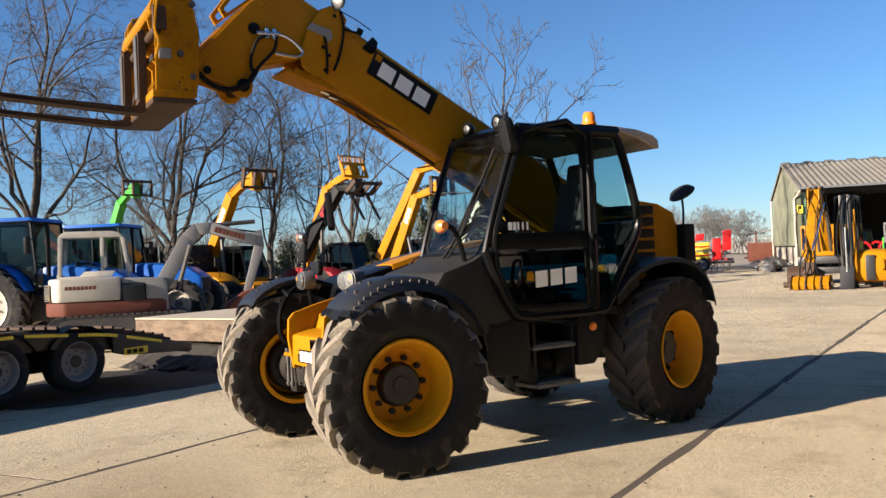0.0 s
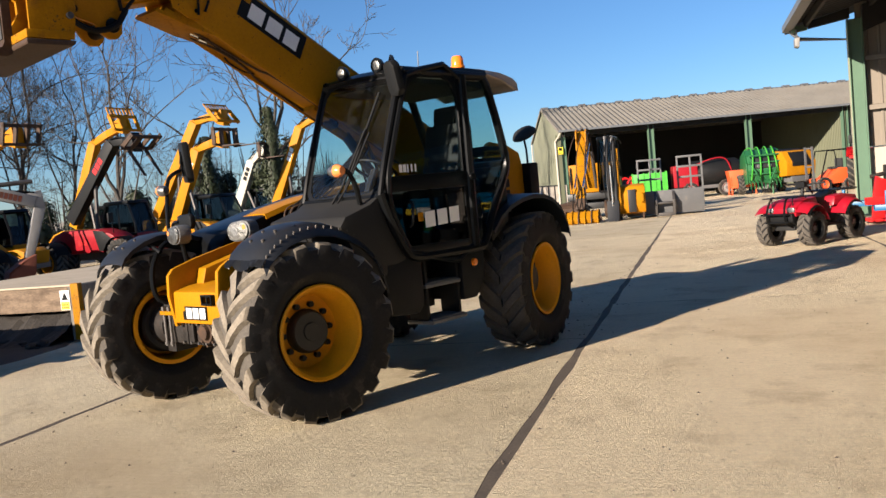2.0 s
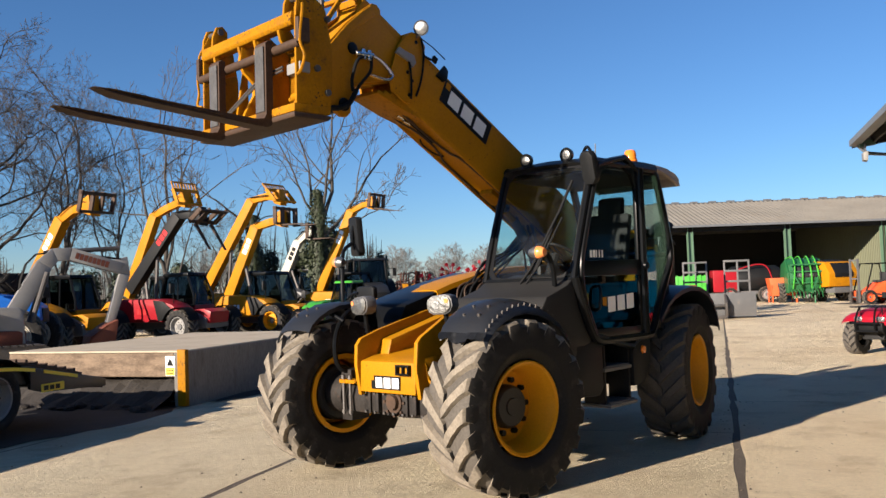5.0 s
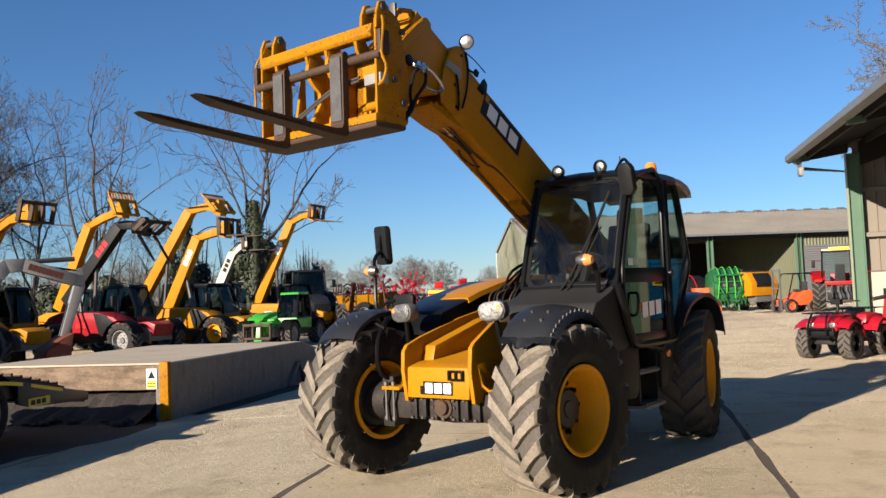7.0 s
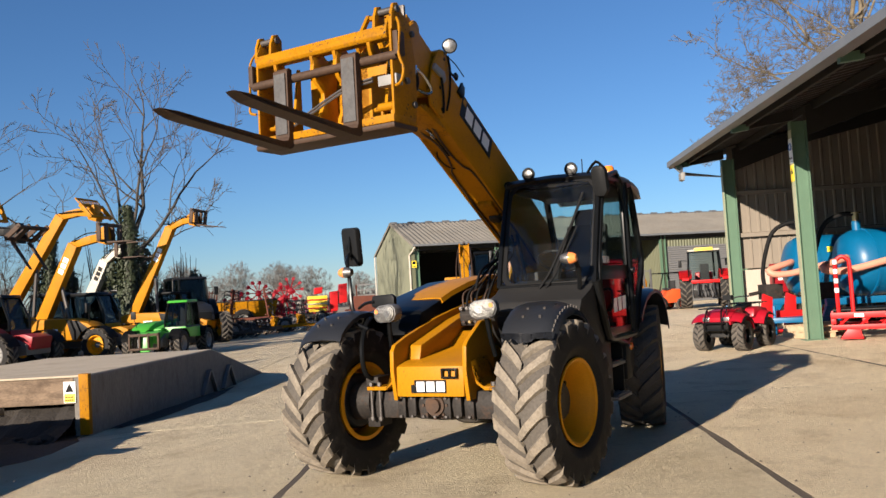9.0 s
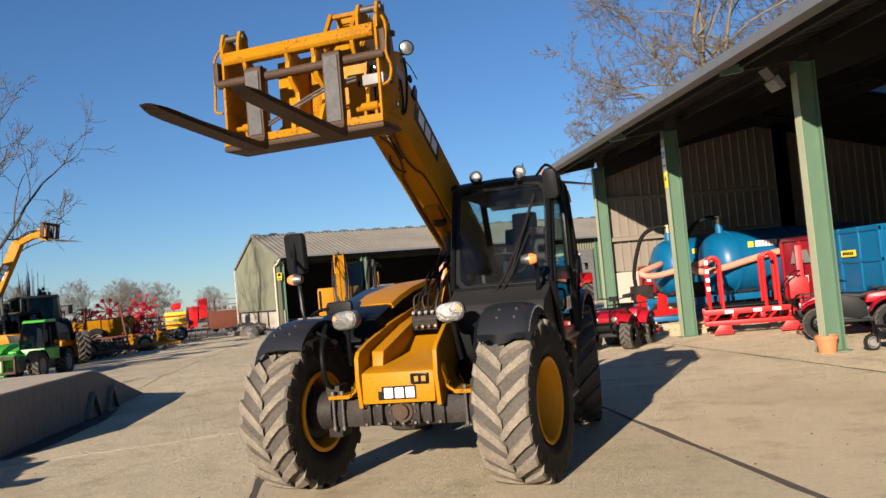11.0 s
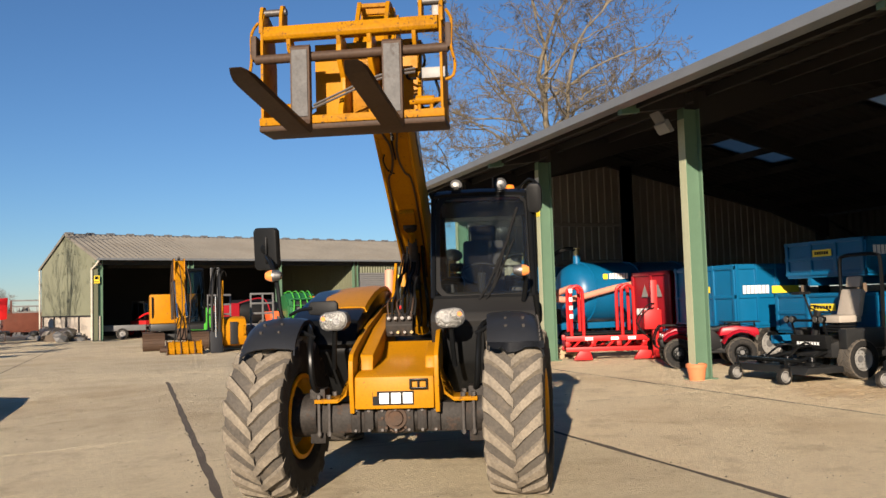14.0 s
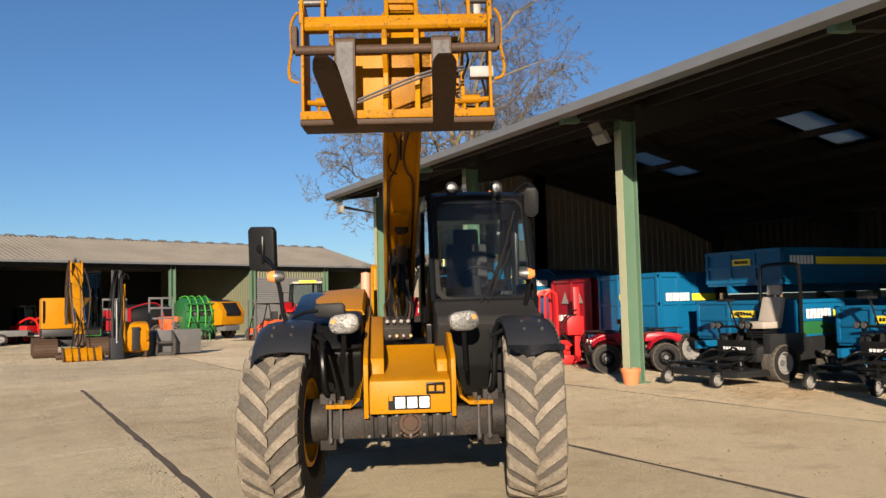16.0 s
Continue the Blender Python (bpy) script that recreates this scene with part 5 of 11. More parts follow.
box(bm, -2.275, -2.268, 0.22, 1.06, 1.74, 2.42, Matrix.Translation((-2.27, 0, 1.74)) @ Matrix.Rotation(radians(13), 4, "Y") @ Matrix.Translation((2.27, 0, -1.74)))
p = part("rear_pane", bm, M_GLASS, TH)
p.visible_shadow = False
# inside the cab
bm = B()
box(bm, -1.95, -1.45, 0.40, 0.86, 1.42, 1.54)
prism(bm, [(-1.88, 1.5), (-1.98, 1.5), (-2.12, 2.10), (-2.04, 2.12)], 0.42, 0.84)
prism(bm, [(-2.04, 2.08), (-2.12, 2.08), (-2.14, 2.27), (-2.07, 2.27)], 0.50, 0.76)
part("driver_seat", bm, M_SEAT, TH, "dark grey driver seat", 0.04)
bm = B()
box(bm, -1.9, -1.5, 0.45, 0.80, 1.04, 1.42)
part("seat_base", bm, M_BLACKPLASTIC, TH, "", 0.02)
bm = B()
ring = [(0.18 * math.cos(a), 0.18 * math.sin(a), 0) for a in [2 * math.pi * k / 24 for k in range(25)]]
tube(bm, ring, 0.014, 8, False)
tube(bm, [(-0.17, 0, 0), (0.17, 0, 0)], 0.012, 6)
tube(bm, [(0, 0, 0), (0, 0, -0.45)], 0.04, 8)
part("steering_wheel", bm, M_BLACKPLASTIC, TH, "", 0, pose(-1.15, 0.62, 1.74, 0, -30, 0))
bm = B()
prism(bm, [(-0.80, 1.50), (-1.0, 1.58), (-1.08, 1.50), (-1.0, 1.05), (-0.85, 1.05)], 0.26, 1.0)
part("dashboard", bm, M_BLACKPLASTIC, TH, "", 0.03)
bm = B()
box(bm, -2.0, -1.5, 0.88, 1.02, 1.04, 1.62)
box(bm, -1.9, -1.3, 0.24, 0.36, 1.04, 1.66)
part("side_console", bm, M_BLACKPLASTIC, TH, "", 0.03)
# lamps, mirrors, wiper, beacon
for y in (0.41, 0.82):
    bm = B()
    lathe(bm, [(0.0, -0.055), (0.03, -0.05), (0.055, -0.02), (0.062, 0.015), (0.058, 0.02)], 20, "x")
    tube(bm, [(-0.01, 0, -0.05), (-0.02, 0, -0.11)], 0.012, 6)
    w = part("work_lamp", bm, M_BLACK, TH, "round cab work lamp", 0, pose(-1.09, y, 2.557))
    bm = B()
    lathe(bm, [(0.0, 0.026), (0.03, 0.024), (0.056, 0.012), (0.0, 0.01)], 20, "x")
    part("lens", bm, M_LENS, w)
bm = B()
lathe(bm, [(0.062, 0.0), (0.062, 0.02), (0.055, 0.025), (0.052, 0.085), (0.04, 0.105), (0.0, 0.112)], 20, "z")
part("beacon", bm, M_AMBER, TH, "amber rotating beacon", 0, pose(-1.97, 0.92, 2.56))
bm = B()
tube(bm, [(-1.65, 0.75, 2.55), (-1.66, 0.75, 2.72)], 0.005, 6)
part("aerial", bm, M_BLACK, TH)
bm = B()
tube(bm, [(-0.66, 0.60, 1.50), (-0.71, 0.68, 1.62), (-0.83, 0.88, 2.05)], 0.011, 6)
tube(bm, [(-0.66, 0.66, 1.50), (-0.71, 0.74, 1.62), (-0.83, 0.92, 2.02)], 0.008, 6)
tube(bm, [(-0.705, 0.72, 1.60), (-0.94, 0.96, 2.32)], 0.013, 6)
part("wiper", bm, M_HOSE, TH, "black twin-arm windscreen wiper")
# left-hand mirror by the A pillar
bm = B()
tube(bm, bend([(-1.05, 0.98, 2.50), (-0.98, 1.08, 2.58), (-0.92, 1.16, 2.52)], 3), 0.013, 6)
part("mirror_arm", bm, M_BLACK, TH)
bm = B()
prism(bm, [(-0.05, -0.15), (0.03, -0.155), (0.065, -0.11), (0.07, 0.07), (0.045, 0.115), (-0.04, 0.12), (-0.068, 0.08), (-0.072, -0.10)], -0.045, 0.03, "x")
part("mirror", bm, M_BLACKPLASTIC, TH, "black door mirror", 0.026, pose(-0.94, 1.12, 2.42, 0, 12, -10))
bm = B()
tube(bm, bend([(-0.60, 0.98, 1.48), (-0.55, 1.0, 1.62), (-0.50, 0.99, 1.72), (-0.44, 0.97, 1.74)], 3), 0.02, 8)
part("indicator_arm", bm, M_BLACK, TH, "bent black indicator arm")
for x, y, z, s in ((-0.41, 0.965, 1.735, 1), (-0.22, -1.085, 1.75, -1)):
    bm = B()
    lathe(bm, [(0.0, -0.072), (0.03, -0.066), (0.046, -0.03), (0.05, 0.0), (0.05, 0.006)], 18, "y")
    ind = part("indicator", bm, M_LENS, TH, "clear front marker lamp", 0, pose(x, y, z, 0, 0, 0 if s > 0 else 180))
    bm = B()
    lathe(bm, [(0.05, 0.006), (0.05, 0.01), (0.046, 0.036), (0.03, 0.066), (0.0, 0.072)], 18, "y")
    part("amber_lens", bm, M_ORANGE_LENS, ind, "orange indicator lens")
# headlamps
for x, y, turn in ((0.08, 0.385, 8), (0.045, -0.545, -8)):
    bm = B()
    prism(bm, [(-0.115, -0.02), (-0.10, -0.055), (-0.06, -0.075), (0.05, -0.08), (0.095, -0.06), (0.118, -0.02), (0.115, 0.03), (0.095, 0.06), (0.05, 0.075), (-0.06, 0.07), (-0.10, 0.05), (-0.115, 0.02)], -0.10, 0.0, "x")
    hl = part("headlamp", bm, M_GREYDARK, TH, "oblong headlamp", 0.012, pose(x, y, 1.368, 4, 0, turn))
    bm = B()
    prism(bm, [(-0.105, -0.018), (-0.092, -0.048), (-0.056, -0.066), (0.046, -0.071), (0.086, -0.053), (0.108, -0.018), (0.105, 0.026), (0.086, 0.053), (0.046, 0.066), (-0.056, 0.061), (-0.092, 0.043), (-0.105, 0.018)], -0.005, 0.014, "x")
    part("lens", bm, M_HEADLENS, hl, "ribbed headlamp lens", 0.008)
    s = 1 if turn > 0 else -1
    bm = B()
    tube(bm, [(0.012, s * 0.075, 0.022), (0.0165, s * 0.075, 0.022)], 0.019, 10)
    part("side_marker", bm, M_ORANGE_LENS, hl, "small amber marker in the headlamp")
    bm = B()
    lathe(bm, [(0.0, 0.013), (0.018, 0.0175), (0.034, 0.0155), (0.036, 0.012)], 18, "x")
    part("reflector", bm, M_LENS, hl, "round reflector behind the lens", 0, pose(0, -s * 0.03, -0.005))
    bm = B()
    tube(bm, bend([(x - 0.07, y, 1.31), (x - 0.1, y * 1.02, 1.15), (x - 0.16, y * 1.05, 0.98)], 3), 0.02, 8)
    part("headlamp_stalk", bm, M_BLACK, TH)
# right-hand mirrors on their stalk
bm = B()
tube(bm, bend([(-0.16, -0.92, 1.30), (-0.2, -1.02, 1.42), (-0.24, -1.06, 1.66), (-0.32, -1.13, 1.85), (-0.50, -1.22, 1.93)], 3), 0.018, 8)
tube(bm, bend([(-0.2, -0.95, 1.42), (-0.15, -0.85, 1.46), (-0.14, -0.75, 1.47)], 3), 0.014, 8)
part("mirror_stalk", bm, M_BLACK, TH, "black bent mirror stalk")
bm = B()
prism(bm, [(-0.115, -0.18), (0.09, -0.19), (0.12, -0.16), (0.125, 0.15), (0.10, 0.18), (-0.10, 0.19), (-0.125, 0.16), (-0.13, -0.15)], -0.035, 0.03, "x")
mr = part("mirror", bm, M_BLACKPLASTIC, TH, "large black side mirror", 0.02, pose(-0.58, -1.235, 2.0, 0, 4, -24))
bm = B()
tube(bm, [(0.03, 0.02, 0.10), (0.05, 0.03, 0.0), (0.045, 0.02, -0.12)], 0.012, 8)
lathe(bm, [(0.0, 0.06), (0.035, 0.05), (0.035, 0.03)], 12, "x")
part("mirror_clamp", bm, M_BLACK, mr)
bm = B()
prism(bm, [(-0.12, -0.05), (0.10, -0.07), (0.125, -0.03), (0.125, 0.035), (0.10, 0.06), (-0.11, 0.055), (-0.13, 0.0)], -0.02, 0.03, "x")
part("mirror", bm, M_BLACKPLASTIC, TH, "small black lower mirror", 0.018, pose(-0.16, -0.66, 1.47, 0, 0, -6))

# ---- boom ----
TILT_B = radians(28.2)
BD, BN = Vector((math.cos(TILT_B), 0, math.sin(TILT_B))), Vector((-math.sin(TILT_B), 0, math.cos(TILT_B)))
BM = Matrix(((BD.x, 0, BN.x, -0.10), (0, 1, 0, 0), (BD.z, 0, BN.z, 3.447), (0, 0, 0, 1)))   # u forward, y, w up; w = 0 on the top edge
BI = BM.inverted()
Y0, Y1 = -0.215, 0.10
bm = B()
sec = [(Y0 + 0.03, 0.0), (Y1 - 0.03, 0.0), (Y1, -0.03), (Y1, -0.47), (Y1 - 0.012, -0.515), (Y1 - 0.03, -0.515), (Y1 - 0.036, -0.485), (Y0 + 0.036, -0.485), (Y0 + 0.03, -0.515), (Y0 + 0.012, -0.515), (Y0, -0.47), (Y0, -0.03)]
prism(bm, sec, -4.05, 0.05, "x")
boom = part("boom", bm, M_YELLOW, TH, "long yellow steel boom", 0.006, BM)
COLLAR = [(0.06, 3.50), (-0.03, 3.535), (-0.11, 3.52), (-0.16, 3.44), (-0.03, 3.06), (0.03, 2.955), (0.12, 2.965), (0.24, 3.03), (0.26, 3.14), (0.16, 3.38)]
bm = B()
prism(bm, COLLAR, Y1 + 0.001, Y1 + 0.02)
prism(bm, COLLAR, Y0 - 0.02, Y0 - 0.001)
prism(bm, [(0.07, 3.50), (-0.03, 3.545), (-0.10, 3.53), (-0.10, 3.50), (-0.02, 3.51), (0.06, 3.47)], Y0, Y1)
part("boom_collar", bm, M_YELLOW, boom, "yellow boom end collar", 0.004, BI)
for x, z in ((0.06, 3.20), (0.01, 3.14), (-0.05, 3.46), (0.05, 3.02)):
    bm = B()
    tube(bm, [(x, Y1 + 0.018, z), (x, Y1 + 0.024, z)], 0.016, 10)
    part("collar_bolt", bm, M_BLACK, boom, "", 0, BI)
bm = B()
prism(bm, [(-0.35, -0.50), (-0.10, -0.565), (0.10, -0.60), (0.20, -0.62), (0.20, -0.585), (0.14, -0.58), (0.14, -0.545), (0.07, -0.54), (0.07, -0.50), (0.0, -0.42)], Y0 + 0.012, Y1 - 0.012)
part("wear_pad", bm, M_YELLOW_WORN, boom, "stepped wear pads under the boom end", 0.006)
bm = B()
box(bm, -0.3, 0.62, Y0 + 0.035, Y1 - 0.035, -0.40, -0.02)
part("inner_boom", bm, M_YELLOW, boom, "yellow inner boom", 0.012)
bm = B()
box(bm, -1.60, -1.40, Y0 + 0.085, Y1 - 0.085, -0.53, -0.48)
part("ram_bracket", bm, M_YELLOW_WORN, boom, "yellow ram bracket", 0.01)
for pts, r, mt in (([(0.05, -0.10, -0.51), (-0.2, -0.13, -0.53), (-0.4, -0.09, -0.515), (-0.62, -0.09, -0.50), (-0.8, -0.12, -0.50), (-0.98, -0.165, -0.50), (-1.9, -0.168, -0.50), (-2.6, -0.15, -0.52)], 0.010, M_FORK),
                   ([(0.0, -0.02, -0.53), (-0.18, 0.0, -0.54), (-0.40, -0.03, -0.515), (-0.62, -0.04, -0.50), (-0.8, -0.01, -0.50), (-0.98, 0.045, -0.50), (-1.9, 0.05, -0.50), (-2.6, 0.03, -0.52)], 0.010, M_FORK),
                   ([(0.02, -0.06, -0.53), (-0.15, -0.04, -0.545), (-0.32, -0.065, -0.51), (-0.62, -0.065, -0.50)], 0.008, M_HOSE),
                   ([(-0.55, -0.15, -0.50), (-0.62, -0.17, -0.51), (-0.75, -0.15, -0.51), (-0.82, -0.10, -0.50)], 0.007, M_HOSE)):
    bm = B()
    tube(bm, bend(pts), r, 6)
    part("boom_hose", bm, mt, boom, "brown hydraulic pipe under the boom" if mt is M_FORK else "black hydraulic hose under the boom")
bm = B()
lathe(bm, [(0.0, -0.02), (0.05, -0.018), (0.066, 0.0), (0.066, 0.03), (0.0, 0.032)], 18, "z")
part("ram_eye", bm, M_GREASE, boom, "dark greasy ram eye", 0, pose(-1.66, YC, -0.53))
bm = B()
tube(bm, [(-1.70, YC, -0.535), (-2.5, YC, -0.60)], 0.033, 12)
part("ram_tube", bm, M_YELLOW_WORN, boom, "yellow ram tube")
for u in (-0.16, -0.24):
    bm = B()
    tube(bm, [(u, -0.05, -0.55), (u - 0.07, -0.05, -0.535)], 0.014, 8)
    part("pipe_union", bm, M_CHROME, boom, "bright pipe union")
bm = B()
box(bm, -1.06, -0.39, Y1 + 0.001, Y1 + 0.004, -0.255, -0.045)
part("boom_badge", bm, M_DECALBLACK, boom, "black boom decal panel")
bm = B()
bars(bm, -0.48, -0.225, -0.55, 0.13, lambda u, v: (u, Y1 + 0.008, v))
part("badge_letters", bm, M_WHITE, boom, "white lettering blocks")
bm = B()
box(bm, -0.465, -0.41, Y1 + 0.004, Y1 + 0.0075, -0.115, -0.06)
part("badge_square", bm, M_YELLOW, boom)
bm = B()
prism(bm, [(-0.27, -0.10), (-0.31, 0.035), (-0.37, 0.02), (-0.39, -0.06), (-0.36, -0.10)], Y1, Y1 + 0.02)
part("boom_clip", bm, M_BLACK, boom, "black rubber flap", 0.004)
bm = B()
box(bm, -0.22, -0.17, Y1, Y1 + 0.025, -0.02, 0.03)
part("boom_clip", bm, M_BLACK, boom, "black hose guide", 0.004)
for pts in ([(0.06, Y1 + 0.03, 3.32), (0.04, Y1 + 0.035, 3.22), (0.035, Y1 + 0.035, 3.08), (0.04, Y1 + 0.03, 2.99)], [(-0.10, Y1 + 0.03, 3.50), (-0.12, Y1 + 0.035, 3.36), (-0.08, Y1 + 0.035, 3.16), (-0.02, Y1 + 0.03, 3.02)], [(-0.13, Y1 + 0.03, 3.36), (-0.20, Y1 + 0.025, 3.35), (-0.28, Y1 + 0.02, 3.345)]):
    bm = B()
    tube(bm, bend(pts), 0.010, 6)
    part("boom_hose", bm, M_HOSE, boom, "black hose down the collar", 0, BI)
bm = B()
prism(bm, [(0.20, 3.33), (0.16, 3.38), (0.10, 3.36), (0.0, 3.34), (-0.02, 3.28), (0.02, 3.24), (0.05, 3.28), (0.14, 3.31)], Y1 + 0.022, Y1 + 0.045)
part("collar_bracket", bm, M_GREYPAINT, boom, "grey bent bracket", 0.004, BI)
bm = B()
lathe(bm, [(0.0, -0.05), (0.03, -0.045), (0.055, -0.015), (0.064, 0.02), (0.0, 0.02)], 20, "x")
bl = part("work_lamp", bm, M_BLACK, TH, "round work lamp on the boom", 0, pose(-0.07, 0.17, 3.565, 0, 6, 22))
bm = B()
lathe(bm, [(0.0, 0.03), (0.03, 0.028), (0.058, 0.018), (0.0, 0.015)], 20, "x")
part("lens", bm, M_LENS, bl)
bm = B()
tube(bm, [(-0.07, 0.16, 3.53), (-0.05, 0.08, 3.49)], 0.014, 6)
part("lamp_bracket", bm, M_STEEL, TH)
bm = B()
tube(bm, [(-0.08, 0.11, 3.52), (-0.22, 0.14, 3.45), (-0.36, 0.15, 3.37)], 0.0045, 6)
part("lamp_cable", bm, M_BLACK, TH)

# boom head
bm = B()
HEAD = [(0.03, 3.40), (0.17, 3.47), (0.30, 3.575), (0.30, 3.65), (0.34, 3.685), (0.39, 3.685), (0.44, 3.65), (0.49, 3.615), (0.66, 3.48), (0.82, 3.32), (1.08, 3.05), (1.10, 2.99), (1.08, 2.94), (0.95, 2.895), (0.83, 2.86), (0.79, 2.80), (0.74, 2.768), (0.68, 2.772), (0.642, 2.81), (0.632, 2.88), (0.65, 2.96), (0.60, 3.03), (0.17, 3.13), (0.03, 3.10)]
prism(bm, HEAD, 0.055, 0.085)
prism(bm, HEAD, -0.205, -0.175)
prism(bm, [(0.40, 3.665), (0.50, 3.60), (0.66, 3.465), (1.06, 3.04), (1.0, 3.0), (0.6, 3.42), (0.36, 3.6)], -0.215, 0.095)
prism(bm, [(0.15, 3.12), (0.56, 3.02), (0.64, 2.90), (0.69, 2.93), (0.60, 3.08), (0.16, 3.18)], -0.18, 0.06)
part("boom_head", bm, M_YELLOW, TH, "yellow boom head plates", 0.006)
bm = B()
GUARD, GUARD_IN = [(0.47, 3.63), (0.46, 3.71), (0.50, 3.73), (0.66, 3.70), (0.86, 3.43), (0.82, 3.36)], [(0.51, 3.62), (0.50, 3.68), (0.52, 3.695), (0.64, 3.67), (0.82, 3.43), (0.80, 3.40)]
frame_ring(bm, GUARD, GUARD_IN, 0.02, 0.05)
frame_ring(bm, GUARD, GUARD_IN, -0.19, -0.16)
box(bm, 0.47, 0.51, -0.19, 0.05, 3.66, 3.715)
box(bm, 0.62, 0.66, -0.19, 0.05, 3.66, 3.69)
part("ram_guard", bm, M_YELLOW_WORN, TH, "yellow guard over the tilt ram", 0.004)
for x, z, r in ((0.71, 2.86, 0.05), (0.61, 3.295, 0.045), (0.98, 2.95, 0.03)):
    bm = B()
    tube(bm, [(x, -0.225, z), (x, 0.10, z)], r, 18)
    part("pivot_pin", bm, M_BLACK, TH, "dark pivot pin", 0.006)
for pts, r in (([(0.50, 0.11, 3.25), (0.60, 0.13, 3.20), (0.66, 0.13, 3.05), (0.65, 0.125, 2.96)], 0.013), ([(0.44, 0.11, 3.25), (0.47, 0.13, 3.14), (0.58, 0.13, 3.02), (0.64, 0.125, 2.94)], 0.013),
               ([(0.62, 0.125, 2.97), (0.70, 0.13, 2.86), (0.84, 0.125, 2.81), (0.98, 0.12, 2.85), (1.12, 0.12, 2.98)], 0.021)):
    bm = B()
    tube(bm, bend(pts), r, 8)
    part("head_hose", bm, M_HOSE, TH, "black hydraulic hose at the boom head")
bm = B()
tube(bm, [(0.42, 0.11, 3.27), (0.60, 0.11, 3.255)], 0.02, 10)
for x in (0.46, 0.52):
    tube(bm, [(x, 0.11, 3.22), (x, 0.11, 3.30)], 0.02, 8)
part("hose_coupling", bm, M_CHROME, TH, "bright hydraulic quick couplings", 0.004)
bm = B()
tube(bm, bend([(0.44, 0.11, 3.27), (0.34, 0.125, 3.23), (0.24, 0.13, 3.14), (0.30, 0.12, 3.10), (0.45, 0.1, 3.12)]), 0.012, 8)
part("head_pipe", bm, M_CHROME, TH, "bent steel pipe")

# lift ram and hoses behind the cab pillar
bm = B()
tube(bm, [(-2.25, YC, 1.20), (-1.85, YC, 1.65)], 0.075, 16)
part("lift_ram", bm, M_YELLOW_WORN, TH, "yellow lift ram")
bm = B()
tube(bm, [(-1.85, YC, 1.65), (-1.48, YC, 2.10)], 0.045, 16)
part("lift_ram_rod", bm, M_STEEL, TH, "dark ram rod")
for k in range(4):
    y = -0.17 + k * 0.07
    bm = B()
    tube(bm, bend([(-1.95, y, 1.25), (-1.80 - 0.03 * (k % 3), y + 0.02, 1.45), (-1.75, y * 0.8, 1.75 + 0.05 * (k % 2)), (-1.65, y * 0.7, 2.05)]), 0.012 + 0.004 * (k % 2), 6)
    part("valve_hose", bm, M_HOSE, TH, "black hydraulic hose")
bm = B()
prism(bm, [(-0.98, 1.20), (-0.80, 1.20), (-0.78, 1.30), (-0.84, 1.40), (-0.98, 1.40)], -0.24, 0.0)
valve = part("valve_block", bm, M_GREASE, TH, "greasy hydraulic valve block", 0.008)
for k in range(4):
    bm = B()
    y = -0.205 + 0.06 * k
    tube(bm, [(-0.80, y, 1.345), (-0.745, y, 1.36)], 0.017, 6)
    tube(bm, [(-0.745, y, 1.36), (-0.735, y, 1.362)], 0.011, 8)
    part("valve_fitting", bm, M_STEEL, valve, "worn hydraulic fitting")
    bm = B()
    tube(bm, [(-0.79, y + 0.02, 1.24), (-0.74, y + 0.02, 1.235)], 0.014, 6)
    part("valve_fitting", bm, M_BRASS if k % 2 else M_CHROME, valve, "small hydraulic fitting")
rh = random.Random(3)
for k in range(8):
    y = -0.21 + k * 0.032
    bm = B()
    tube(bm, bend([(-0.82, y, 1.36 + 0.02 * (k % 2)), (-0.88 - 0.03 * (k % 3), y + rh.uniform(-0.03, 0.03), 1.50), (-1.15, y * 0.9 + rh.uniform(-0.03, 0.03), 1.58 + 0.06 * (k % 3)), (-1.5, y * 0.8, 1.82), (-1.72, y * 0.7 - 0.02, 1.98)]), 0.008 + 0.003 * (k % 3), 6)
    part("valve_hose", bm, M_HOSE if k % 3 else M_FORK, valve, "hydraulic hose from the valve block")
bm = B()
prism(bm, [(-2.05, 1.40), (-2.45, 1.45), (-2.62, 1.90), (-2.55, 1.93), (-2.25, 1.60)], -0.36, -0.33)
part("tower_gusset", bm, M_YELLOW, TH, "tall yellow gusset plate", 0.005)

# ---- fork carriage ----
CY0, CY1 = -0.715, 0.485
bm = B()
box(bm, 1.22, 1.488, CY0, CY1, 2.602, 2.655)
carriage = part("fork_carriage", bm, M_YELLOW_WORN, TH, "chipped yellow pallet fork carriage", 0.006, pose(1.255, 0, 0.05, 0, 0, -3.6) @ pose(-1.3, 0, 0))
bm = B()
prism(bm, [(1.20, 2.58), (1.22, 2.565), (1.485, 2.565), (1.49, 2.575), (1.49, 2.5985), (1.20, 2.5985)], CY0, CY1)
part("base_lip", bm, M_FORK, carriage, "bare brown steel base lip", 0.004)
bm = B()
box(bm, 1.19, 1.215, CY1 - 0.10, CY1 - 0.05, 3.28, 3.46)
part("lock_blade", bm, M_STEEL, carriage, "upright steel blade", 0.006)
for x, z in ((1.21, 3.24), (1.22, 2.75), (1.30, 2.90)):
    bm = B()
    tube(bm, [(x, CY1 - 0.01, z), (x, CY1 + 0.012, z)], 0.022, 10)
    part("cheek_bolt", bm, M_STEEL, carriage)
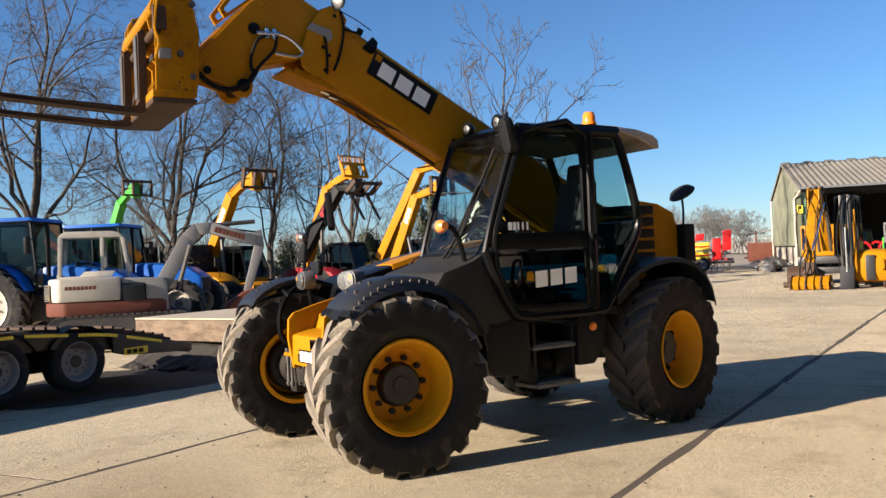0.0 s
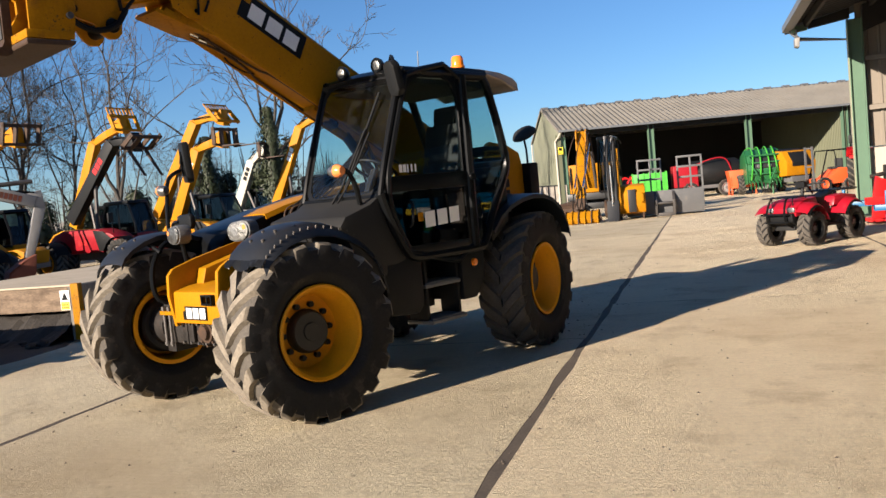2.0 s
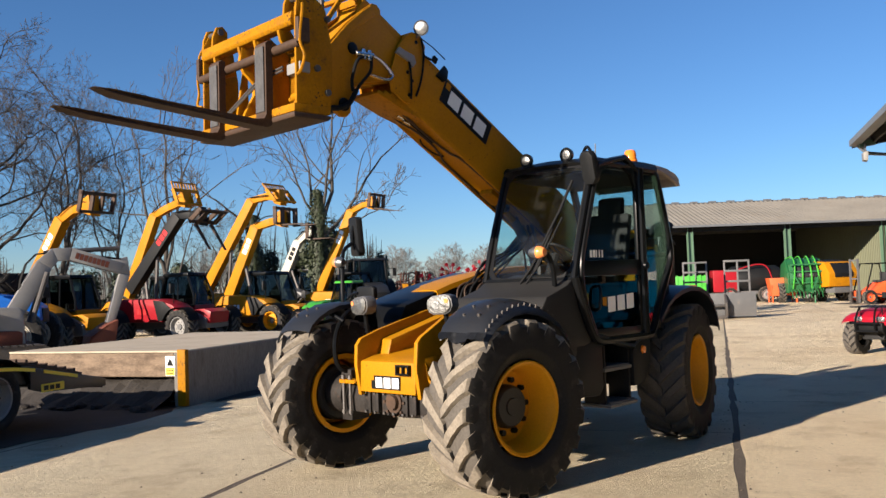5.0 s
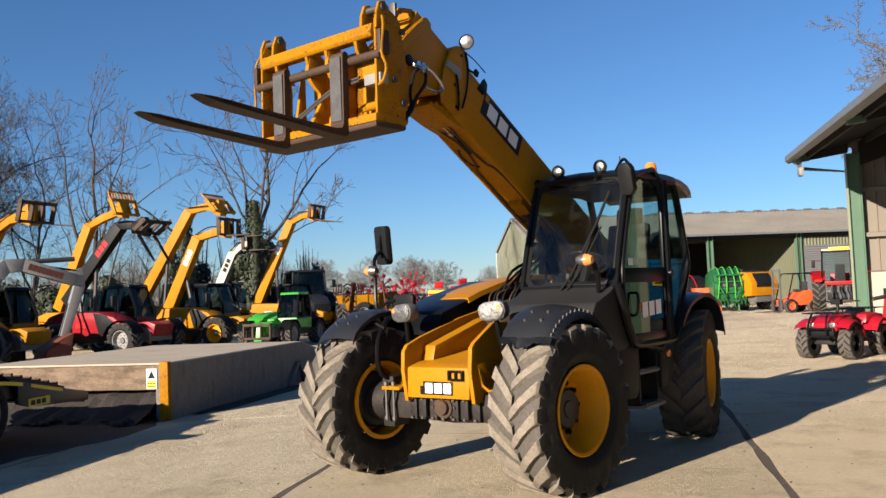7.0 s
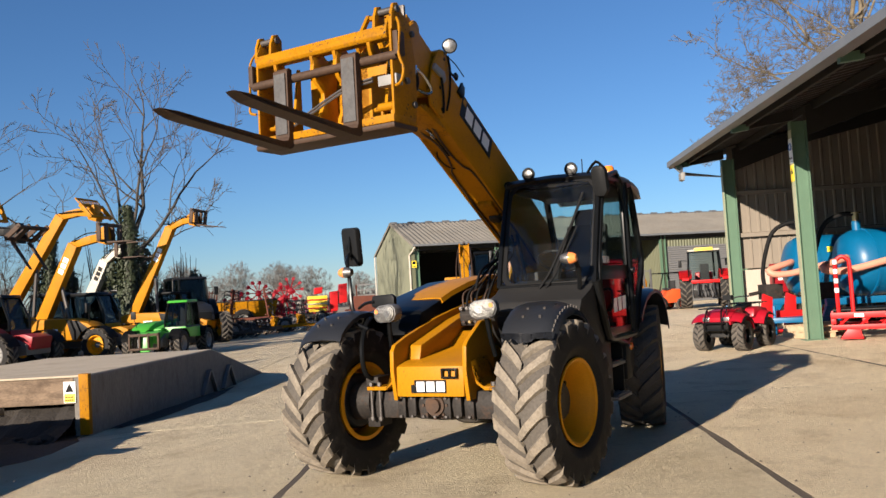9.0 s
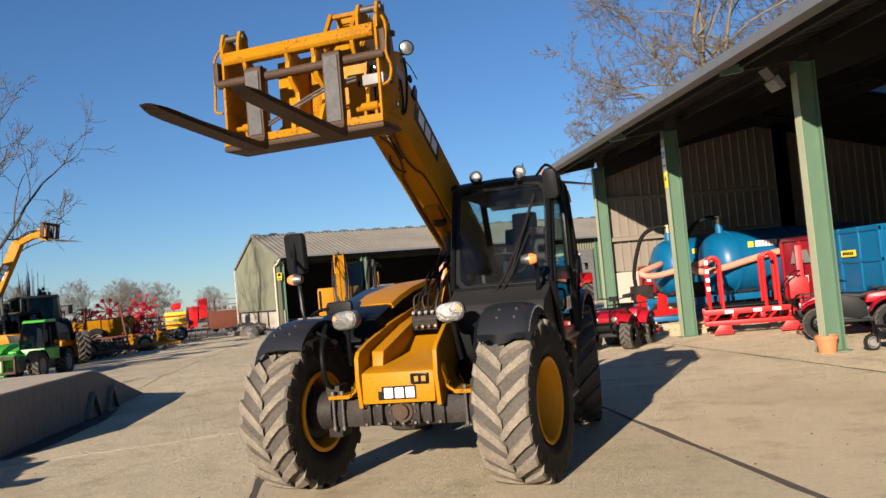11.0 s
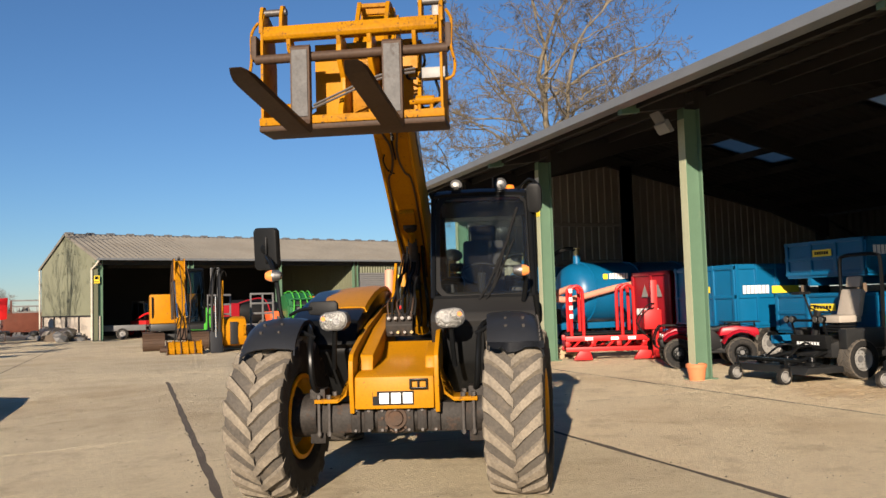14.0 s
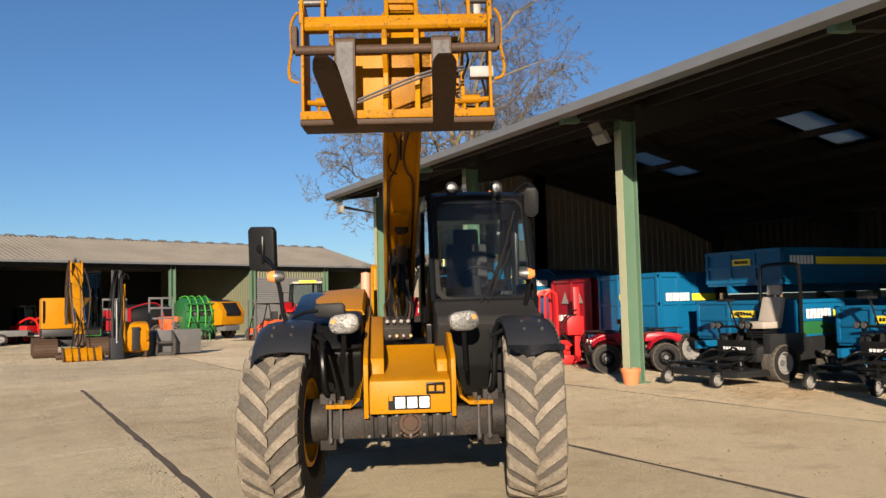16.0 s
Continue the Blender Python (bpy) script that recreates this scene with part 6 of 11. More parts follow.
SIDE = [(1.20, 2.607), (1.175, 2.80), (1.17, 3.05), (1.215, 3.30), (1.25, 3.34), (1.36, 3.39), (1.40, 3.39), (1.455, 3.28), (1.465, 2.607)]
for y in (CY0, CY1 - 0.03):
    bm = B()
    prism(bm, SIDE, y + 0.004, y + 0.022)
    part("side_cheek", bm, M_YELLOW_WORN, carriage, "yellow side plate", 0.004)
bm = B()
prism(bm, [(1.40, 3.165), (1.47, 3.165), (1.485, 3.19), (1.47, 3.255), (1.40, 3.27), (1.35, 3.23)], CY0 + 0.03, CY1 - 0.03)
part("top_beam", bm, M_YELLOW_WORN, carriage, "chipped yellow top beam", 0.008)
bm = B()
tube(bm, [(1.45, CY0 - 0.03, 3.045), (1.45, CY1 + 0.03, 3.045)], 0.031, 14)
part("fork_shaft", bm, M_FORK, carriage, "brown steel fork shaft")
bm = B()
box(bm, 1.18, 1.20, -0.42, 0.28, 2.60, 3.20)
prism(bm, [(-0.42, 2.75), (-0.62, 2.60), (-0.42, 2.60)], 1.18, 1.2, "x")
box(bm, 1.10, 1.20, -0.22, 0.10, 2.72, 3.12)
part("back_plate", bm, M_YELLOW, carriage, "yellow back plate", 0.006)
for y in (-0.19, 0.01):
    bm = B()
    prism(bm, [(1.20, 2.60), (1.46, 2.60), (1.44, 2.70), (1.36, 2.84), (1.36, 2.92), (1.44, 2.99), (1.47, 3.06), (1.45, 3.18), (1.36, 3.20), (1.2, 3.1)], y - 0.016, y + 0.016)
    part("rib", bm, M_YELLOW, carriage, "", 0.004)
for y in (-0.52, 0.30):
    bm = B()
    prism(bm, [(1.20, 2.60), (1.40, 2.60), (1.30, 2.75), (1.22, 3.18), (1.2, 3.18)], y - 0.012, y + 0.012)
    part("rib", bm, M_YELLOW, carriage, "", 0.004)
for y in (-0.52, -0.19, 0.01, 0.30):
    bm = B()
    prism(bm, [(1.40, 3.02), (1.46, 3.10), (1.475, 3.165), (1.38, 3.175), (1.30, 3.05)], y - 0.013, y + 0.013)
    part("beam_lug", bm, M_YELLOW_WORN, carriage, "", 0.003)
for y in (CY0 - 0.005, CY1 - 0.155):
    bm = B()
    for dy in (0.0, 0.135):
        prism(bm, [(1.33, 3.22), (1.46, 3.22), (1.45, 3.33), (1.42, 3.405), (1.37, 3.42), (1.33, 3.38)], y + dy, y + dy + 0.022)
    h = part("hook", bm, M_YELLOW_WORN, carriage, "yellow hook lugs", 0.004)
    bm = B()
    tube(bm, [(1.39, y - 0.01, 3.37), (1.39, y + 0.17, 3.37)], 0.024, 12)
    part("hook_pin", bm, M_STEEL, h, "rusty hook pin")
for y, s in ((CY0, -1), (CY1, 1)):
    bm = B()
    tube(bm, bend([(1.42, y + s * 0.02, 3.30), (1.45, y + s * 0.055, 3.22), (1.47, y + s * 0.05, 3.05), (1.45, y + s * 0.07, 2.95), (1.47, y + s * 0.06, 2.86), (1.46, y + s * 0.01, 2.84)], 3), 0.010, 6)
    part("lock_rod", bm, M_YELLOW_WORN, carriage, "bent yellow locking rod")
    bm = B()
    box(bm, 1.39, 1.48, y + s * 0.035 - 0.02, y + s * 0.035 + 0.02, 3.04, 3.20)
    part("shaft_stop", bm, M_FORK, carriage, "brown steel shaft stop", 0.01)
    bm = B()
    tube(bm, [(1.35, y - s * 0.02, 2.74), (1.35, y - s * 0.24, 2.73)], 0.018, 8)
    tube(bm, [(1.35, y - s * 0.08, 2.74), (1.35, y - s * 0.20, 2.74)], 0.03, 10)
    tube(bm, [(1.35, y - s * 0.10, 2.60), (1.35, y - s * 0.10, 2.74)], 0.012, 6)
    tube(bm, [(1.35, y - s * 0.18, 2.60), (1.35, y - s * 0.18, 2.74)], 0.012, 6)
    part("lock_valve", bm, M_YELLOW_WORN, carriage, "small yellow locking cylinder")
bm = B()
box(bm, 1.36, 1.44, 0.34, 0.49, 2.86, 2.93)
part("junction_box", bm, M_GREYPAINT, carriage, "grey junction box", 0.006)
for dz, dy in ((0.0, 0.0), (0.022, 0.01)):
    bm = B()
    tube(bm, bend([(1.47, -0.37 + dy, 2.70 + dz), (1.47, -0.20, 2.765 + dz), (1.47, -0.02, 2.835 + dz), (1.46, 0.12, 2.88 + dz), (1.44, 0.30, 2.905 + dz)]), 0.0085, 6)
    part("carriage_pipe", bm, M_STEEL, carriage, "worn steel pipe")
for pts in ([(1.38, 0.42, 2.86), (1.34, 0.44, 2.76), (1.32, 0.38, 2.70), (1.28, 0.30, 2.72), (1.24, 0.26, 2.80)], [(1.30, 0.30, 2.90), (1.28, 0.34, 3.02), (1.26, 0.30, 3.12), (1.22, 0.24, 3.16)], [(1.30, 0.28, 2.90), (1.24, 0.22, 2.92), (1.18, 0.2, 2.98)]):
    bm = B()
    tube(bm, bend(pts), 0.009, 6)
    part("carriage_hose", bm, M_HOSE, carriage, "black carriage hose")
FORKBM = B()
prism(FORKBM, [(1.47, 3.10), (1.50, 3.11), (1.525, 3.09), (1.53, 2.62), (1.545, 2.59), (1.60, 2.580), (2.20, 2.618), (2.42, 2.637), (2.52, 2.645), (2.59, 2.649), (2.63, 2.652), (2.645, 2.651), (2.63, 2.645), (2.59, 2.633), (2.52, 2.616), (2.42, 2.604), (2.2, 2.585), (1.60, 2.536), (1.52, 2.532), (1.485, 2.55), (1.475, 2.60)], -0.063, 0.063)
for v in FORKBM.verts:
    if v.co.x > 2.5:
        v.co.y *= 1 - 0.5 * min(1.0, (v.co.x - 2.5) / 0.145) ** 1.6
fork_mesh = finish(FORKBM, "fork", [M_FORK], 0.005, False)
for y, label in ((-0.43, "brown worn steel pallet fork"), (0.165, "brown worn steel pallet fork")):
    f = new("fork", fork_mesh)
    f.parent = carriage
    f.location = (0, y, 0)
    f["label"] = label
    bm = B()
    box(bm, 1.5325, 1.5365, y - 0.05, y + 0.05, 2.64, 3.07)
    part("fork_face", bm, M_SCUFF, f, "scuffed grey fork face", 0, Matrix.Translation((0, -y, 0)))

# ---- shared pieces for the other machines ----
WHEELS = {}


def road_tyre(R, W, rim_r):
    """A road tyre round y with grooved tread ribs."""
    bm = B()
    h, d = W / 2, 0.008
    prof = [(rim_r, -h * 0.72), (rim_r + 0.02, -h * 0.88), (rim_r + (R - rim_r) * 0.4, -h), (R - 0.03, -h * 0.96), (R - 0.006, -h * 0.84)]
    for k in range(4):
        y = -h * 0.8 + h * 0.4 * k
        prof += [(R, y + 0.004), (R, y + h * 0.33), (R - d, y + h * 0.345), (R - d, y + h * 0.385)]
    prof += [(R - 0.006, h * 0.84), (R - 0.03, h * 0.96), (rim_r + (R - rim_r) * 0.4, h), (rim_r + 0.02, h * 0.88), (rim_r, h * 0.72)]
    lathe(bm, prof, 40, "y", True)
    return finish(bm, "tyre", M_RUBBER)


def wheel(parent, x, y, R, W, rim_r, rim_mat, lugs=14, out=1, steer=0, dusty=True, hub=M_GREYDARK):
    """A wheel part: rim mesh with tyre and hub under it."""
    key = (R, W, rim_r, rim_mat.name, lugs, dusty)
    if key not in WHEELS:
        t = tyre_mesh("tyre", R, W, rim_r * 1.02, lugs, 0.035 if R > 0.4 else 0.018, 40, 1, [M_RUBBER, M_TREADBASE, M_RUBBER], bare=True) if dusty else road_tyre(R, W, rim_r * 1.02)
        lug = None
        if dusty:
            lug = []
            for side in (-1, 1):
                bm = B()
                lug_into(bm, side, 0.0, R, W, R - (0.035 if R > 0.4 else 0.018), 1, 1, 0)
                lug.append(finish(bm, "tread_lug", [M_RUBBER, M_TREADBASE, M_RUBBER]))
        r = rim_mesh("wheel", rim_r, W * 0.86, W * 0.3, rim_mat)
        bm = B()
        lathe(bm, [(0.0, W * 0.24), (rim_r * 0.3, W * 0.24), (rim_r * 0.36, W * 0.1), (rim_r * 0.36, -W * 0.2)], 16, "y")
        bolts(bm, rim_r * 0.55, W * 0.1, W * 0.2, 8, rim_r * 0.05)
        WHEELS[key] = (r, t, finish(bm, "hub", hub), lug)
    r, t, h, lug = WHEELS[key]
    w = new("wheel", r)
    w.parent = parent
    w.matrix_basis = Matrix.Translation((x, y, R)) @ Matrix.Rotation(radians(steer + (0 if out > 0 else 180)), 4, "Z") @ Matrix.Rotation(random.uniform(0, 6), 4, "Y")
    for name, me in (("tyre", t), ("hub", h)):
        o = new(name, me)
        o.parent = w
    for k in range(lugs if lug else 0):
        for side in (0, 1):
            o = new("tread_lug", lug[side])
            o.parent = w
            o.matrix_basis = Matrix.Rotation(-2 * math.pi * (k + 0.5 * side) / lugs, 4, "Y")
    return w


def pane(parent, pts, name="pane", material=None):
    """A flat pane through three-dimensional corners, a few millimetres thick."""
    bm = B()
    vs = [bm.verts.new(p) for p in pts]
    f = bm.faces.new(vs)
    bmesh.ops.solidify(bm, geom=[f], thickness=0.006)
    p = part(name, bm, material or M_GLASS_DARK, parent)
    p.visible_shadow = False
    return p


def cab(parent, x0, x1, y0, y1, z0, z1, lean=0.2, roof_mat=None, frame_mat=None, inset=0.06):
    """A small machine cab: pillars, roof, panes and a seat. x1 is the front."""
    fm = frame_mat or M_BLACK
    zm = z0 + (z1 - z0) * 0.3
    bm = B()
    for y in (y0, y1):
        yt = y + (inset if y == y0 else -inset)
        tube(bm, [(x1, y, z0), (x1, y, zm), (x1 - lean, yt, z1)], 0.035, 6)
        tube(bm, [(x0, y, z0), (x0 - 0.04, y, zm), (x0 + lean * 0.3, yt, z1)], 0.035, 6)
        tube(bm, [((x0 + x1) / 2, y, z0), ((x0 + x1) / 2 - 0.03, yt, z1)], 0.03, 6)
        tube(bm, [(x0, y, z0), (x1, y, z0)], 0.035, 6)
        tube(bm, [(x0 + lean * 0.3, yt, z1), (x1 - lean, yt, z1)], 0.035, 6)
    for x, z in ((x1, z0), (x1 - lean, z1), (x0, z0), (x0 + lean * 0.3, z1)):
        tube(bm, [(x, y0, z), (x, y1, z)], 0.03, 6)
    part("cab_frame", bm, fm, parent, "cab frame")
    bm = B()
    prism(bm, [(x0 + lean * 0.2 - 0.08, z1), (x1 - lean + 0.08, z1), (x1 - lean, z1 + 0.09), (x0 + lean * 0.3, z1 + 0.10)], y0 + inset - 0.04, y1 - inset + 0.04)
    part("cab_roof", bm, roof_mat or M_BLACK, parent, "cab roof", 0.03)
    i = inset
    pane(parent, [(x1, y0, z0), (x1, y1, z0), (x1 - lean, y1 - i, z1), (x1 - lean, y0 + i, z1)], "windscreen")
    pane(parent, [(x0, y0, z0), (x0, y1, z0), (x0 + lean * 0.3, y1 - i, z1), (x0 + lean * 0.3, y0 + i, z1)], "rear_pane")
    for y, yt in ((y0, y0 + i), (y1, y1 - i)):
        pane(parent, [(x0, y, z0), (x1, y, z0), (x1, y, zm), (x1 - lean, yt, z1), (x0 + lean * 0.3, yt, z1), (x0 - 0.04, y, zm)], "side_pane")
    bm = B()
    xm, ym = (x0 + x1) / 2 - 0.1, (y0 + y1) / 2
    box(bm, xm - 0.22, xm + 0.22, ym - 0.22, ym + 0.22, z0 - 0.1, z0 + 0.22)
    prism(bm, [(xm - 0.16, z0 + 0.2), (xm - 0.24, z0 + 0.2), (xm - 0.32, z0 + 0.85), (xm - 0.24, z0 + 0.85)], ym - 0.2, ym + 0.2)
    part("seat", bm, M_SEAT, parent, "", 0.03)
    bm = B()
    box(bm, x0, x1, y0, y1, z0 - 0.06, z0)
    part("cab_floor", bm, M_BLACKPLASTIC, parent)


def arm(bm, pts, w, h0, h1):
    """A box-section arm through (x, z) points along the machine's middle, centred on y = 0."""
    n = len(pts)
    up, dn = [], []
    for i, (x, z) in enumerate(pts):
        a, b = pts[max(0, i - 1)], pts[min(n - 1, i + 1)]
        d = Vector((b[0] - a[0], b[1] - a[1])).normalized()
        h = h0 + (h1 - h0) * i / (n - 1)
        up.append((x - d.y * h / 2, z + d.x * h / 2)), dn.append((x + d.y * h / 2, z - d.x * h / 2))
    for i in range(n - 1):
        prism(bm, [up[i], up[i + 1], dn[i + 1], dn[i]], -w / 2, w / 2)


def carriage_on(parent, x, z, tilt, material, fork_len=1.1, forks=True, grid=False):
    """A fork carriage or basket grid at the end of a boom; forks are parts under it."""
    at = Matrix.Translation((x, 0, z)) @ Matrix.Rotation(radians(-tilt), 4, "Y")
    bm = B()
    box(bm, 0, 0.08, -0.6, 0.6, 0.40, 0.50)
    box(bm, 0, 0.08, -0.6, 0.6, -0.12, -0.04)
    for y in (-0.6, -0.2, 0.14, 0.54):
        box(bm, -0.06, 0.08, y, y + 0.06, -0.10, 0.52)
    if grid:
        for k in range(9):
            box(bm, 0.0, 0.04, -0.6 + k * 0.145, -0.57 + k * 0.145, 0.5, 0.78)
        box(bm, 0, 0.05, -0.6, 0.6, 0.76, 0.80)
    c = part("carriage", bm, material, parent, "fork carriage", 0.006, at)
    if forks:
        for y in (-0.38, 0.3):
            bm = B()
            prism(bm, [(0.08, 0.45), (0.13, 0.45), (0.13, -0.10), (fork_len, -0.13), (fork_len, -0.145), (0.08, -0.17)], y, y + 0.11)
            part("fork", bm, M_FORK, c, "steel fork", 0.004)
    return c


def parked_telehandler(label, at, body, boom_mat, pts, rim, head=True, fork_tilt=0, grid=False, scale=1.0, hood=True, sign=None, group="parked telehandlers", forks=True, roof=None):
    """pts: (x, z) of the boom from its pivot to the head. x forward, cab on the left."""
    t = thing("parked_telehandler", label, "telehandler", at, group)
    bm = B()
    prism(bm, [(0.55, 0.45), (0.55, 0.75), (0.1, 0.95), (-2.9, 1.05), (-3.3, 0.95), (-3.3, 0.55), (-2.9, 0.42), (0.1, 0.42)], -0.5, 0.5)
    part("chassis", bm, M_GREYDARK, t, "", 0.02)
    bm = B()
    prism(bm, [(0.35, 0.55), (0.62, 0.6), (0.70, 0.95), (0.40, 1.05), (-0.2, 1.0), (-0.2, 0.55)], -0.42, 0.42)
    part("nose", bm, body, t, "painted nose", 0.04)
    if hood:
        bm = B()
        prism(bm, [(0.05, 0.98), (-0.3, 1.22), (-0.9, 1.38), (-2.4, 1.42), (-2.85, 1.3), (-3.2, 1.0), (-3.2, 0.7), (-2.2, 0.66), (-0.7, 0.66), (-0.45, 0.95)], -1.08, -0.35)
        hd = part("hood", bm, body, t, "painted engine hood", 0.07)
        bm = B()
        prism(bm, [(-0.1, 0.95), (-0.62, 1.31), (-1.05, 1.36), (-0.85, 0.72), (-0.70, 0.70), (-0.5, 0.95)], -1.095, -1.083)
        part("hood_panel", bm, M_BLACKPLASTIC, hd, "black hood panel", 0.004)
        if sign:
            bm = B()
            bars(bm, -1.75, 0.92, 0.42, 0.16, lambda u, v: (u, -1.088, v))
            part("hood_letters", bm, sign, hd, "lettering blocks")
    cab(t, -1.95, -0.55, 0.15, 1.02, 1.15, 2.12, 0.3, roof)
    bm = B()
    prism(bm, [(-0.5, 0.75), (-0.5, 1.16), (-2.0, 1.16), (-2.0, 0.7)], 0.15, 1.03)
    part("cab_base", bm, body, t, "", 0.03)
    for x in (0.0, -2.65):
        for y, o in ((0.95, 1), (-0.95, -1)):
            wheel(t, x, y, 0.52, 0.42, 0.29, rim, 16, o)
            bm = B()
            rows = []
            for k in range(8):
                a = radians(20 + k * 20)
                rows.append([bm.verts.new((x + 0.6 * math.cos(a), y + dy, 0.52 + 0.6 * math.sin(a))) for dy in (-0.22, 0.22)])
            for p, q in zip(rows, rows[1:]):
                bm.faces.new((p[0], p[1], q[1], q[0]))
            bmesh.ops.solidify(bm, geom=bm.faces[:], thickness=0.015)
            part("mudguard", bm, M_BLACKPLASTIC, t, "black mudguard")
    bm = B()
    arm(bm, pts[:2], 0.30, 0.40, 0.36)
    bo = part("boom", bm, boom_mat, t, "raised boom", 0.015)
    bm = B()
    arm(bm, [Vector(pts[0]).lerp(Vector(pts[1]), 0.7)[:]] + [tuple(p) for p in pts[1:]], 0.22, 0.30, 0.24)
    part("inner_boom", bm, boom_mat if head else M_WHITEPAINT, bo, "", 0.012)
    d = (Vector(pts[1]) - Vector(pts[0])).normalized()
    nrm = Vector((-d.y, d.x))
    if sign:
        bm = B()
        base = Vector(pts[0]).lerp(Vector(pts[1]), 0.62)
        bars(bm, 0, -0.1, 0.62, 0.2, lambda u, v: ((base + d * u + nrm * v).x, -0.154, (base + d * u + nrm * v).y))
        part("boom_letters", bm, sign, bo, "lettering blocks on the boom")
    bm = B()
    q = Vector(pts[0]).lerp(Vector(pts[1]), 0.55)
    tube(bm, [(pts[0][0] + 1.1, 0, 1.0), (q.x, 0, q.y - 0.15)], 0.06, 8)
    part("lift_ram", bm, M_STEEL, t)
    bm = B()
    a, b = Vector(pts[1]), Vector(pts[-1])
    tube(bm, bend([(a.x, -0.16, a.y + 0.1), ((a.x + b.x) / 2, -0.2, max(a.y, b.y) + 0.12), (b.x, -0.16, b.y + 0.1)]), 0.02, 6)
    part("head_hose", bm, M_HOSE, t)
    bm = B()
    prism(bm, [(pts[-1][0] - 0.28, pts[-1][1] + 0.18), (pts[-1][0] + 0.05, pts[-1][1] + 0.32), (pts[-1][0] + 0.12, pts[-1][1] - 0.30), (pts[-1][0] - 0.2, pts[-1][1] - 0.2)], -0.18, 0.18)
    part("boom_head", bm, boom_mat, t, "", 0.02)
    carriage_on(t, pts[-1][0] + 0.12, pts[-1][1] - 0.1, fork_tilt, boom_mat if grid else M_FORK, 1.1, forks, grid)
    bm = B()
    tube(bm, [(-0.35, -0.9, 1.15), (-0.28, -1.0, 1.6)], 0.015, 6)
    box(bm, -0.33, -0.27, -1.12, -0.92, 1.55, 1.85)
    part("mirror", bm, M_BLACKPLASTIC, t, "side mirror", 0.01)
    if scale != 1.0:
        t.scale = (scale,) * 3
    return t


YW = -10
parked_telehandler("yellow parked telehandler with raised boom and yellow wheels", pose(-16.3, 25.2, 0, 0, 0, YW), M_YELLOW_DULL, M_YELLOW_DULL, [(-2.75, 1.35), (-1.42, 3.82), (-0.75, 3.95), (-0.25, 4.02)], M_YELLOW_RIM, sign=M_WHITE)
parked_telehandler("red parked telehandler with charcoal raised boom", pose(-17.6, 21.9, 0, 0, 0, YW), M_RED, M_BLACKPLASTIC, [(-3.2, 1.7), (-0.94, 4.05), (-0.4, 4.05), (0.0, 3.95)], M_GREYPAINT, sign=M_REDBRIGHT, fork_tilt=-55)
parked_telehandler("yellow parked telehandler with a long high boom", pose(-19.5, 28.8, 0, 0, 0, YW), M_YELLOW_DULL, M_YELLOW_DULL, [(-2.8, 1.5), (-0.35, 4.85), (0.35, 4.95), (1.0, 4.85)], M_YELLOW_RIM, scale=1.07, fork_tilt=40, forks=False, grid=True)
parked_telehandler("parked loader with white boom among the telehandlers", pose(-20.2, 35.6, 0, 0, 0, YW), M_GREYDARK, M_WHITEPAINT, [(-2.2, 1.4), (-1.15, 3.35), (-0.7, 3.65), (-0.4, 3.65)], M_GREYPAINT, sign=M_DECALBLACK, scale=1.15)
parked_telehandler("yellow parked telehandler with high boom and forks out", pose(-16.1, 32.2, 0, 0, 0, YW), M_YELLOW_DULL, M_YELLOW_DULL, [(-2.85, 1.3), (-1.0, 4.85), (-0.4, 5.08), (0.12, 5.1)], M_YELLOW_RIM, sign=M_WHITE, fork_tilt=-8)
parked_telehandler("yellow parked telehandler with a grid on its carriage", pose(-20.7, 25.3, 0, 0, 0, YW), M_YELLOW_DULL, M_YELLOW_DULL, [(-2.9, 1.5), (-1.35, 4.5), (-0.6, 4.75), (0.2, 4.95)], M_YELLOW_RIM, grid=True, forks=False, fork_tilt=20)
parked_telehandler("yellow parked telehandler with rusty carriage behind the excavator", pose(-19.6, 18.9, 0, 0, 0, YW), M_YELLOW_DULL, M_YELLOW_DULL, [(-2.6, 1.5), (-0.85, 3.85), (-0.3, 4.1), (0.45, 4.15)], M_YELLOW_RIM, sign=M_WHITE, fork_tilt=-15, forks=False)
g = parked_telehandler("green telehandler with raised boom far behind", pose(-28.6, 21.0, 0, 0, 0, YW), M_GREEN, M_GREEN, [(-2.4, 1.4), (-0.3, 4.3), (0.3, 4.6), (0.9, 4.65)], M_WHITEPAINT, fork_tilt=0, forks=False)
g = parked_telehandler("small bright green telehandler with lowered boom", pose(-14.6, 24.2, 0, 0, 0, -92), M_GREEN, M_GREEN, [(-2.6, 1.3), (-0.2, 0.95), (0.6, 0.75), (0.9, 0.6)], M_GREYPAINT, scale=0.8, forks=False, roof=M_GREEN)


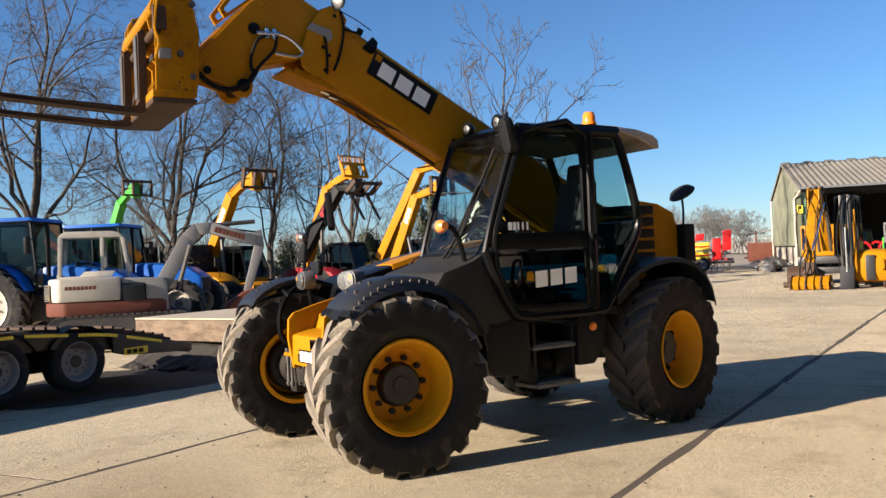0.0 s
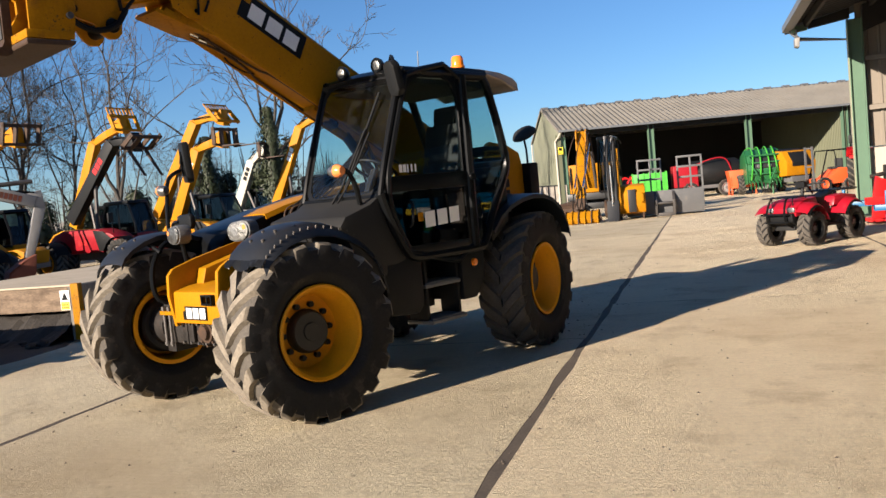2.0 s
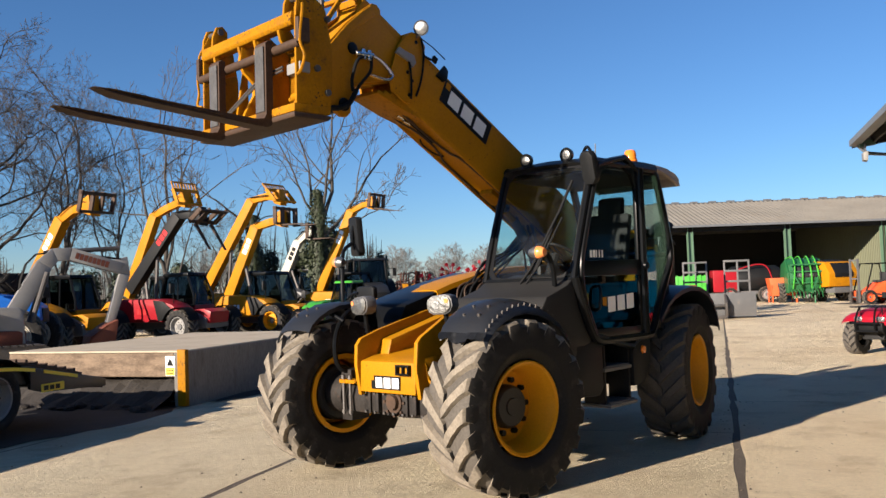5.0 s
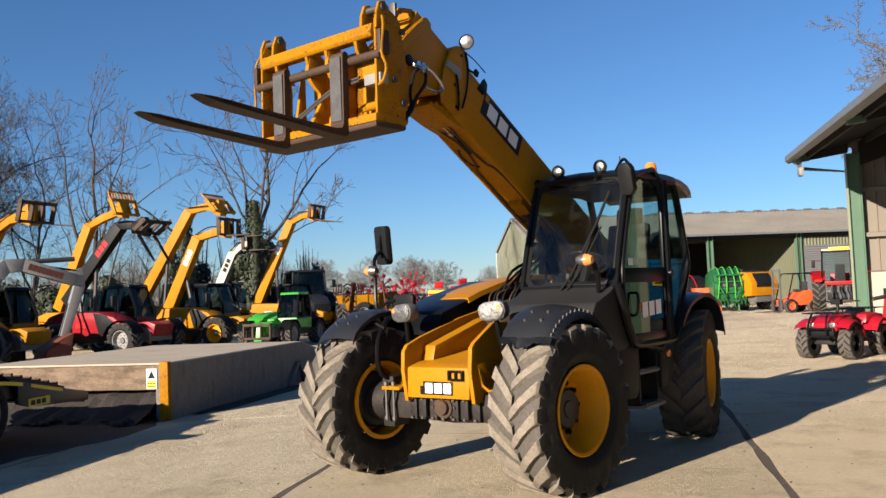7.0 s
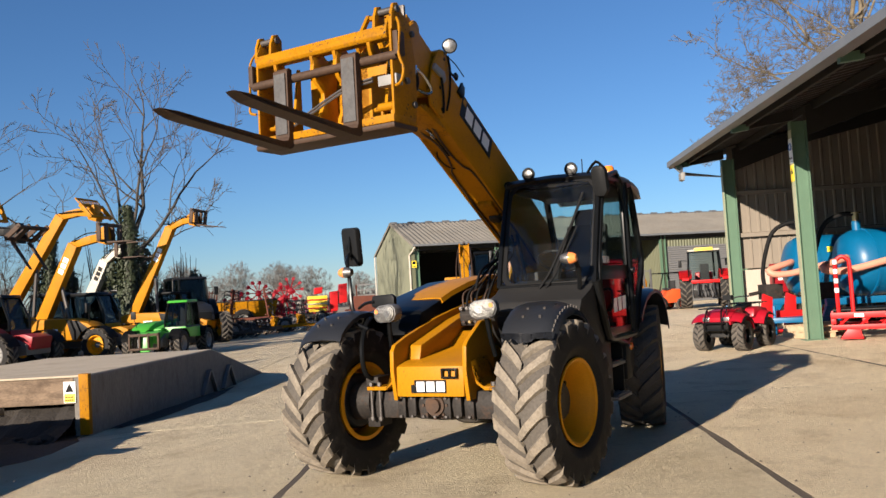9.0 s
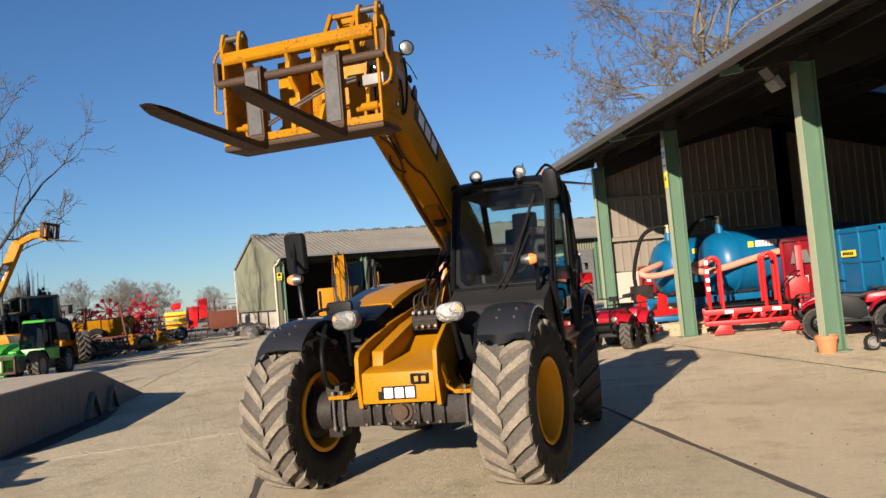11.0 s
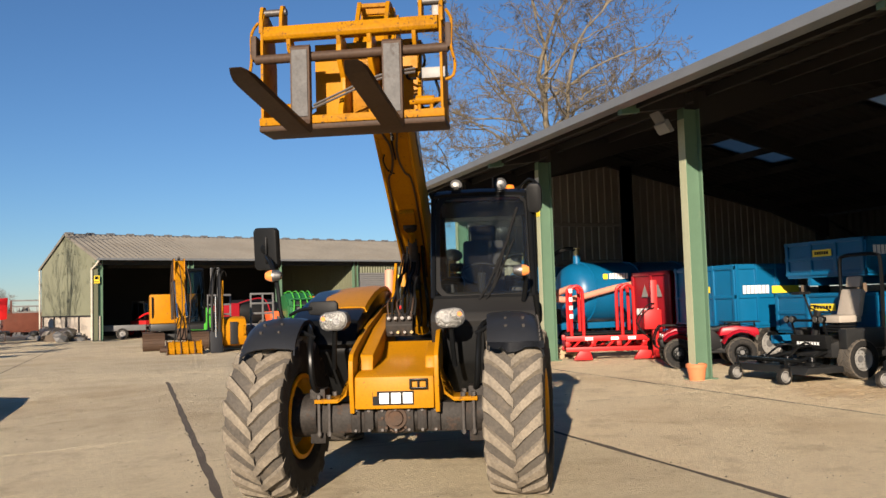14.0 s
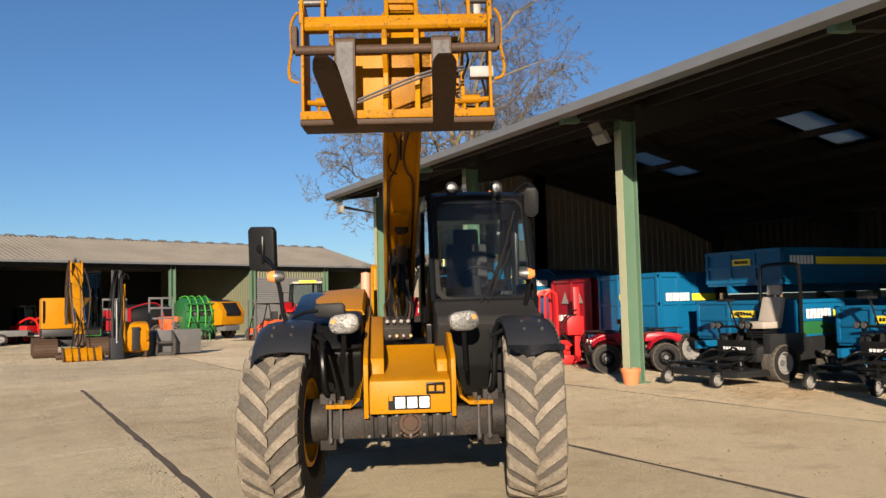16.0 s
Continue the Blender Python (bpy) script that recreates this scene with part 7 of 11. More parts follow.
def tractor(label, at, body, rim, roof):
    """x forward, origin under the rear axle."""
    t = thing("tractor", label, "tractor", at)
    bm = B()
    prism(bm, [(0.9, 1.05), (0.9, 1.72), (1.4, 1.74), (2.5, 1.58), (2.85, 1.35), (2.88, 0.95), (2.6, 0.85)], -0.42, 0.42)
    h = part("hood", bm, body, t, "painted tractor hood", 0.09)
    bm = B()
    box(bm, 2.70, 2.89, -0.30, 0.30, 0.95, 1.30)
    part("grille", bm, M_BLACKPLASTIC, h, "black grille", 0.03)
    bm = B()
    prism(bm, [(-0.5, 0.6), (-0.5, 1.0), (0.9, 1.1), (2.6, 0.95), (2.7, 0.6), (1.0, 0.5)], -0.3, 0.3)
    part("chassis", bm, M_GREYDARK, t, "", 0.03)
    bm = B()
    prism(bm, [(-0.55, 0.5), (-0.62, 0.9), (-0.5, 1.2), (0.6, 1.2), (0.6, 0.5)], -0.58, 0.58)
    part("transmission", bm, M_MACHINEBLACK, t, "dark greasy transmission housing", 0.03)
    bm = B()
    prism(bm, [(-0.70, 1.19), (-0.72, 1.34), (-0.62, 1.36), (-0.55, 1.19)], -0.66, 0.66)
    part("rear_apron", bm, body, t, "painted panel below the rear window", 0.02)
    cab(t, -0.65, 0.95, -0.75, 0.75, 1.25, 2.72, 0.12, roof)
    for y, o in ((0.92, 1), (-0.92, -1)):
        wheel(t, 0, y, 0.88, 0.55, 0.5, rim, 18, o)
        wheel(t, 2.45, y * 0.95, 0.64, 0.44, 0.35, rim, 16, o)
        bm = B()
        rows = []
        for k in range(8):
            a = radians(20 + k * 18)
            rows.append([bm.verts.new((0.97 * math.cos(a), y + dy, 0.88 + 0.97 * math.sin(a))) for dy in (-0.3, 0.28)])
        for p, q in zip(rows, rows[1:]):
            bm.faces.new((p[0], p[1], q[1], q[0]))
        bmesh.ops.solidify(bm, geom=bm.faces[:], thickness=0.03)
        part("mudguard", bm, body, t, "painted mudguard")
        bm = B()
        tube(bm, [(0.9, y * 0.8, 2.3), (0.95, y * 1.2, 2.35)], 0.015, 6)
        box(bm, 0.92, 0.98, y * 1.2 - 0.08, y * 1.2 + 0.08, 2.0, 2.35)
        part("mirror", bm, M_BLACKPLASTIC, t, "", 0.01)
        bm = B()
        box(bm, -0.98, -0.9, y - 0.15, y + 0.15, 1.35, 1.45)
        part("rear_lamp", bm, M_REARLAMP, t)
    bm = B()
    for y in (-0.35, 0.35):
        tube(bm, [(-0.45, y, 0.75), (-1.15, y * 1.1, 0.55)], 0.045, 8)
        tube(bm, [(-0.45, y, 1.15), (-0.75, y, 1.2), (-0.95, y * 1.1, 0.6)], 0.035, 8)
    tube(bm, [(-0.45, 0, 1.1), (-1.05, 0, 0.95)], 0.04, 8)
    box(bm, -0.6, -0.4, -0.4, 0.4, 0.6, 1.2)
    part("linkage", bm, M_MACHINEBLACK, t, "dark rear linkage")
    bm = B()
    tube(bm, [(1.1, -0.5, 1.5), (1.1, -0.5, 2.7)], 0.05, 8)
    part("exhaust", bm, M_BLACK, t)
    return t


tractor("blue farm tractor parked behind the excavator", pose(-18.6, 10.6, 0, 0, 0, 32), M_TRACTORBLUE, M_WHITEPAINT, M_TRACTORBLUE)
tractor("blue farm tractor parked in the row", pose(-20.2, 14.0, 0, 0, 0, 30), M_TRACTORBLUE, M_WHITEPAINT, M_TRACTORBLUE)
tractor("dark tractor with yellow wheels behind the green telehandler", pose(-17.3, 34.2, 0, 0, 0, -55), M_MACHINEBLACK, M_YELLOW_RIM, M_MACHINEBLACK)
red_tractor = tractor("red farm tractor seen from behind by the roller door", pose(6.3, 39.6, 0, 0, 0, 78), M_REDBRIGHT, M_GREYPAINT, M_WHITEPAINT)
for c in red_tractor.children_recursive:
    if c.data and c.data.materials and c.data.materials[0] is not None and c.data.materials[0].name == "dark_cab_glass":
        c.data.materials[0] = M_GLASS
bm = B()
box(bm, -0.72, -0.64, -0.42, 0.42, 2.74, 2.88)
part("roof_sign", bm, M_WARN, red_tractor, "yellow sign on the cab roof", 0.01)
for k in range(6):
    bm = B()
    y = -0.42 + 0.16 * k
    tube(bm, bend([(-0.62, y, 1.15), (-0.78, y + 0.05, 0.95), (-0.74, y - 0.03, 0.7), (-0.85, y, 0.5)]), 0.03, 6)
    part("linkage_rod", bm, M_GREYDARK if k % 2 else M_MACHINEBLACK, red_tractor, "linkage rod or hose")


def old_body(t, upper, lower):
    """The worn body of the old excavator: rust-red skirt, white engine cover, framed cab on the far side."""
    bm = B()
    prism(bm, [(0.50, -0.93), (0.98, -0.86), (0.98, 0.86), (0.5, 0.95), (-1.1, 0.95), (-1.42, 0.75), (-1.53, 0.3), (-1.53, -0.3), (-1.42, -0.75), (-1.1, -0.95)], 0.64, 0.93, "z")
    part("skirt", bm, lower, t, "scuffed rust-red lower body", 0.05)
    bm = B()
    prism(bm, [(0.0, -0.965), (0.02, 0.10), (-0.3, 0.9), (-1.05, 0.93), (-1.36, 0.72), (-1.47, 0.3), (-1.47, -0.3), (-1.36, -0.74), (-1.28, -0.9), (-1.2, -0.965)], 0.935, 1.43, "z")
    part("engine_cover", bm, upper, t, "yellowed white engine cover", 0.06)
    bm = B()
    box(bm, 0.03, 0.48, -0.93, -0.10, 0.935, 1.27)
    part("engine_bay", bm, M_MACHINEBLACK, t, "black side opening", 0.02)
    bm = B()
    for k in range(8):
        box(bm, -1.50, -1.40, -0.72, 0.72, 0.97 + k * 0.045, 0.995 + k * 0.045)
    part("rear_louvre", bm, upper, t, "pale rear louvres", 0.004)
    bm = B()
    prism(bm, [(0.50, 0.66), (0.97, 0.66), (0.93, 1.30), (0.86, 1.37), (0.03, 1.40), (0.03, 1.28), (0.50, 1.27)], -0.87, -0.12)
    part("tool_box", bm, M_GREYPAINT, t, "grey-white tool box", 0.03)
    bm = B()
    prism(bm, [(-0.86, -0.5), (-0.2, -0.5), (-0.12, -0.36), (-0.74, -0.36)], 1.43, 1.455, "z")
    lid = part("raised_lid", bm, upper, t, "small raised cream lid", 0.006)
    lid.matrix_basis = Matrix.Translation((0, -0.4, 1.44)) @ Matrix.Rotation(radians(62), 4, "X") @ Matrix.Translation((0, 0.5, -1.44))
    # cab: moulded white frame with one large pane and one raked front pane on each side
    for y in (0.02, 0.93):
        bm = B()
        prism(bm, [(-1.34, 1.0), (0.14, 1.0), (0.16, 1.47), (-1.32, 1.47)], y, y + 0.05)
        prism(bm, [(-1.32, 1.47), (-1.235, 1.47), (-1.19, 2.31), (-1.29, 2.34)], y, y + 0.05)
        prism(bm, [(-0.44, 1.47), (-0.36, 1.47), (-0.36, 2.31), (-0.44, 2.31)], y, y + 0.05)
        prism(bm, [(0.10, 1.47), (0.16, 1.47), (0.08, 2.28), (-0.02, 2.31)], y, y + 0.05)
        prism(bm, [(-1.29, 2.34), (-1.19, 2.31), (-0.02, 2.31), (0.08, 2.28), (-0.05, 2.40), (-1.18, 2.42)], y, y + 0.05)
        part("cab_side", bm, upper, t, "white cab side frame", 0.008)
        pane(t, [(-1.235, y + 0.02, 1.47), (-0.44, y + 0.02, 1.47), (-0.44, y + 0.02, 2.31), (-1.19, y + 0.02, 2.31)], "side_pane", M_GLASS)
        pane(t, [(-0.36, y + 0.02, 1.47), (0.10, y + 0.02, 1.47), (-0.02, y + 0.02, 2.31), (-0.36, y + 0.02, 2.31)], "side_pane", M_GLASS)
    bm = B()
    prism(bm, [(-1.29, 2.35), (0.07, 2.30), (-0.05, 2.415), (-0.2, 2.45), (-1.15, 2.455), (-1.2, 2.43)], 0.06, 0.94)
    part("cab_roof", bm, upper, t, "white cab roof", 0.02)
    bm = B()
    box(bm, -1.34, -1.30, 0.07, 0.93, 1.0, 1.52)
    part("rear_panel", bm, upper, t, "", 0.006)
    pane(t, [(-1.31, 0.07, 1.52), (-1.31, 0.93, 1.52), (-1.27, 0.93, 2.33), (-1.27, 0.07, 2.33)], "rear_pane", M_GLASS)
    pane(t, [(0.13, 0.07, 1.05), (0.13, 0.93, 1.05), (0.05, 0.93, 2.28), (0.05, 0.07, 2.28)], "windscreen", M_GLASS)
    bm = B()
    prism(bm, [(-0.98, 1.30), (-0.62, 1.32), (-0.62, 1.45), (-0.84, 1.46), (-0.88, 1.80), (-0.98, 1.80)], 0.28, 0.72)
    prism(bm, [(-0.93, 1.84), (-0.83, 1.84), (-0.84, 2.05), (-0.92, 2.06)], 0.38, 0.62)
    part("seat", bm, M_SEAT, t, "pale worn seat", 0.04)


def excavator(label, at, upper, lower, arm_mat, boom_pts, stick_pts, cab_mat, bucket_mat, cab_x=-0.1, track_mat=None, cover=1.50, letters=None, bucket=True, old=False):
    """x forward, origin under the slew ring; cab on the left."""
    t = thing("excavator", label, "excavator", at)
    wide = 0.2 if bucket else 0.36
    for y in (-0.85, 0.85):
        bm = B()
        outline = [(1.15 + 0.30 * math.cos(a), 0.32 + 0.30 * math.sin(a)) for a in [radians(-90 + k * 18) for k in range(11)]] + [(-1.15 + 0.30 * math.cos(a), 0.32 + 0.30 * math.sin(a)) for a in [radians(90 + k * 18) for k in range(11)]]
        prism(bm, outline, y - wide, y + wide)
        per = []
        for (xa, za), (xb, zb) in zip(outline, outline[1:] + outline[:1]):
            L_ = math.hypot(xb - xa, zb - za)
            for k in range(max(1, int(L_ / 0.13))):
                f = k / max(1, int(L_ / 0.13))
                per.append((xa + (xb - xa) * f, za + (zb - za) * f, math.atan2(zb - za, xb - xa)))
        for x, z, a in per:
            box(bm, -0.05, 0.05, -wide - 0.02, wide + 0.02, -0.03, 0.0, Matrix.Translation((x, y, z)) @ Matrix.Rotation(-a, 4, "Y"))
        part("track", bm, track_mat or M_STEEL, t, "steel crawler track")
    bm = B()
    box(bm, -0.6, 0.6, -0.7, 0.7, 0.35, 0.62)
    tube(bm, [(0, 0, 0.6), (0, 0, 0.72)], 0.5, 20)
    part("undercarriage", bm, M_MACHINEBLACK, t, "", 0.02)
    if old:
        old_body(t, upper, lower)
    else:
        bm = B()
        prism(bm, [(1.0, -0.95), (1.0, 0.95), (-0.6, 0.98), (-1.15, 0.7), (-1.3, 0.0), (-1.15, -0.7), (-0.6, -0.98)], 0.72, 0.98, "z")
        part("deck", bm, lower, t, "painted lower body", 0.03)
        bm = B()
        prism(bm, [(0.2, -0.95), (0.2, 0.1 if bucket else -0.15), (-0.1, 0.95), (-0.6, 0.98), (-1.15, 0.7), (-1.3, 0.0), (-1.15, -0.7), (-0.6, -0.98)], 0.98, cover, "z")
        part("engine_cover", bm, upper, t, "painted engine cover", 0.06)
        cab(t, cab_x - 0.75, cab_x + 0.85, 0.05 if bucket else 0.3, 0.98, 1.0, 2.36 if bucket else 2.95, 0.12, cab_mat, cab_mat)
        bm = B()
        prism(bm, [(cab_x - 0.76, 0.99), (cab_x + 0.86, 0.99), (cab_x + 0.86, 1.5), (cab_x - 0.76, 1.5)], 0.97, 1.0)
        part("cab_door", bm, cab_mat, t, "", 0.008)
    bm = B()
    arm(bm, boom_pts, 0.26, 0.34, 0.24)
    b = part("boom", bm, arm_mat, t, "bent boom", 0.015)
    bm = B()
    arm(bm, stick_pts, 0.2 if bucket else 0.3, 0.28, 0.16)
    part("stick", bm, arm_mat, t, "dipper stick", 0.012)
    bm = B()
    m1, m2 = Vector(boom_pts[0]).lerp(Vector(boom_pts[1]), 0.9), Vector(boom_pts[0])
    for y in (-0.19, 0.19):
        tube(bm, [(m2.x + 0.35, y, m2.y - 0.1), (m1.x + 0.1, y, m1.y - 0.05)], 0.05, 8)
    tube(bm, [(boom_pts[1][0], 0, boom_pts[1][1] + 0.25), (stick_pts[0][0], 0, stick_pts[0][1] + 0.22)], 0.05, 8)
    part("ram", bm, M_STEEL, t, "hydraulic rams")
    bm = B()
    for k in range(4):
        y = -0.1 + 0.06 * k
        tube(bm, bend([(boom_pts[0][0] + 0.1, y, boom_pts[0][1] + 0.25), (boom_pts[1][0] - 0.15, y, boom_pts[1][1] + 0.22), (boom_pts[-1][0], y, boom_pts[-1][1] + 0.2)]), 0.016, 5)
    part("hose", bm, M_HOSE, t)
    if letters:
        bm = B()
        bars(bm, -1.2, 1.19, 0.62, 0.075, lambda u, v: (u + 0.12, -0.968, v), (1,) * 8)
        part("body_letters", bm, letters, t, "faded lettering blocks")
        bm = B()
        d_ = (Vector(boom_pts[-1]) - Vector(boom_pts[-2])).normalized()
        n_ = Vector((-d_.y, d_.x))
        o_ = Vector(boom_pts[-2])
        bars(bm, 0.1, -0.07, 0.7, 0.13, lambda u, v: ((o_ + d_ * u + n_ * v).x, -0.135, (o_ + d_ * u + n_ * v).y), (1,) * 8)
        part("boom_letters", bm, letters, b, "faded lettering blocks")
        bm = B()
        for k in range(9):
            box(bm, 0.06, 0.44, -0.962, -0.93, 0.92 + k * 0.036, 0.94 + k * 0.036)
        part("grille", bm, M_MACHINEBLACK, t, "dark side grille", 0.01)
    x, z = stick_pts[-1]
    if not bucket:
        for y in (-0.14, 0.14):
            bm = B()
            tube(bm, [(boom_pts[1][0] + 0.12, y, boom_pts[1][1] + 0.1), (x + 0.12, y, z + 0.5)], 0.035, 8)
            part("stick_ram", bm, M_CHROME, t, "bright ram rod")
        for k in range(3):
            bm = B()
            y = -0.22 + 0.22 * k
            tube(bm, bend([(boom_pts[0][0] + 0.2, y, 1.4), (boom_pts[1][0] + 0.1, y * 1.2, 2.4), (boom_pts[2][0] + 0.25, y, boom_pts[2][1] + 0.12), (x + 0.2, y * 1.3, 2.2), (x + 0.1, y, z + 0.2)]), 0.017, 6)
            part("arm_hose", bm, M_FORK, t, "brown hydraulic hose")
        bm = B()
        prism(bm, [(0.22, 1.2), (0.26, 1.35), (0.26, 1.95), (0.22, 2.0)], -0.9, -0.84)
        part("cover_trim", bm, M_BLACK, t, "black cover edge")
        for y in (-0.16, 0.16):
            bm = B()
            tube(bm, bend([(boom_pts[0][0] + 0.1, y, 1.7), (boom_pts[1][0], y * 1.15, 2.95), (boom_pts[2][0], y * 1.15, 3.3), (boom_pts[3][0], y, 3.28)]), 0.03, 6)
            part("boom_pipe", bm, M_FORK, t, "brown steel pipe")
        for y in (-0.17, 0.17):
            bm = B()
            prism(bm, [(2.35, 2.8), (2.8, 3.3), (2.95, 3.2), (3.05, 2.55), (2.7, 2.5)], y - 0.02, y + 0.02)
            part("knuckle_plate", bm, M_YELLOW_DULL, t, "yellow knuckle plate", 0.006)
        bm = B()
        prism(bm, [(x - 0.16, z - 0.3), (x - 0.12, z + 0.05), (x + 0.05, z + 0.12), (x + 0.16, z - 0.25)], -0.16, 0.16)
        part("rotator", bm, M_FORK, t, "brown steel rotator", 0.01)
        bm = B()
        prism(bm, [(x - 0.42, 0.02), (x - 0.46, 0.22), (x - 0.2, 0.42), (x + 0.2, 0.42), (x + 0.44, 0.2), (x + 0.4, 0.02)], -0.5, 0.62)
        head = part("sweeper_head", bm, bucket_mat, t, "worn yellow attachment on the ground", 0.03)
        for k in range(6):
            bm = B()
            y = -0.52 + 0.22 * k
            prism(bm, [(x - 0.44, 0.2), (x - 0.22, 0.45), (x + 0.22, 0.46), (x + 0.50, 0.22), (x + 0.52, 0.0), (x + 0.46, 0.0), (x + 0.42, 0.19), (x + 0.2, 0.40), (x - 0.2, 0.39)], y, y + 0.035)
            part("head_rib", bm, bucket_mat if k % 2 else M_FORK, head, "", 0.005)
        bm = B()
        tube(bm, [(x + 0.3, -0.72, 0.17), (x + 0.3, 0.72, 0.17)], 0.09, 10)
        part("roller", bm, M_FORK, head, "rusty roller")
        for k in range(4):
            bm = B()
            tube(bm, bend([(x - 0.1, -0.1 + 0.08 * k, z + 0.5), (x + 0.25, -0.2 + 0.14 * k, z + 0.15), (x + 0.2, -0.25 + 0.18 * k, 0.44)]), 0.02, 6)
            part("head_hose", bm, M_HOSE, head, "black hydraulic hose")
        return t
    bm = B()
    prof = [(x + 0.1, z + 0.08), (x - 0.12, z - 0.02), (x - 0.45, z - 0.25), (x - 0.5, z - 0.5), (x - 0.28, z - 0.62), (x + 0.02, z - 0.55), (x + 0.0, z - 0.5), (x - 0.26, z - 0.56), (x - 0.44, z - 0.46), (x - 0.4, z - 0.27), (x - 0.1, z - 0.06)]
    prism(bm, prof, -0.42, 0.42)
    for y in (-0.42, 0.40):
        prism(bm, [prof[0], prof[1], prof[2], prof[3], prof[4], prof[5]], y, y + 0.02)
    part("bucket", bm, bucket_mat, t, "worn steel bucket", 0.01)
    return t


excavator("old white and rust-red tracked excavator with grey arm", pose(-16.2, 11.75, 0, 0, 0, 51), M_WHITEPAINT, M_RUSTRED, M_GREYPAINT, [(0.80, 1.15), (1.42, 2.22), (1.62, 2.42), (1.92, 2.44), (2.92, 2.12)], [(2.92, 2.34), (3.0, 2.0), (2.68, 0.95)], M_WHITEPAINT, M_RUSTRED, -0.35, None, 1.50, M_RUSTRED, True, True)
excavator("yellow tracked excavator with folded arm by the far barn", pose(-4.95, 32.9, 0, 0, 0, -90), M_YELLOW_DULL, M_MACHINEBLACK, M_YELLOW_WORN, [(0.75, 1.25), (1.75, 2.7), (2.15, 3.05), (2.6, 3.05)], [(2.5, 3.15), (2.85, 2.75), (4.3, 0.75)], M_BLACK, M_YELLOW_WORN, 0.2, M_FORK, 2.1, None, False)
mini = excavator("small red digger in the far barn's open bay", FB @ pose(3.6, 2.6, 0, 0, 0, -60), M_REDBRIGHT, M_GREYDARK, M_REDBRIGHT, [(0.85, 1.15), (1.95, 2.3), (2.3, 2.35), (2.9, 2.0)], [(2.85, 2.15), (3.0, 1.8), (2.9, 0.85)], M_BLACK, M_STEEL)
mini.scale = (0.58, 0.58, 0.58)
MA = thing("mast_attachment", "black upright mast attachment standing before the far barn", "mast", pose(-3.85, 28.65, 0, 0, 0, -90))
for y in (-0.16, 0.16):
    bm = B()
    box(bm, -0.07, 0.07, y * 0.7 - 0.045, y * 0.7 + 0.045, 0.02, 2.9)
    part("mast_beam", bm, M_MACHINEBLACK, MA, "black mast beam", 0.01)
bm = B()
box(bm, -0.05, 0.05, 0.21, 0.27, 0.5, 2.45)
part("guide_rail", bm, M_YELLOW_WORN, MA, "yellow guide rail", 0.006)
bm = B()
tube(bm, [(0.12, 0, 0.3), (0.12, 0, 1.9)], 0.045, 10)
part("ram_rod", bm, M_CHROME, MA, "bright ram rod")
bm = B()
prism(bm, [(-0.45, 0.0), (0.4, 0.0), (0.3, 0.12), (0.1, 0.7), (-0.15, 0.7), (-0.4, 0.14)], -0.2, 0.2)
part("foot", bm, M_MACHINEBLACK, MA, "black mast foot", 0.02)
for k in range(4):
    bm = B()
    tube(bm, bend([(0.05, -0.2 + 0.12 * k, 0.6), (0.2, -0.25 + 0.14 * k, 1.6), (0.1, -0.12 + 0.1 * k, 2.6), (0.05, 0.02 + 0.1 * k, 2.92 - 0.05 * k), (-0.1, 0.1 + 0.1 * k, 2.6)]), 0.018, 6)
    part("mast_hose", bm, M_HOSE, MA, "black hydraulic hose")
YB = thing("digger_bucket", "large yellow digger bucket standing on the concrete", "bucket", pose(-3.28, 29.15, 0, 0, 0, -84))
bm = B()
prism(bm, [(0.30, 0.22), (0.40, 0.5), (0.38, 0.9), (0.24, 1.12), (0.0, 1.2), (-0.3, 1.18), (-0.36, 0.3), (-0.2, 0.16)], -0.46, 0.46)
shell = part("shell", bm, M_YELLOW_DULL, YB, "worn yellow bucket shell", 0.06)
# black strip models a dark shadow down the bucket's middle
bm = B()
box(bm, 0.34, 0.42, -0.12, 0.14, 0.25, 1.02)
part("backing_plate", bm, M_MACHINEBLACK, shell, "black band drawn as a shadow", 0.01)
for y in (-0.4, 0.34):
    bm = B()
    prism(bm, [(-0.1, 0.0), (0.25, 0.0), (0.3, 0.3), (-0.15, 0.3)], y, y + 0.06)
    part("foot", bm, M_FORK, YB, "brown steel foot", 0.006)
    bm = B()
    prism(bm, [(0.36, 0.5), (0.52, 0.6), (0.5, 0.85), (0.36, 0.9)], y, y + 0.05)
    part("lug", bm, M_YELLOW_WORN, YB)


# ---- low-loader trailer ----
TR = thing("low_loader_trailer", "black low-loader trailer with yellow reflective strips and ramps", "trailer", pose(-11.35, 4.4, -0.05, 0, 0, 1.5))
bm = B()
prism(bm, [(-9, 0.84), (1.6, 0.84), (2.8, 0.74), (4.0, 0.49), (4.18, 0.46), (4.18, 0.31), (3.0, 0.50), (2.0, 0.60), (-9, 0.60)], -1.15, 1.15, "x")
part("deck_frame", bm, M_MACHINEBLACK, TR, "black trailer frame", 0.012)
bm = B()
prism(bm, [(-9, 0.60), (3.0, 0.52), (2.9, 0.34), (2.2, 0.28), (-9, 0.28)], -0.78, 0.78, "x")
part("underframe", bm, M_MACHINEBLACK, TR, "black underframe and axles", 0.02)
for k in range(8):
    bm = B()
    x0 = -1.15 + k * 0.29
    prism(bm, [(-9, 0.844), (1.6, 0.844), (1.6, 0.88), (-9, 0.88)], x0, x0 + 0.275, "x")
    part("deck_plank", bm, M_TIMBER, TR, "", 0.006)
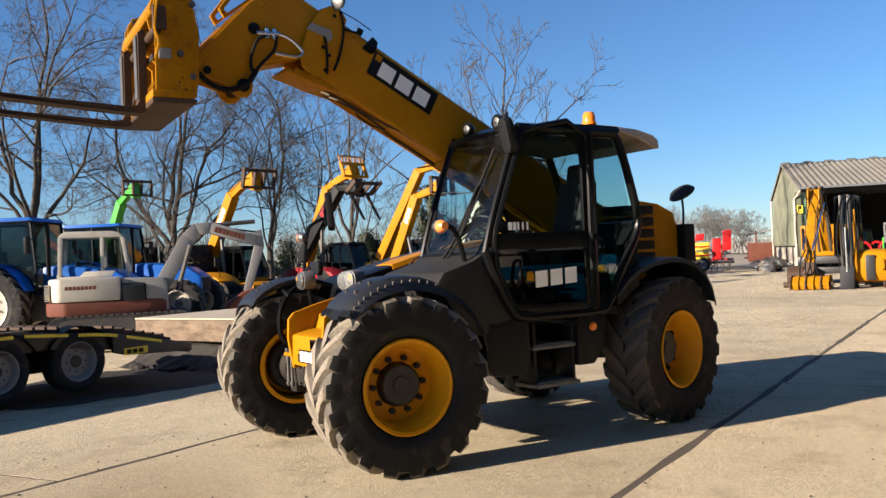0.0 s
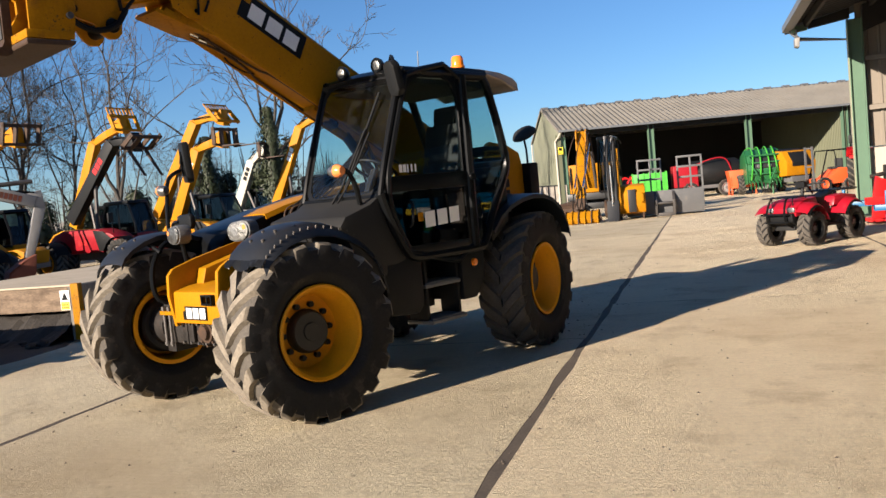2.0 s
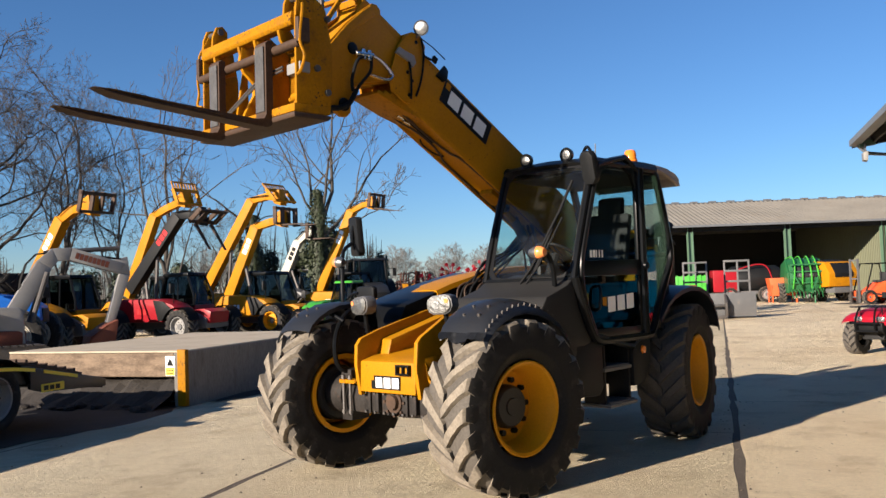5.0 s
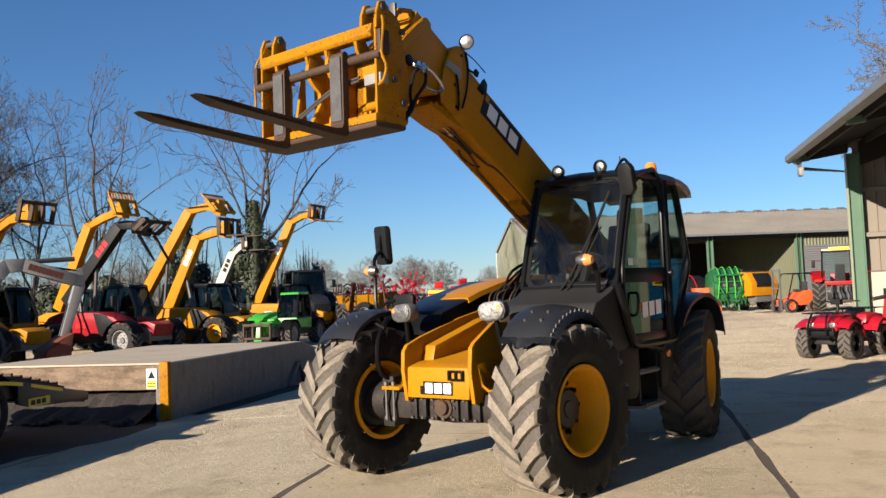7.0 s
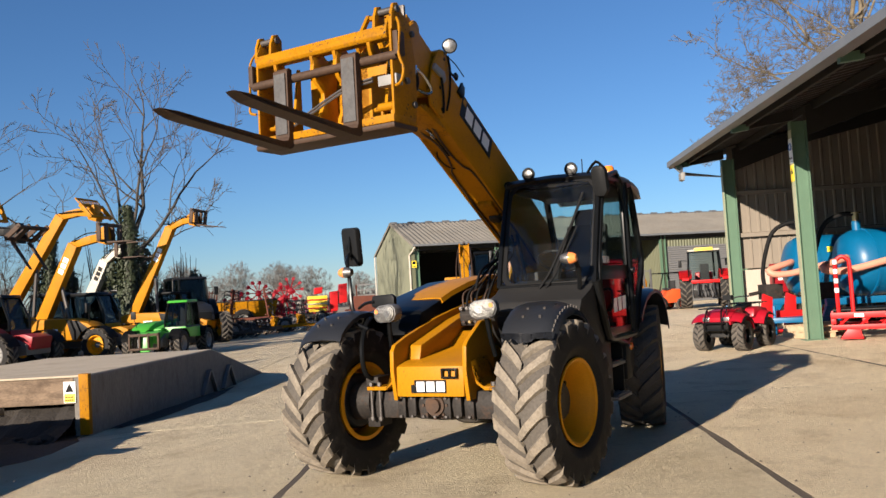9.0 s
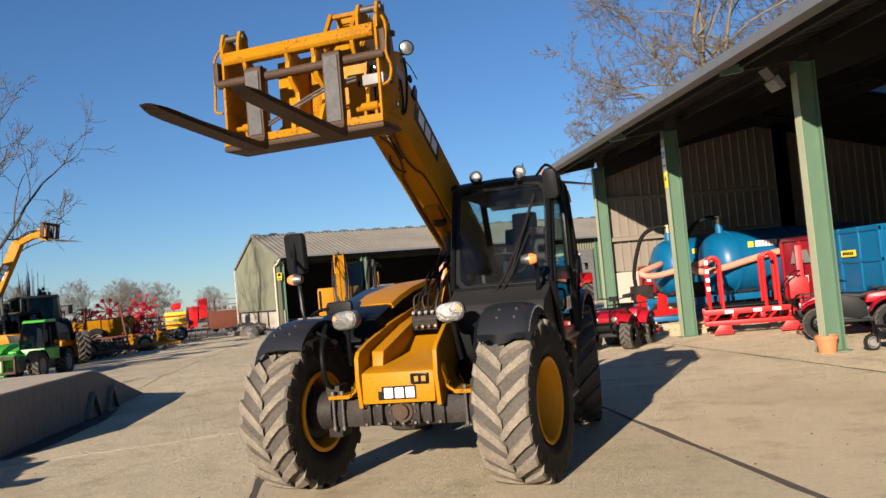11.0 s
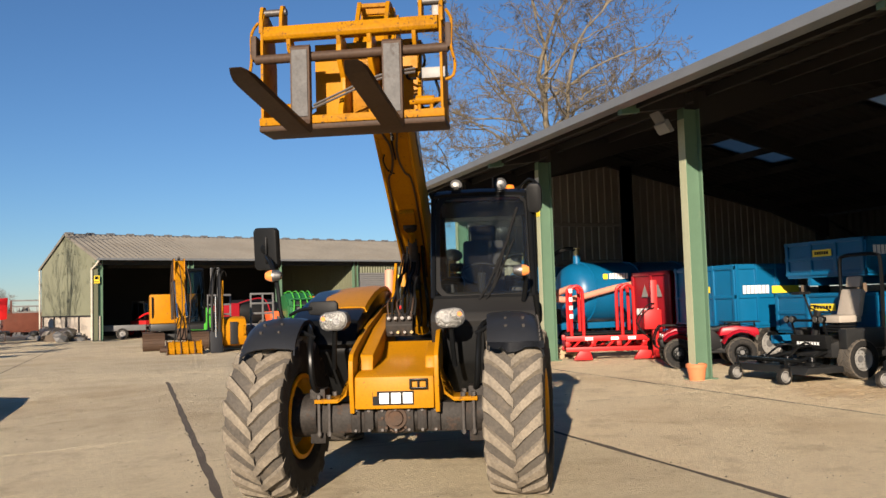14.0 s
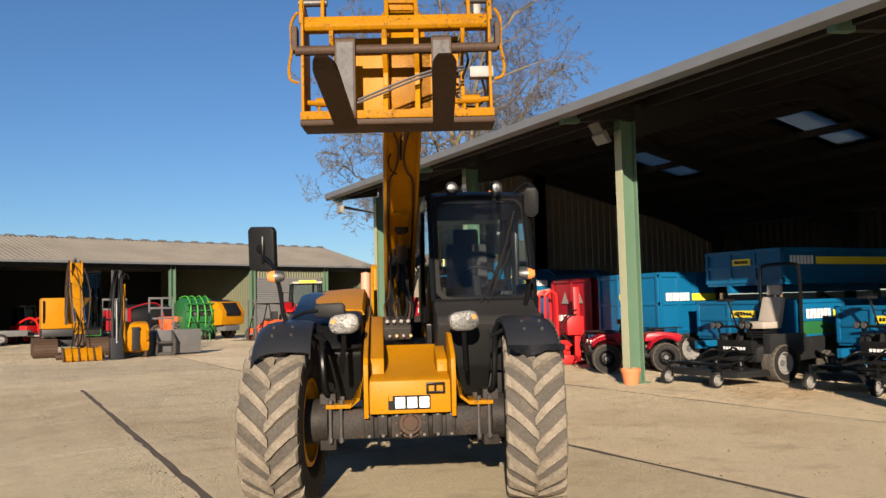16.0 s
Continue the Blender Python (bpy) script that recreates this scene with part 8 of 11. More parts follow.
for y in (-2.1, -1.0, 0.1, 1.2, 2.3):
    for x, o in ((1.02, 1), (-1.02, -1)):
        w = wheel(TR, 0, 0, 0.40, 0.30, 0.25, M_GREYPAINT, 18, 1, 0, False, M_MACHINEBLACK)
        w.matrix_basis = Matrix.Translation((x, y, 0.40)) @ Matrix.Rotation(radians(-90 if o > 0 else 90), 4, "Z")
SLOPE_TAPE = [(-9.0, 0.795), (1.5, 0.795), (2.7, 0.70), (3.9, 0.455), (4.1, 0.42)]
for x, s in ((1.19, 1), (-1.19, -1)):
    for pts in ([(-9, 0.84), (-2.65, 0.84), (-2.65, 0.55), (-9, 0.55)], [(-1.68, 0.84), (-1.42, 0.84), (-1.42, 0.56), (-1.68, 0.56)], [(-0.60, 0.84), (-0.30, 0.84), (-0.30, 0.50), (-0.60, 0.50)], [(0.52, 0.84), (0.78, 0.84), (0.78, 0.50), (0.52, 0.50)], [(2.78, 0.72), (4.0, 0.48), (4.16, 0.44), (4.16, 0.34), (3.0, 0.40), (2.78, 0.46)]):
        bm = B()
        prism(bm, pts, x - 0.025, x + 0.025, "x")
        part("side_rave", bm, M_MACHINEBLACK, TR, "dark side rave", 0.006)
    for y in (0.1, 1.2, 2.3):
        bm = B()
        rows = []
        for k in range(9):
            a = radians(10 + k * 20)
            rows.append([bm.verts.new((x - s * dx, y + 0.50 * math.cos(a), 0.42 + 0.46 * math.sin(a))) for dx in (-0.02, 0.3)])
        for p, q in zip(rows, rows[1:]):
            bm.faces.new((p[0], p[1], q[1], q[0]))
        bmesh.ops.solidify(bm, geom=bm.faces[:], thickness=0.02)
        part("mudguard", bm, M_BLACK, TR, "black wheel guard")
    for k in range(14):
        y = -6 + k * 0.75
        if y > 3.6:
            break
        bm = B()
        def tape_z(q):
            for (ya, za), (yb, zb) in zip(SLOPE_TAPE, SLOPE_TAPE[1:]):
                if q <= yb:
                    return za + (zb - za) * (q - ya) / (yb - ya)
            return SLOPE_TAPE[-1][1]
        ys = [y, y + 0.3, y + 0.6]
        prism(bm, [(q, tape_z(q)) for q in ys] + [(q, tape_z(q) + 0.042) for q in ys[::-1]], x + s * 0.03 - 0.004, x + s * 0.03 + 0.004, "x")
        part("reflective_strip", bm, M_WARN, TR, "yellow reflective strip")
    for y in (0.65, -0.45):
        bm = B()
        box(bm, x + s * 0.03 - 0.004, x + s * 0.03 + 0.004, y - 0.26, y + 0.26, 0.44, 0.475)
        part("reflective_strip", bm, M_WARN, TR, "yellow reflective strip")
for k in range(2):
    x0 = -1.05 + k * 1.3
    bm = B()
    prism(bm, [(1.3, 0.905), (2.9, 0.785), (3.95, 0.55), (3.95, 0.515), (2.9, 0.745), (1.3, 0.86)], x0, x0 + 0.75, "x")
    ramp = part("ramp", bm, M_FORK, TR, "ribbed steel loading ramp", 0.004)
    for j in range(15):
        y = 1.4 + j * 0.17
        z = 0.905 - 0.075 * (y - 1.3) if y < 2.9 else 0.785 - 0.2238 * (y - 2.9)
        bm = B()
        box(bm, x0, x0 + 0.75, y, y + 0.04, z - 0.01, z + 0.035)
        part("cleat", bm, M_FORK, ramp)
bm = B()
box(bm, 1.216, 1.222, 2.95, 3.35, 0.40, 0.50)
plate = part("maker_plate", bm, M_WARN, TR, "yellow plate")
bm = B()
bars(bm, 2.99, 0.42, 0.3, 0.06, lambda u, v: (1.2245, u, v), (1, 1, 1))
part("plate_letters", bm, M_DECALBLACK, plate)
for x, y, z, l, r in ((-0.4, 0.4, 0.835, 1.8, 4), (0.85, 0.9, 0.835, 1.2, 86)):
    bm = B()
    box(bm, -0.1, 0.1, -l / 2, l / 2, 0, 0.07)
    solo("timber_plank", bm, M_PALLET, "loose weathered timber plank on the trailer deck", "plank", pose(-11.35 + x, 4.4 + y, z, 0, 0, r), 0.006, "loose planks")

# dock details
bm = B()
box(bm, -0.125, 0.014, -0.03, 0.06, 0.02, 0.85)
solo("corner_guard", bm, M_YELLOW_WORN, "yellow painted steel corner guard of the dock", "corner guard", DOCK, 0.008)
sg = thing("warning_sign", "white and yellow warning sign on the dock front", "sign", DOCK)
bm = B()
box(bm, -0.36, -0.19, 0.006, 0.016, 0.46, 0.75)
part("sign_board", bm, M_WHITE, sg, "white board")
bm = B()
prism(bm, [(-0.335, 0.61), (-0.215, 0.61), (-0.275, 0.725)], 0.001, 0.005)
part("warning_triangle", bm, M_DECALBLACK, sg, "black warning triangle")
bm = B()
box(bm, -0.352, -0.198, 0.002, 0.005, 0.468, 0.585)
part("yellow_field", bm, M_WARN, sg, "yellow lower field")
bm = B()
bars(bm, -0.34, 0.49, 0.13, 0.018, lambda u, v: (u, 0.0005, v), (1, 1, 1, 1))
bars(bm, -0.34, 0.53, 0.13, 0.018, lambda u, v: (u, 0.0005, v), (1, 1, 1))
part("sign_text", bm, M_DECALBLACK, sg)
rb = random.Random(12)
# bank fills the recess under the beam; its dark colour carries the shade
bm = B()
xs = [-3.3 + 0.14 * k for k in range(23)]
grid = []
for x in xs:
    w = 0.16 * noise.noise(Vector((x * 1.7, 0, 4)))
    grid.append([bm.verts.new((x, y + w * (y < 0.3) + rb.uniform(-0.03, 0.03) * (y < 0.4), max(0.0, z + rb.uniform(-0.05, 0.05) * (0 < z < 0.5)))) for y, z in ((-0.50, 0.0), (-0.26, 0.07), (-0.06, 0.20), (0.10, 0.33), (0.24, 0.42), (0.46, 0.50))])
for p, q in zip(grid, grid[1:]):
    for j in range(5):
        bm.faces.new((p[j], q[j], q[j + 1], p[j + 1]))
bmesh.ops.recalc_face_normals(bm, faces=bm.faces[:])
solo("earth_bank", bm, M_MUD, "crumbling earth bank under the dock's front beam, darkened for its shade", "earth bank", DOCK, 0, "", "", False)
random.seed(5)
for k in range(40):
    bm = B()
    bmesh.ops.create_icosphere(bm, subdivisions=1, radius=1)
    for v in bm.verts:
        v.co *= random.uniform(0.75, 1.2)
    s = random.uniform(0.03, 0.10)
    solo("rubble_lump", bm, M_MUD, "broken lump of earth and concrete under the dock edge", "rubble", DOCK @ pose(random.uniform(-3.2, -0.2), random.uniform(-0.62, -0.1), s * 0.4) @ Matrix.Diagonal((s * 1.3, s, s * 0.8, 1)), 0, "rubble under the dock", smooth=False)

# ---- in and before the open shed ----
def quad_bike(label, at):
    """x forward, origin under the front axle."""
    t = thing("quad_bike", label, "quad bike", at, "quad bikes")
    for x in (0.0, -1.22):
        for y, o in ((0.40, 1), (-0.40, -1)):
            wheel(t, x, y, 0.30, 0.24, 0.15, M_BLACK, 14, o)
    bm = B()
    prism(bm, [(0.28, 0.52), (0.30, 0.68), (0.05, 0.80), (-0.35, 0.84), (-0.42, 0.62), (-0.2, 0.55)], -0.30, 0.30)
    part("front_body", bm, M_QUADRED, t, "red front body panel", 0.05)
    bm = B()
    prism(bm, [(-0.80, 0.62), (-0.86, 0.80), (-1.15, 0.83), (-1.58, 0.78), (-1.60, 0.62), (-1.2, 0.66)], -0.34, 0.34)
    part("rear_body", bm, M_QUADRED, t, "red rear body panel", 0.05)
    bm = B()
    prism(bm, [(-0.35, 0.72), (-0.45, 0.84), (-0.75, 0.80), (-1.2, 0.90), (-1.3, 0.86), (-1.2, 0.78), (-0.75, 0.70)], -0.15, 0.15)
    part("saddle", bm, M_BLACKPLASTIC, t, "black saddle", 0.04)
    bm = B()
    box(bm, -1.3, 0.2, -0.2, 0.2, 0.28, 0.56)
    part("chassis", bm, M_MACHINEBLACK, t, "", 0.03)
    for x, y, o in ((0.0, 0.38, 1), (0.0, -0.38, -1), (-1.22, 0.38, 1), (-1.22, -0.38, -1)):
        front = x == 0.0
        arc = [radians(q) for q in ((40, 62, 84, 106, 128, 150, 168) if front else (22, 44, 66, 88, 110, 132))]
        bm = B()
        rows = []
        for a in arc:
            lift = 0.03 * math.sin(a)
            rows.append([bm.verts.new((x + 0.39 * math.cos(a), y + o * dy, 0.34 + 0.39 * math.sin(a) + dz * lift * 30)) for dy, dz in ((-0.16, 0.045), (0.0, 0.03), (0.10, 0.005), (0.13, -0.035))])
        for p, q in zip(rows, rows[1:]):
            for j in range(3):
                bm.faces.new((p[j], p[j + 1], q[j + 1], q[j]))
        bmesh.ops.recalc_face_normals(bm, faces=bm.faces[:])
        bmesh.ops.solidify(bm, geom=bm.faces[:], thickness=0.012)
        guard = part("mudguard", bm, M_QUADRED, t, "red mudguard")
        bm = B()
        rows = []
        for a in arc:
            rows.append([bm.verts.new((x + r * math.cos(a), y + o * dy, 0.33 + r * math.sin(a))) for r, dy in ((0.375, 0.125), (0.35, 0.165))])
        for p, q in zip(rows, rows[1:]):
            bm.faces.new((p[0], p[1], q[1], q[0]))
        bmesh.ops.solidify(bm, geom=bm.faces[:], thickness=0.012)
        part("guard_trim", bm, M_BLACKPLASTIC, guard, "black lower trim")
        if front:
            bm = B()
            prism(bm, [(-0.36, 0.42), (-0.30, 0.70), (-0.42, 0.82), (-0.72, 0.74), (-0.84, 0.62), (-0.86, 0.40), (-0.7, 0.34)], o * 0.20, o * 0.25)
            part("side_panel", bm, M_BLACKPLASTIC, t, "dark side panel", 0.02)
            bm = B()
            box(bm, -0.86, -0.36, min(o * 0.26, o * 0.44), max(o * 0.26, o * 0.44), 0.30, 0.34)
            part("foot_rest", bm, M_BLACKPLASTIC, t, "black foot rest", 0.008)
    bm = B()
    prism(bm, [(0.20, 0.36), (0.34, 0.44), (0.36, 0.58), (0.26, 0.60), (0.10, 0.5)], -0.26, 0.26)
    part("front_bumper", bm, M_BLACKPLASTIC, t, "black moulded bumper", 0.03)
    for x0, x1, z in ((-0.25, 0.30, 0.86), (-1.60, -0.95, 0.90)):
        bm = B()
        for k in range(6):
            y = -0.32 + k * 0.128
            tube(bm, [(x0, y, z), (x1, y, z)], 0.009, 6)
        for x in (x0, (x0 + x1) / 2, x1):
            tube(bm, [(x, -0.34, z), (x, 0.34, z)], 0.012, 6)
        for x in (x0 + 0.08, x1 - 0.08):
            for y in (-0.2, 0.2):
                tube(bm, [(x, y, z), (x, y, 0.70)], 0.01, 6)
        part("rack", bm, M_BLACK, t, "black tubular rack")
    bm = B()
    for y in (-0.17, 0.17):
        tube(bm, bend([(0.20, y, 0.34), (0.40, y, 0.42), (0.44, y, 0.60), (0.36, y * 0.9, 0.80), (0.28, y * 0.9, 0.86)], 3), 0.018, 6)
    tube(bm, [(0.44, -0.24, 0.58), (0.44, 0.24, 0.58)], 0.018, 6)
    tube(bm, [(0.41, -0.22, 0.44), (0.41, 0.22, 0.44)], 0.018, 6)
    part("bull_bar", bm, M_BLACK, t, "black bull bar")
    for y in (-0.20, 0.20):
        bm = B()
        box(bm, 0.24, 0.31, y - 0.075, y + 0.075, 0.60, 0.69)
        part("headlamp", bm, M_LENS, t, "clear headlamp", 0.02)
        bm = B()
        box(bm, 0.28, 0.33, y - 0.04, y + 0.04, 0.50, 0.54)
        part("indicator", bm, M_AMBER, t, "amber indicator", 0.01)
    bm = B()
    tube(bm, [(-0.38, 0, 0.80), (-0.42, 0, 1.02)], 0.03, 8)
    tube(bm, bend([(-0.52, -0.38, 1.06), (-0.44, -0.2, 1.06), (-0.42, 0, 1.02), (-0.44, 0.2, 1.06), (-0.52, 0.38, 1.06)], 3), 0.014, 6)
    box(bm, -0.45, -0.33, -0.09, 0.09, 1.0, 1.1)
    part("handlebar", bm, M_BLACKPLASTIC, t, "black handlebar")
    return t


quad_bike("red quad bike with black racks standing on the concrete", pose(0.56, 15.50, 0, 0, 0, -128))
quad_bike("dusty red quad bike behind the shed post", pose(4.05, 13.55, 0, 0, 0, 152))


def ride_on_mower(label, at):
    """Out-front mower: x forward, origin under the front drive axle."""
    t = thing("ride_on_mower", label, "mower", at, "ride-on mowers")
    for y, o in ((0.52, 1), (-0.52, -1)):
        wheel(t, 0, y, 0.33, 0.28, 0.18, M_GREYPAINT, 20, o)
        wheel(t, -1.35, y * 0.9, 0.25, 0.2, 0.14, M_GREYPAINT, 16, o)
    bm = B()
    prism(bm, [(0.45, 0.36), (0.45, 0.60), (0.1, 0.68), (-0.35, 0.74), (-1.75, 0.78), (-1.8, 0.40), (-0.5, 0.32)], -0.42, 0.42)
    part("chassis", bm, M_MACHINEBLACK, t, "dark grey body", 0.03)
    bm = B()
    prism(bm, [(-0.75, 0.76), (-0.80, 1.02), (-1.1, 1.08), (-1.65, 1.0), (-1.78, 0.78)], -0.36, 0.36)
    part("engine_hood", bm, M_DEEPGREEN, t, "green engine hood", 0.05)
    bm = B()
    box(bm, -0.62, 0.30, 0.42, 0.60, 0.50, 0.84)
    part("side_tank", bm, M_MACHINEBLACK, t, "dark side tank", 0.03)
    bm = B()
    box(bm, -0.62, 0.30, -0.60, -0.42, 0.50, 0.84)
    part("side_tank", bm, M_MACHINEBLACK, t, "dark side tank", 0.03)
    bm = B()
    box(bm, -0.42, 0.08, -0.25, 0.25, 0.92, 1.05)
    prism(bm, [(-0.32, 1.0), (-0.46, 1.0), (-0.58, 1.46), (-0.48, 1.50)], -0.23, 0.23)
    prism(bm, [(-0.50, 1.52), (-0.57, 1.52), (-0.62, 1.70), (-0.54, 1.72)], -0.16, 0.16)
    part("seat", bm, M_SEATBEIGE, t, "beige vinyl seat with headrest", 0.04)
    bm = B()
    for k in range(4):
        box(bm, -0.36, 0.02, -0.2, 0.2, 0.76 + k * 0.045, 0.79 + k * 0.045)
    part("seat_suspension", bm, M_BLACKPLASTIC, t, "", 0.008)
    bm = B()
    tube(bm, bend([(-0.68, 0.45, 0.75), (-0.70, 0.45, 1.5), (-0.70, 0.44, 1.98), (-0.70, 0.36, 2.08), (-0.70, 0, 2.10), (-0.70, -0.36, 2.08), (-0.70, -0.44, 1.98), (-0.70, -0.45, 1.5), (-0.68, -0.45, 0.75)], 3), 0.032, 8)
    part("roll_bar", bm, M_BLACK, t, "black roll bar hoop")
    bm = B()
    tube(bm, [(0.42, 0, 0.6), (0.30, 0, 1.12)], 0.06, 8)
    ring = [(0.24 + 0.17 * math.cos(a) * 0.9, 0.17 * math.sin(a), 1.16 + 0.17 * math.cos(a) * 0.4) for a in [2 * math.pi * k / 20 for k in range(21)]]
    tube(bm, ring, 0.014, 6, False)
    part("steering_wheel", bm, M_BLACKPLASTIC, t, "black steering column and wheel")
    bm = B()
    tube(bm, [(-0.1, -0.5, 0.9), (0.1, -0.52, 1.45)], 0.02, 6)
    box(bm, 0.05, 0.30, -0.60, -0.40, 1.42, 1.47)
    part("control_arm", bm, M_BLACKPLASTIC, t, "", 0.01)
    bm = B()
    for y in (-0.36, 0.36):
        tube(bm, [(0.42, y, 0.55), (0.55, y, 1.0)], 0.02, 6)
    tube(bm, [(0.55, -0.4, 0.98), (0.55, 0.4, 0.98)], 0.022, 6)
    part("lamp_bar", bm, M_BLACK, t)
    for y in (-0.40, -0.27, 0.27, 0.40):
        bm = B()
        lathe(bm, [(0.0, -0.06), (0.05, -0.05), (0.065, 0.0), (0.06, 0.025), (0.0, 0.03)], 14, "x")
        lm = part("work_lamp", bm, M_BLACK, t, "round work lamp", 0, pose(0.60, y, 1.0))
        bm = B()
        lathe(bm, [(0.0, 0.038), (0.05, 0.034), (0.055, 0.02)], 14, "x")
        part("lens", bm, M_LENS, lm)
    bm = B()
    prism(bm, [(0.40, 0.50), (0.52, 0.50), (0.56, 0.74), (0.40, 0.72)], -0.40, 0.40)
    pn = part("front_panel", bm, M_BLACKPLASTIC, t, "black front panel", 0.02)
    bm = B()
    bars(bm, 0.26, 0.57, -0.52, 0.05, lambda u, v: (0.5545, u, v), (1,) * 8)
    part("panel_letters", bm, M_WHITE, pn, "white lettering blocks")
    bm = B()
    prism(bm, [(0.6, 0.16), (0.65, 0.27), (1.35, 0.27), (1.45, 0.16)], -0.85, 0.85)
    dk = part("cutter_deck", bm, M_MACHINEBLACK, t, "dark cutter deck", 0.03)
    for y in (-0.55, 0.0, 0.55):
        bm = B()
        lathe(bm, [(0.13, 0.27), (0.13, 0.32), (0.06, 0.34), (0.05, 0.40), (0.0, 0.40)], 16, "z")
        part("spindle_cover", bm, M_BLACK, dk, "", 0, pose(1.0, y, 0))
    bm = B()
    tube(bm, [(0.45, -0.3, 0.45), (1.2, -0.45, 0.34)], 0.035, 6)
    tube(bm, [(0.45, 0.3, 0.45), (1.2, 0.45, 0.34)], 0.035, 6)
    tube(bm, [(1.3, -0.6, 0.36), (1.3, 0.6, 0.36)], 0.035, 6)
    tube(bm, bend([(0.5, 0.1, 0.5), (0.8, 0.2, 0.62), (1.05, 0.1, 0.40)]), 0.018, 6)
    tube(bm, bend([(0.5, -0.1, 0.5), (0.85, -0.25, 0.58), (1.0, -0.5, 0.38)]), 0.018, 6)
    part("deck_arm", bm, M_BLACK, t, "black deck arms and hoses")
    for y in (-0.58, 0.58):
        bm = B()
        tube(bm, [(1.3, y, 0.36), (1.55, y, 0.38), (1.55, y, 0.26)], 0.03, 6)
        tube(bm, [(1.55, y - 0.07, 0.13), (1.55, y - 0.07, 0.28), (1.55, y + 0.07, 0.28), (1.55, y + 0.07, 0.13)], 0.015, 6)
        part("caster_fork", bm, M_BLACK, t)
        wheel(t, 1.60, y, 0.13, 0.09, 0.08, M_GREYPAINT, 10, 1, 0, False)
    return t


ride_on_mower("dark grey and green ride-on mower with beige seat and roll bar", pose(4.88, 10.20, 0, 0, 0, 180))
ride_on_mower("second ride-on mower with roll bar and front cutter deck", pose(5.65, 7.85, 0, 0, 0, 180))


def slurry_tanker(label, at):
    """x along the tank, towards its rear; front hitch at x = 0."""
    t = thing("slurry_tanker", label, "tanker", at, "blue tankers")
    bm = B()
    lathe(bm, [(0.0, 0.55), (0.45, 0.60), (0.68, 0.72), (0.78, 0.90), (0.80, 1.2), (0.80, 4.6), (0.78, 4.8), (0.6, 5.0), (0.0, 5.1)], 32, "x")
    bmesh.ops.translate(bm, vec=(0, 0, 1.62), verts=bm.verts[:])
    part("tank", bm, M_BLUE, t, "blue cylindrical tank")
    for x in (1.1, 2.6, 4.2):
        bm = B()
        lathe(bm, [(0.80, x), (0.825, x + 0.01), (0.825, x + 0.07), (0.80, x + 0.08)], 32, "x")
        bmesh.ops.translate(bm, vec=(0, 0, 1.62), verts=bm.verts[:])
        part("tank_band", bm, M_BLUE, t)
    bm = B()
    box(bm, 0.0, 4.8, -0.42, -0.30, 0.66, 0.82)
    box(bm, 0.0, 4.8, 0.30, 0.42, 0.66, 0.82)
    prism(bm, [(-1.3, -0.06), (-0.4, -0.42), (0.3, -0.42), (0.3, 0.42), (-0.4, 0.42), (-1.3, 0.06)], 0.30, 0.42, "z")
    tube(bm, [(-1.0, 0.2, 0.0), (-1.0, 0.2, 0.7)], 0.04, 8)
    for y in (-0.36, 0.36):
        prism(bm, [(-0.1, 0.42), (0.1, 0.42), (0.25, 0.66), (0.0, 0.66)], y - 0.05, y + 0.05)
    part("drawbar", bm, M_BLUE, t, "blue drawbar and frame", 0.01)
    for y, o in ((0.88, 1), (-0.88, -1)):
        wheel(t, 2.9, y, 0.62, 0.45, 0.34, M_GREYPAINT, 16, o)
    bm = B()
    tube(bm, [(1.05, 0, 2.40), (1.05, 0, 2.62)], 0.10, 14)
    part("filler_neck", bm, M_BLUE, t)
    bm = B()
    tube(bm, [(1.05, 0, 2.62), (1.05, 0, 2.80)], 0.075, 14)
    tube(bm, [(1.05, 0, 2.80), (1.05, 0, 2.83)], 0.12, 14)
    part("sight_valve", bm, M_BRASS, t, "brass sight valve")
    bm = B()
    tube(bm, bend([(1.05, 0, 2.78), (0.75, 0.05, 2.80), (0.35, 0.12, 2.60), (0.15, 0.2, 2.1), (0.05, 0.3, 1.5), (0.1, 0.3, 1.0)]), 0.055, 10)
    part("vacuum_hose", bm, M_HOSE, t, "black vacuum hose")
    bm = B()
    box(bm, -0.1, 0.35, -0.25, 0.35, 0.80, 1.2)
    tube(bm, [(-0.15, 0.05, 1.0), (-0.45, 0.05, 0.95)], 0.05, 8)
    part("pump", bm, M_GREASE, t, "dark vacuum pump", 0.04)
    bm = B()
    tube(bm, bend([(0.62, -0.3, 1.75), (0.4, -0.55, 1.72), (-0.2, -0.78, 1.55), (0.3, -0.86, 1.45), (2.2, -0.90, 1.80), (4.0, -0.9, 1.80)]), 0.085, 10)
    part("suction_hose", bm, M_SALMONHOSE, t, "salmon coloured suction hose")
    bm = B()
    bars(bm, 1.55, 1.95, 0.62, 0.15, lambda u, v: (u, -0.765, v + 0.0), (1,) * 7)
    part("tank_letters", bm, M_WHITE, t, "white lettering blocks", 0, pose(0, 0.0, 0))
    bm = B()
    vs = [bm.verts.new(p) for p in ((1.35, -0.765, 1.95), (1.50, -0.765, 1.95), (1.50, -0.765, 2.09), (1.35, -0.765, 2.09))]
    bm.faces.new(vs)
    part("tank_badge", bm, M_WARN, t, "yellow badge")
    return t


slurry_tanker("blue slurry tanker with salmon suction hose in the shed", pose(3.75, 18.85, 0, 0, 0, 4))
slurry_tanker("blue slurry tanker beside the shed's end wall", pose(3.25, 21.05, 0, 0, 0, 3))

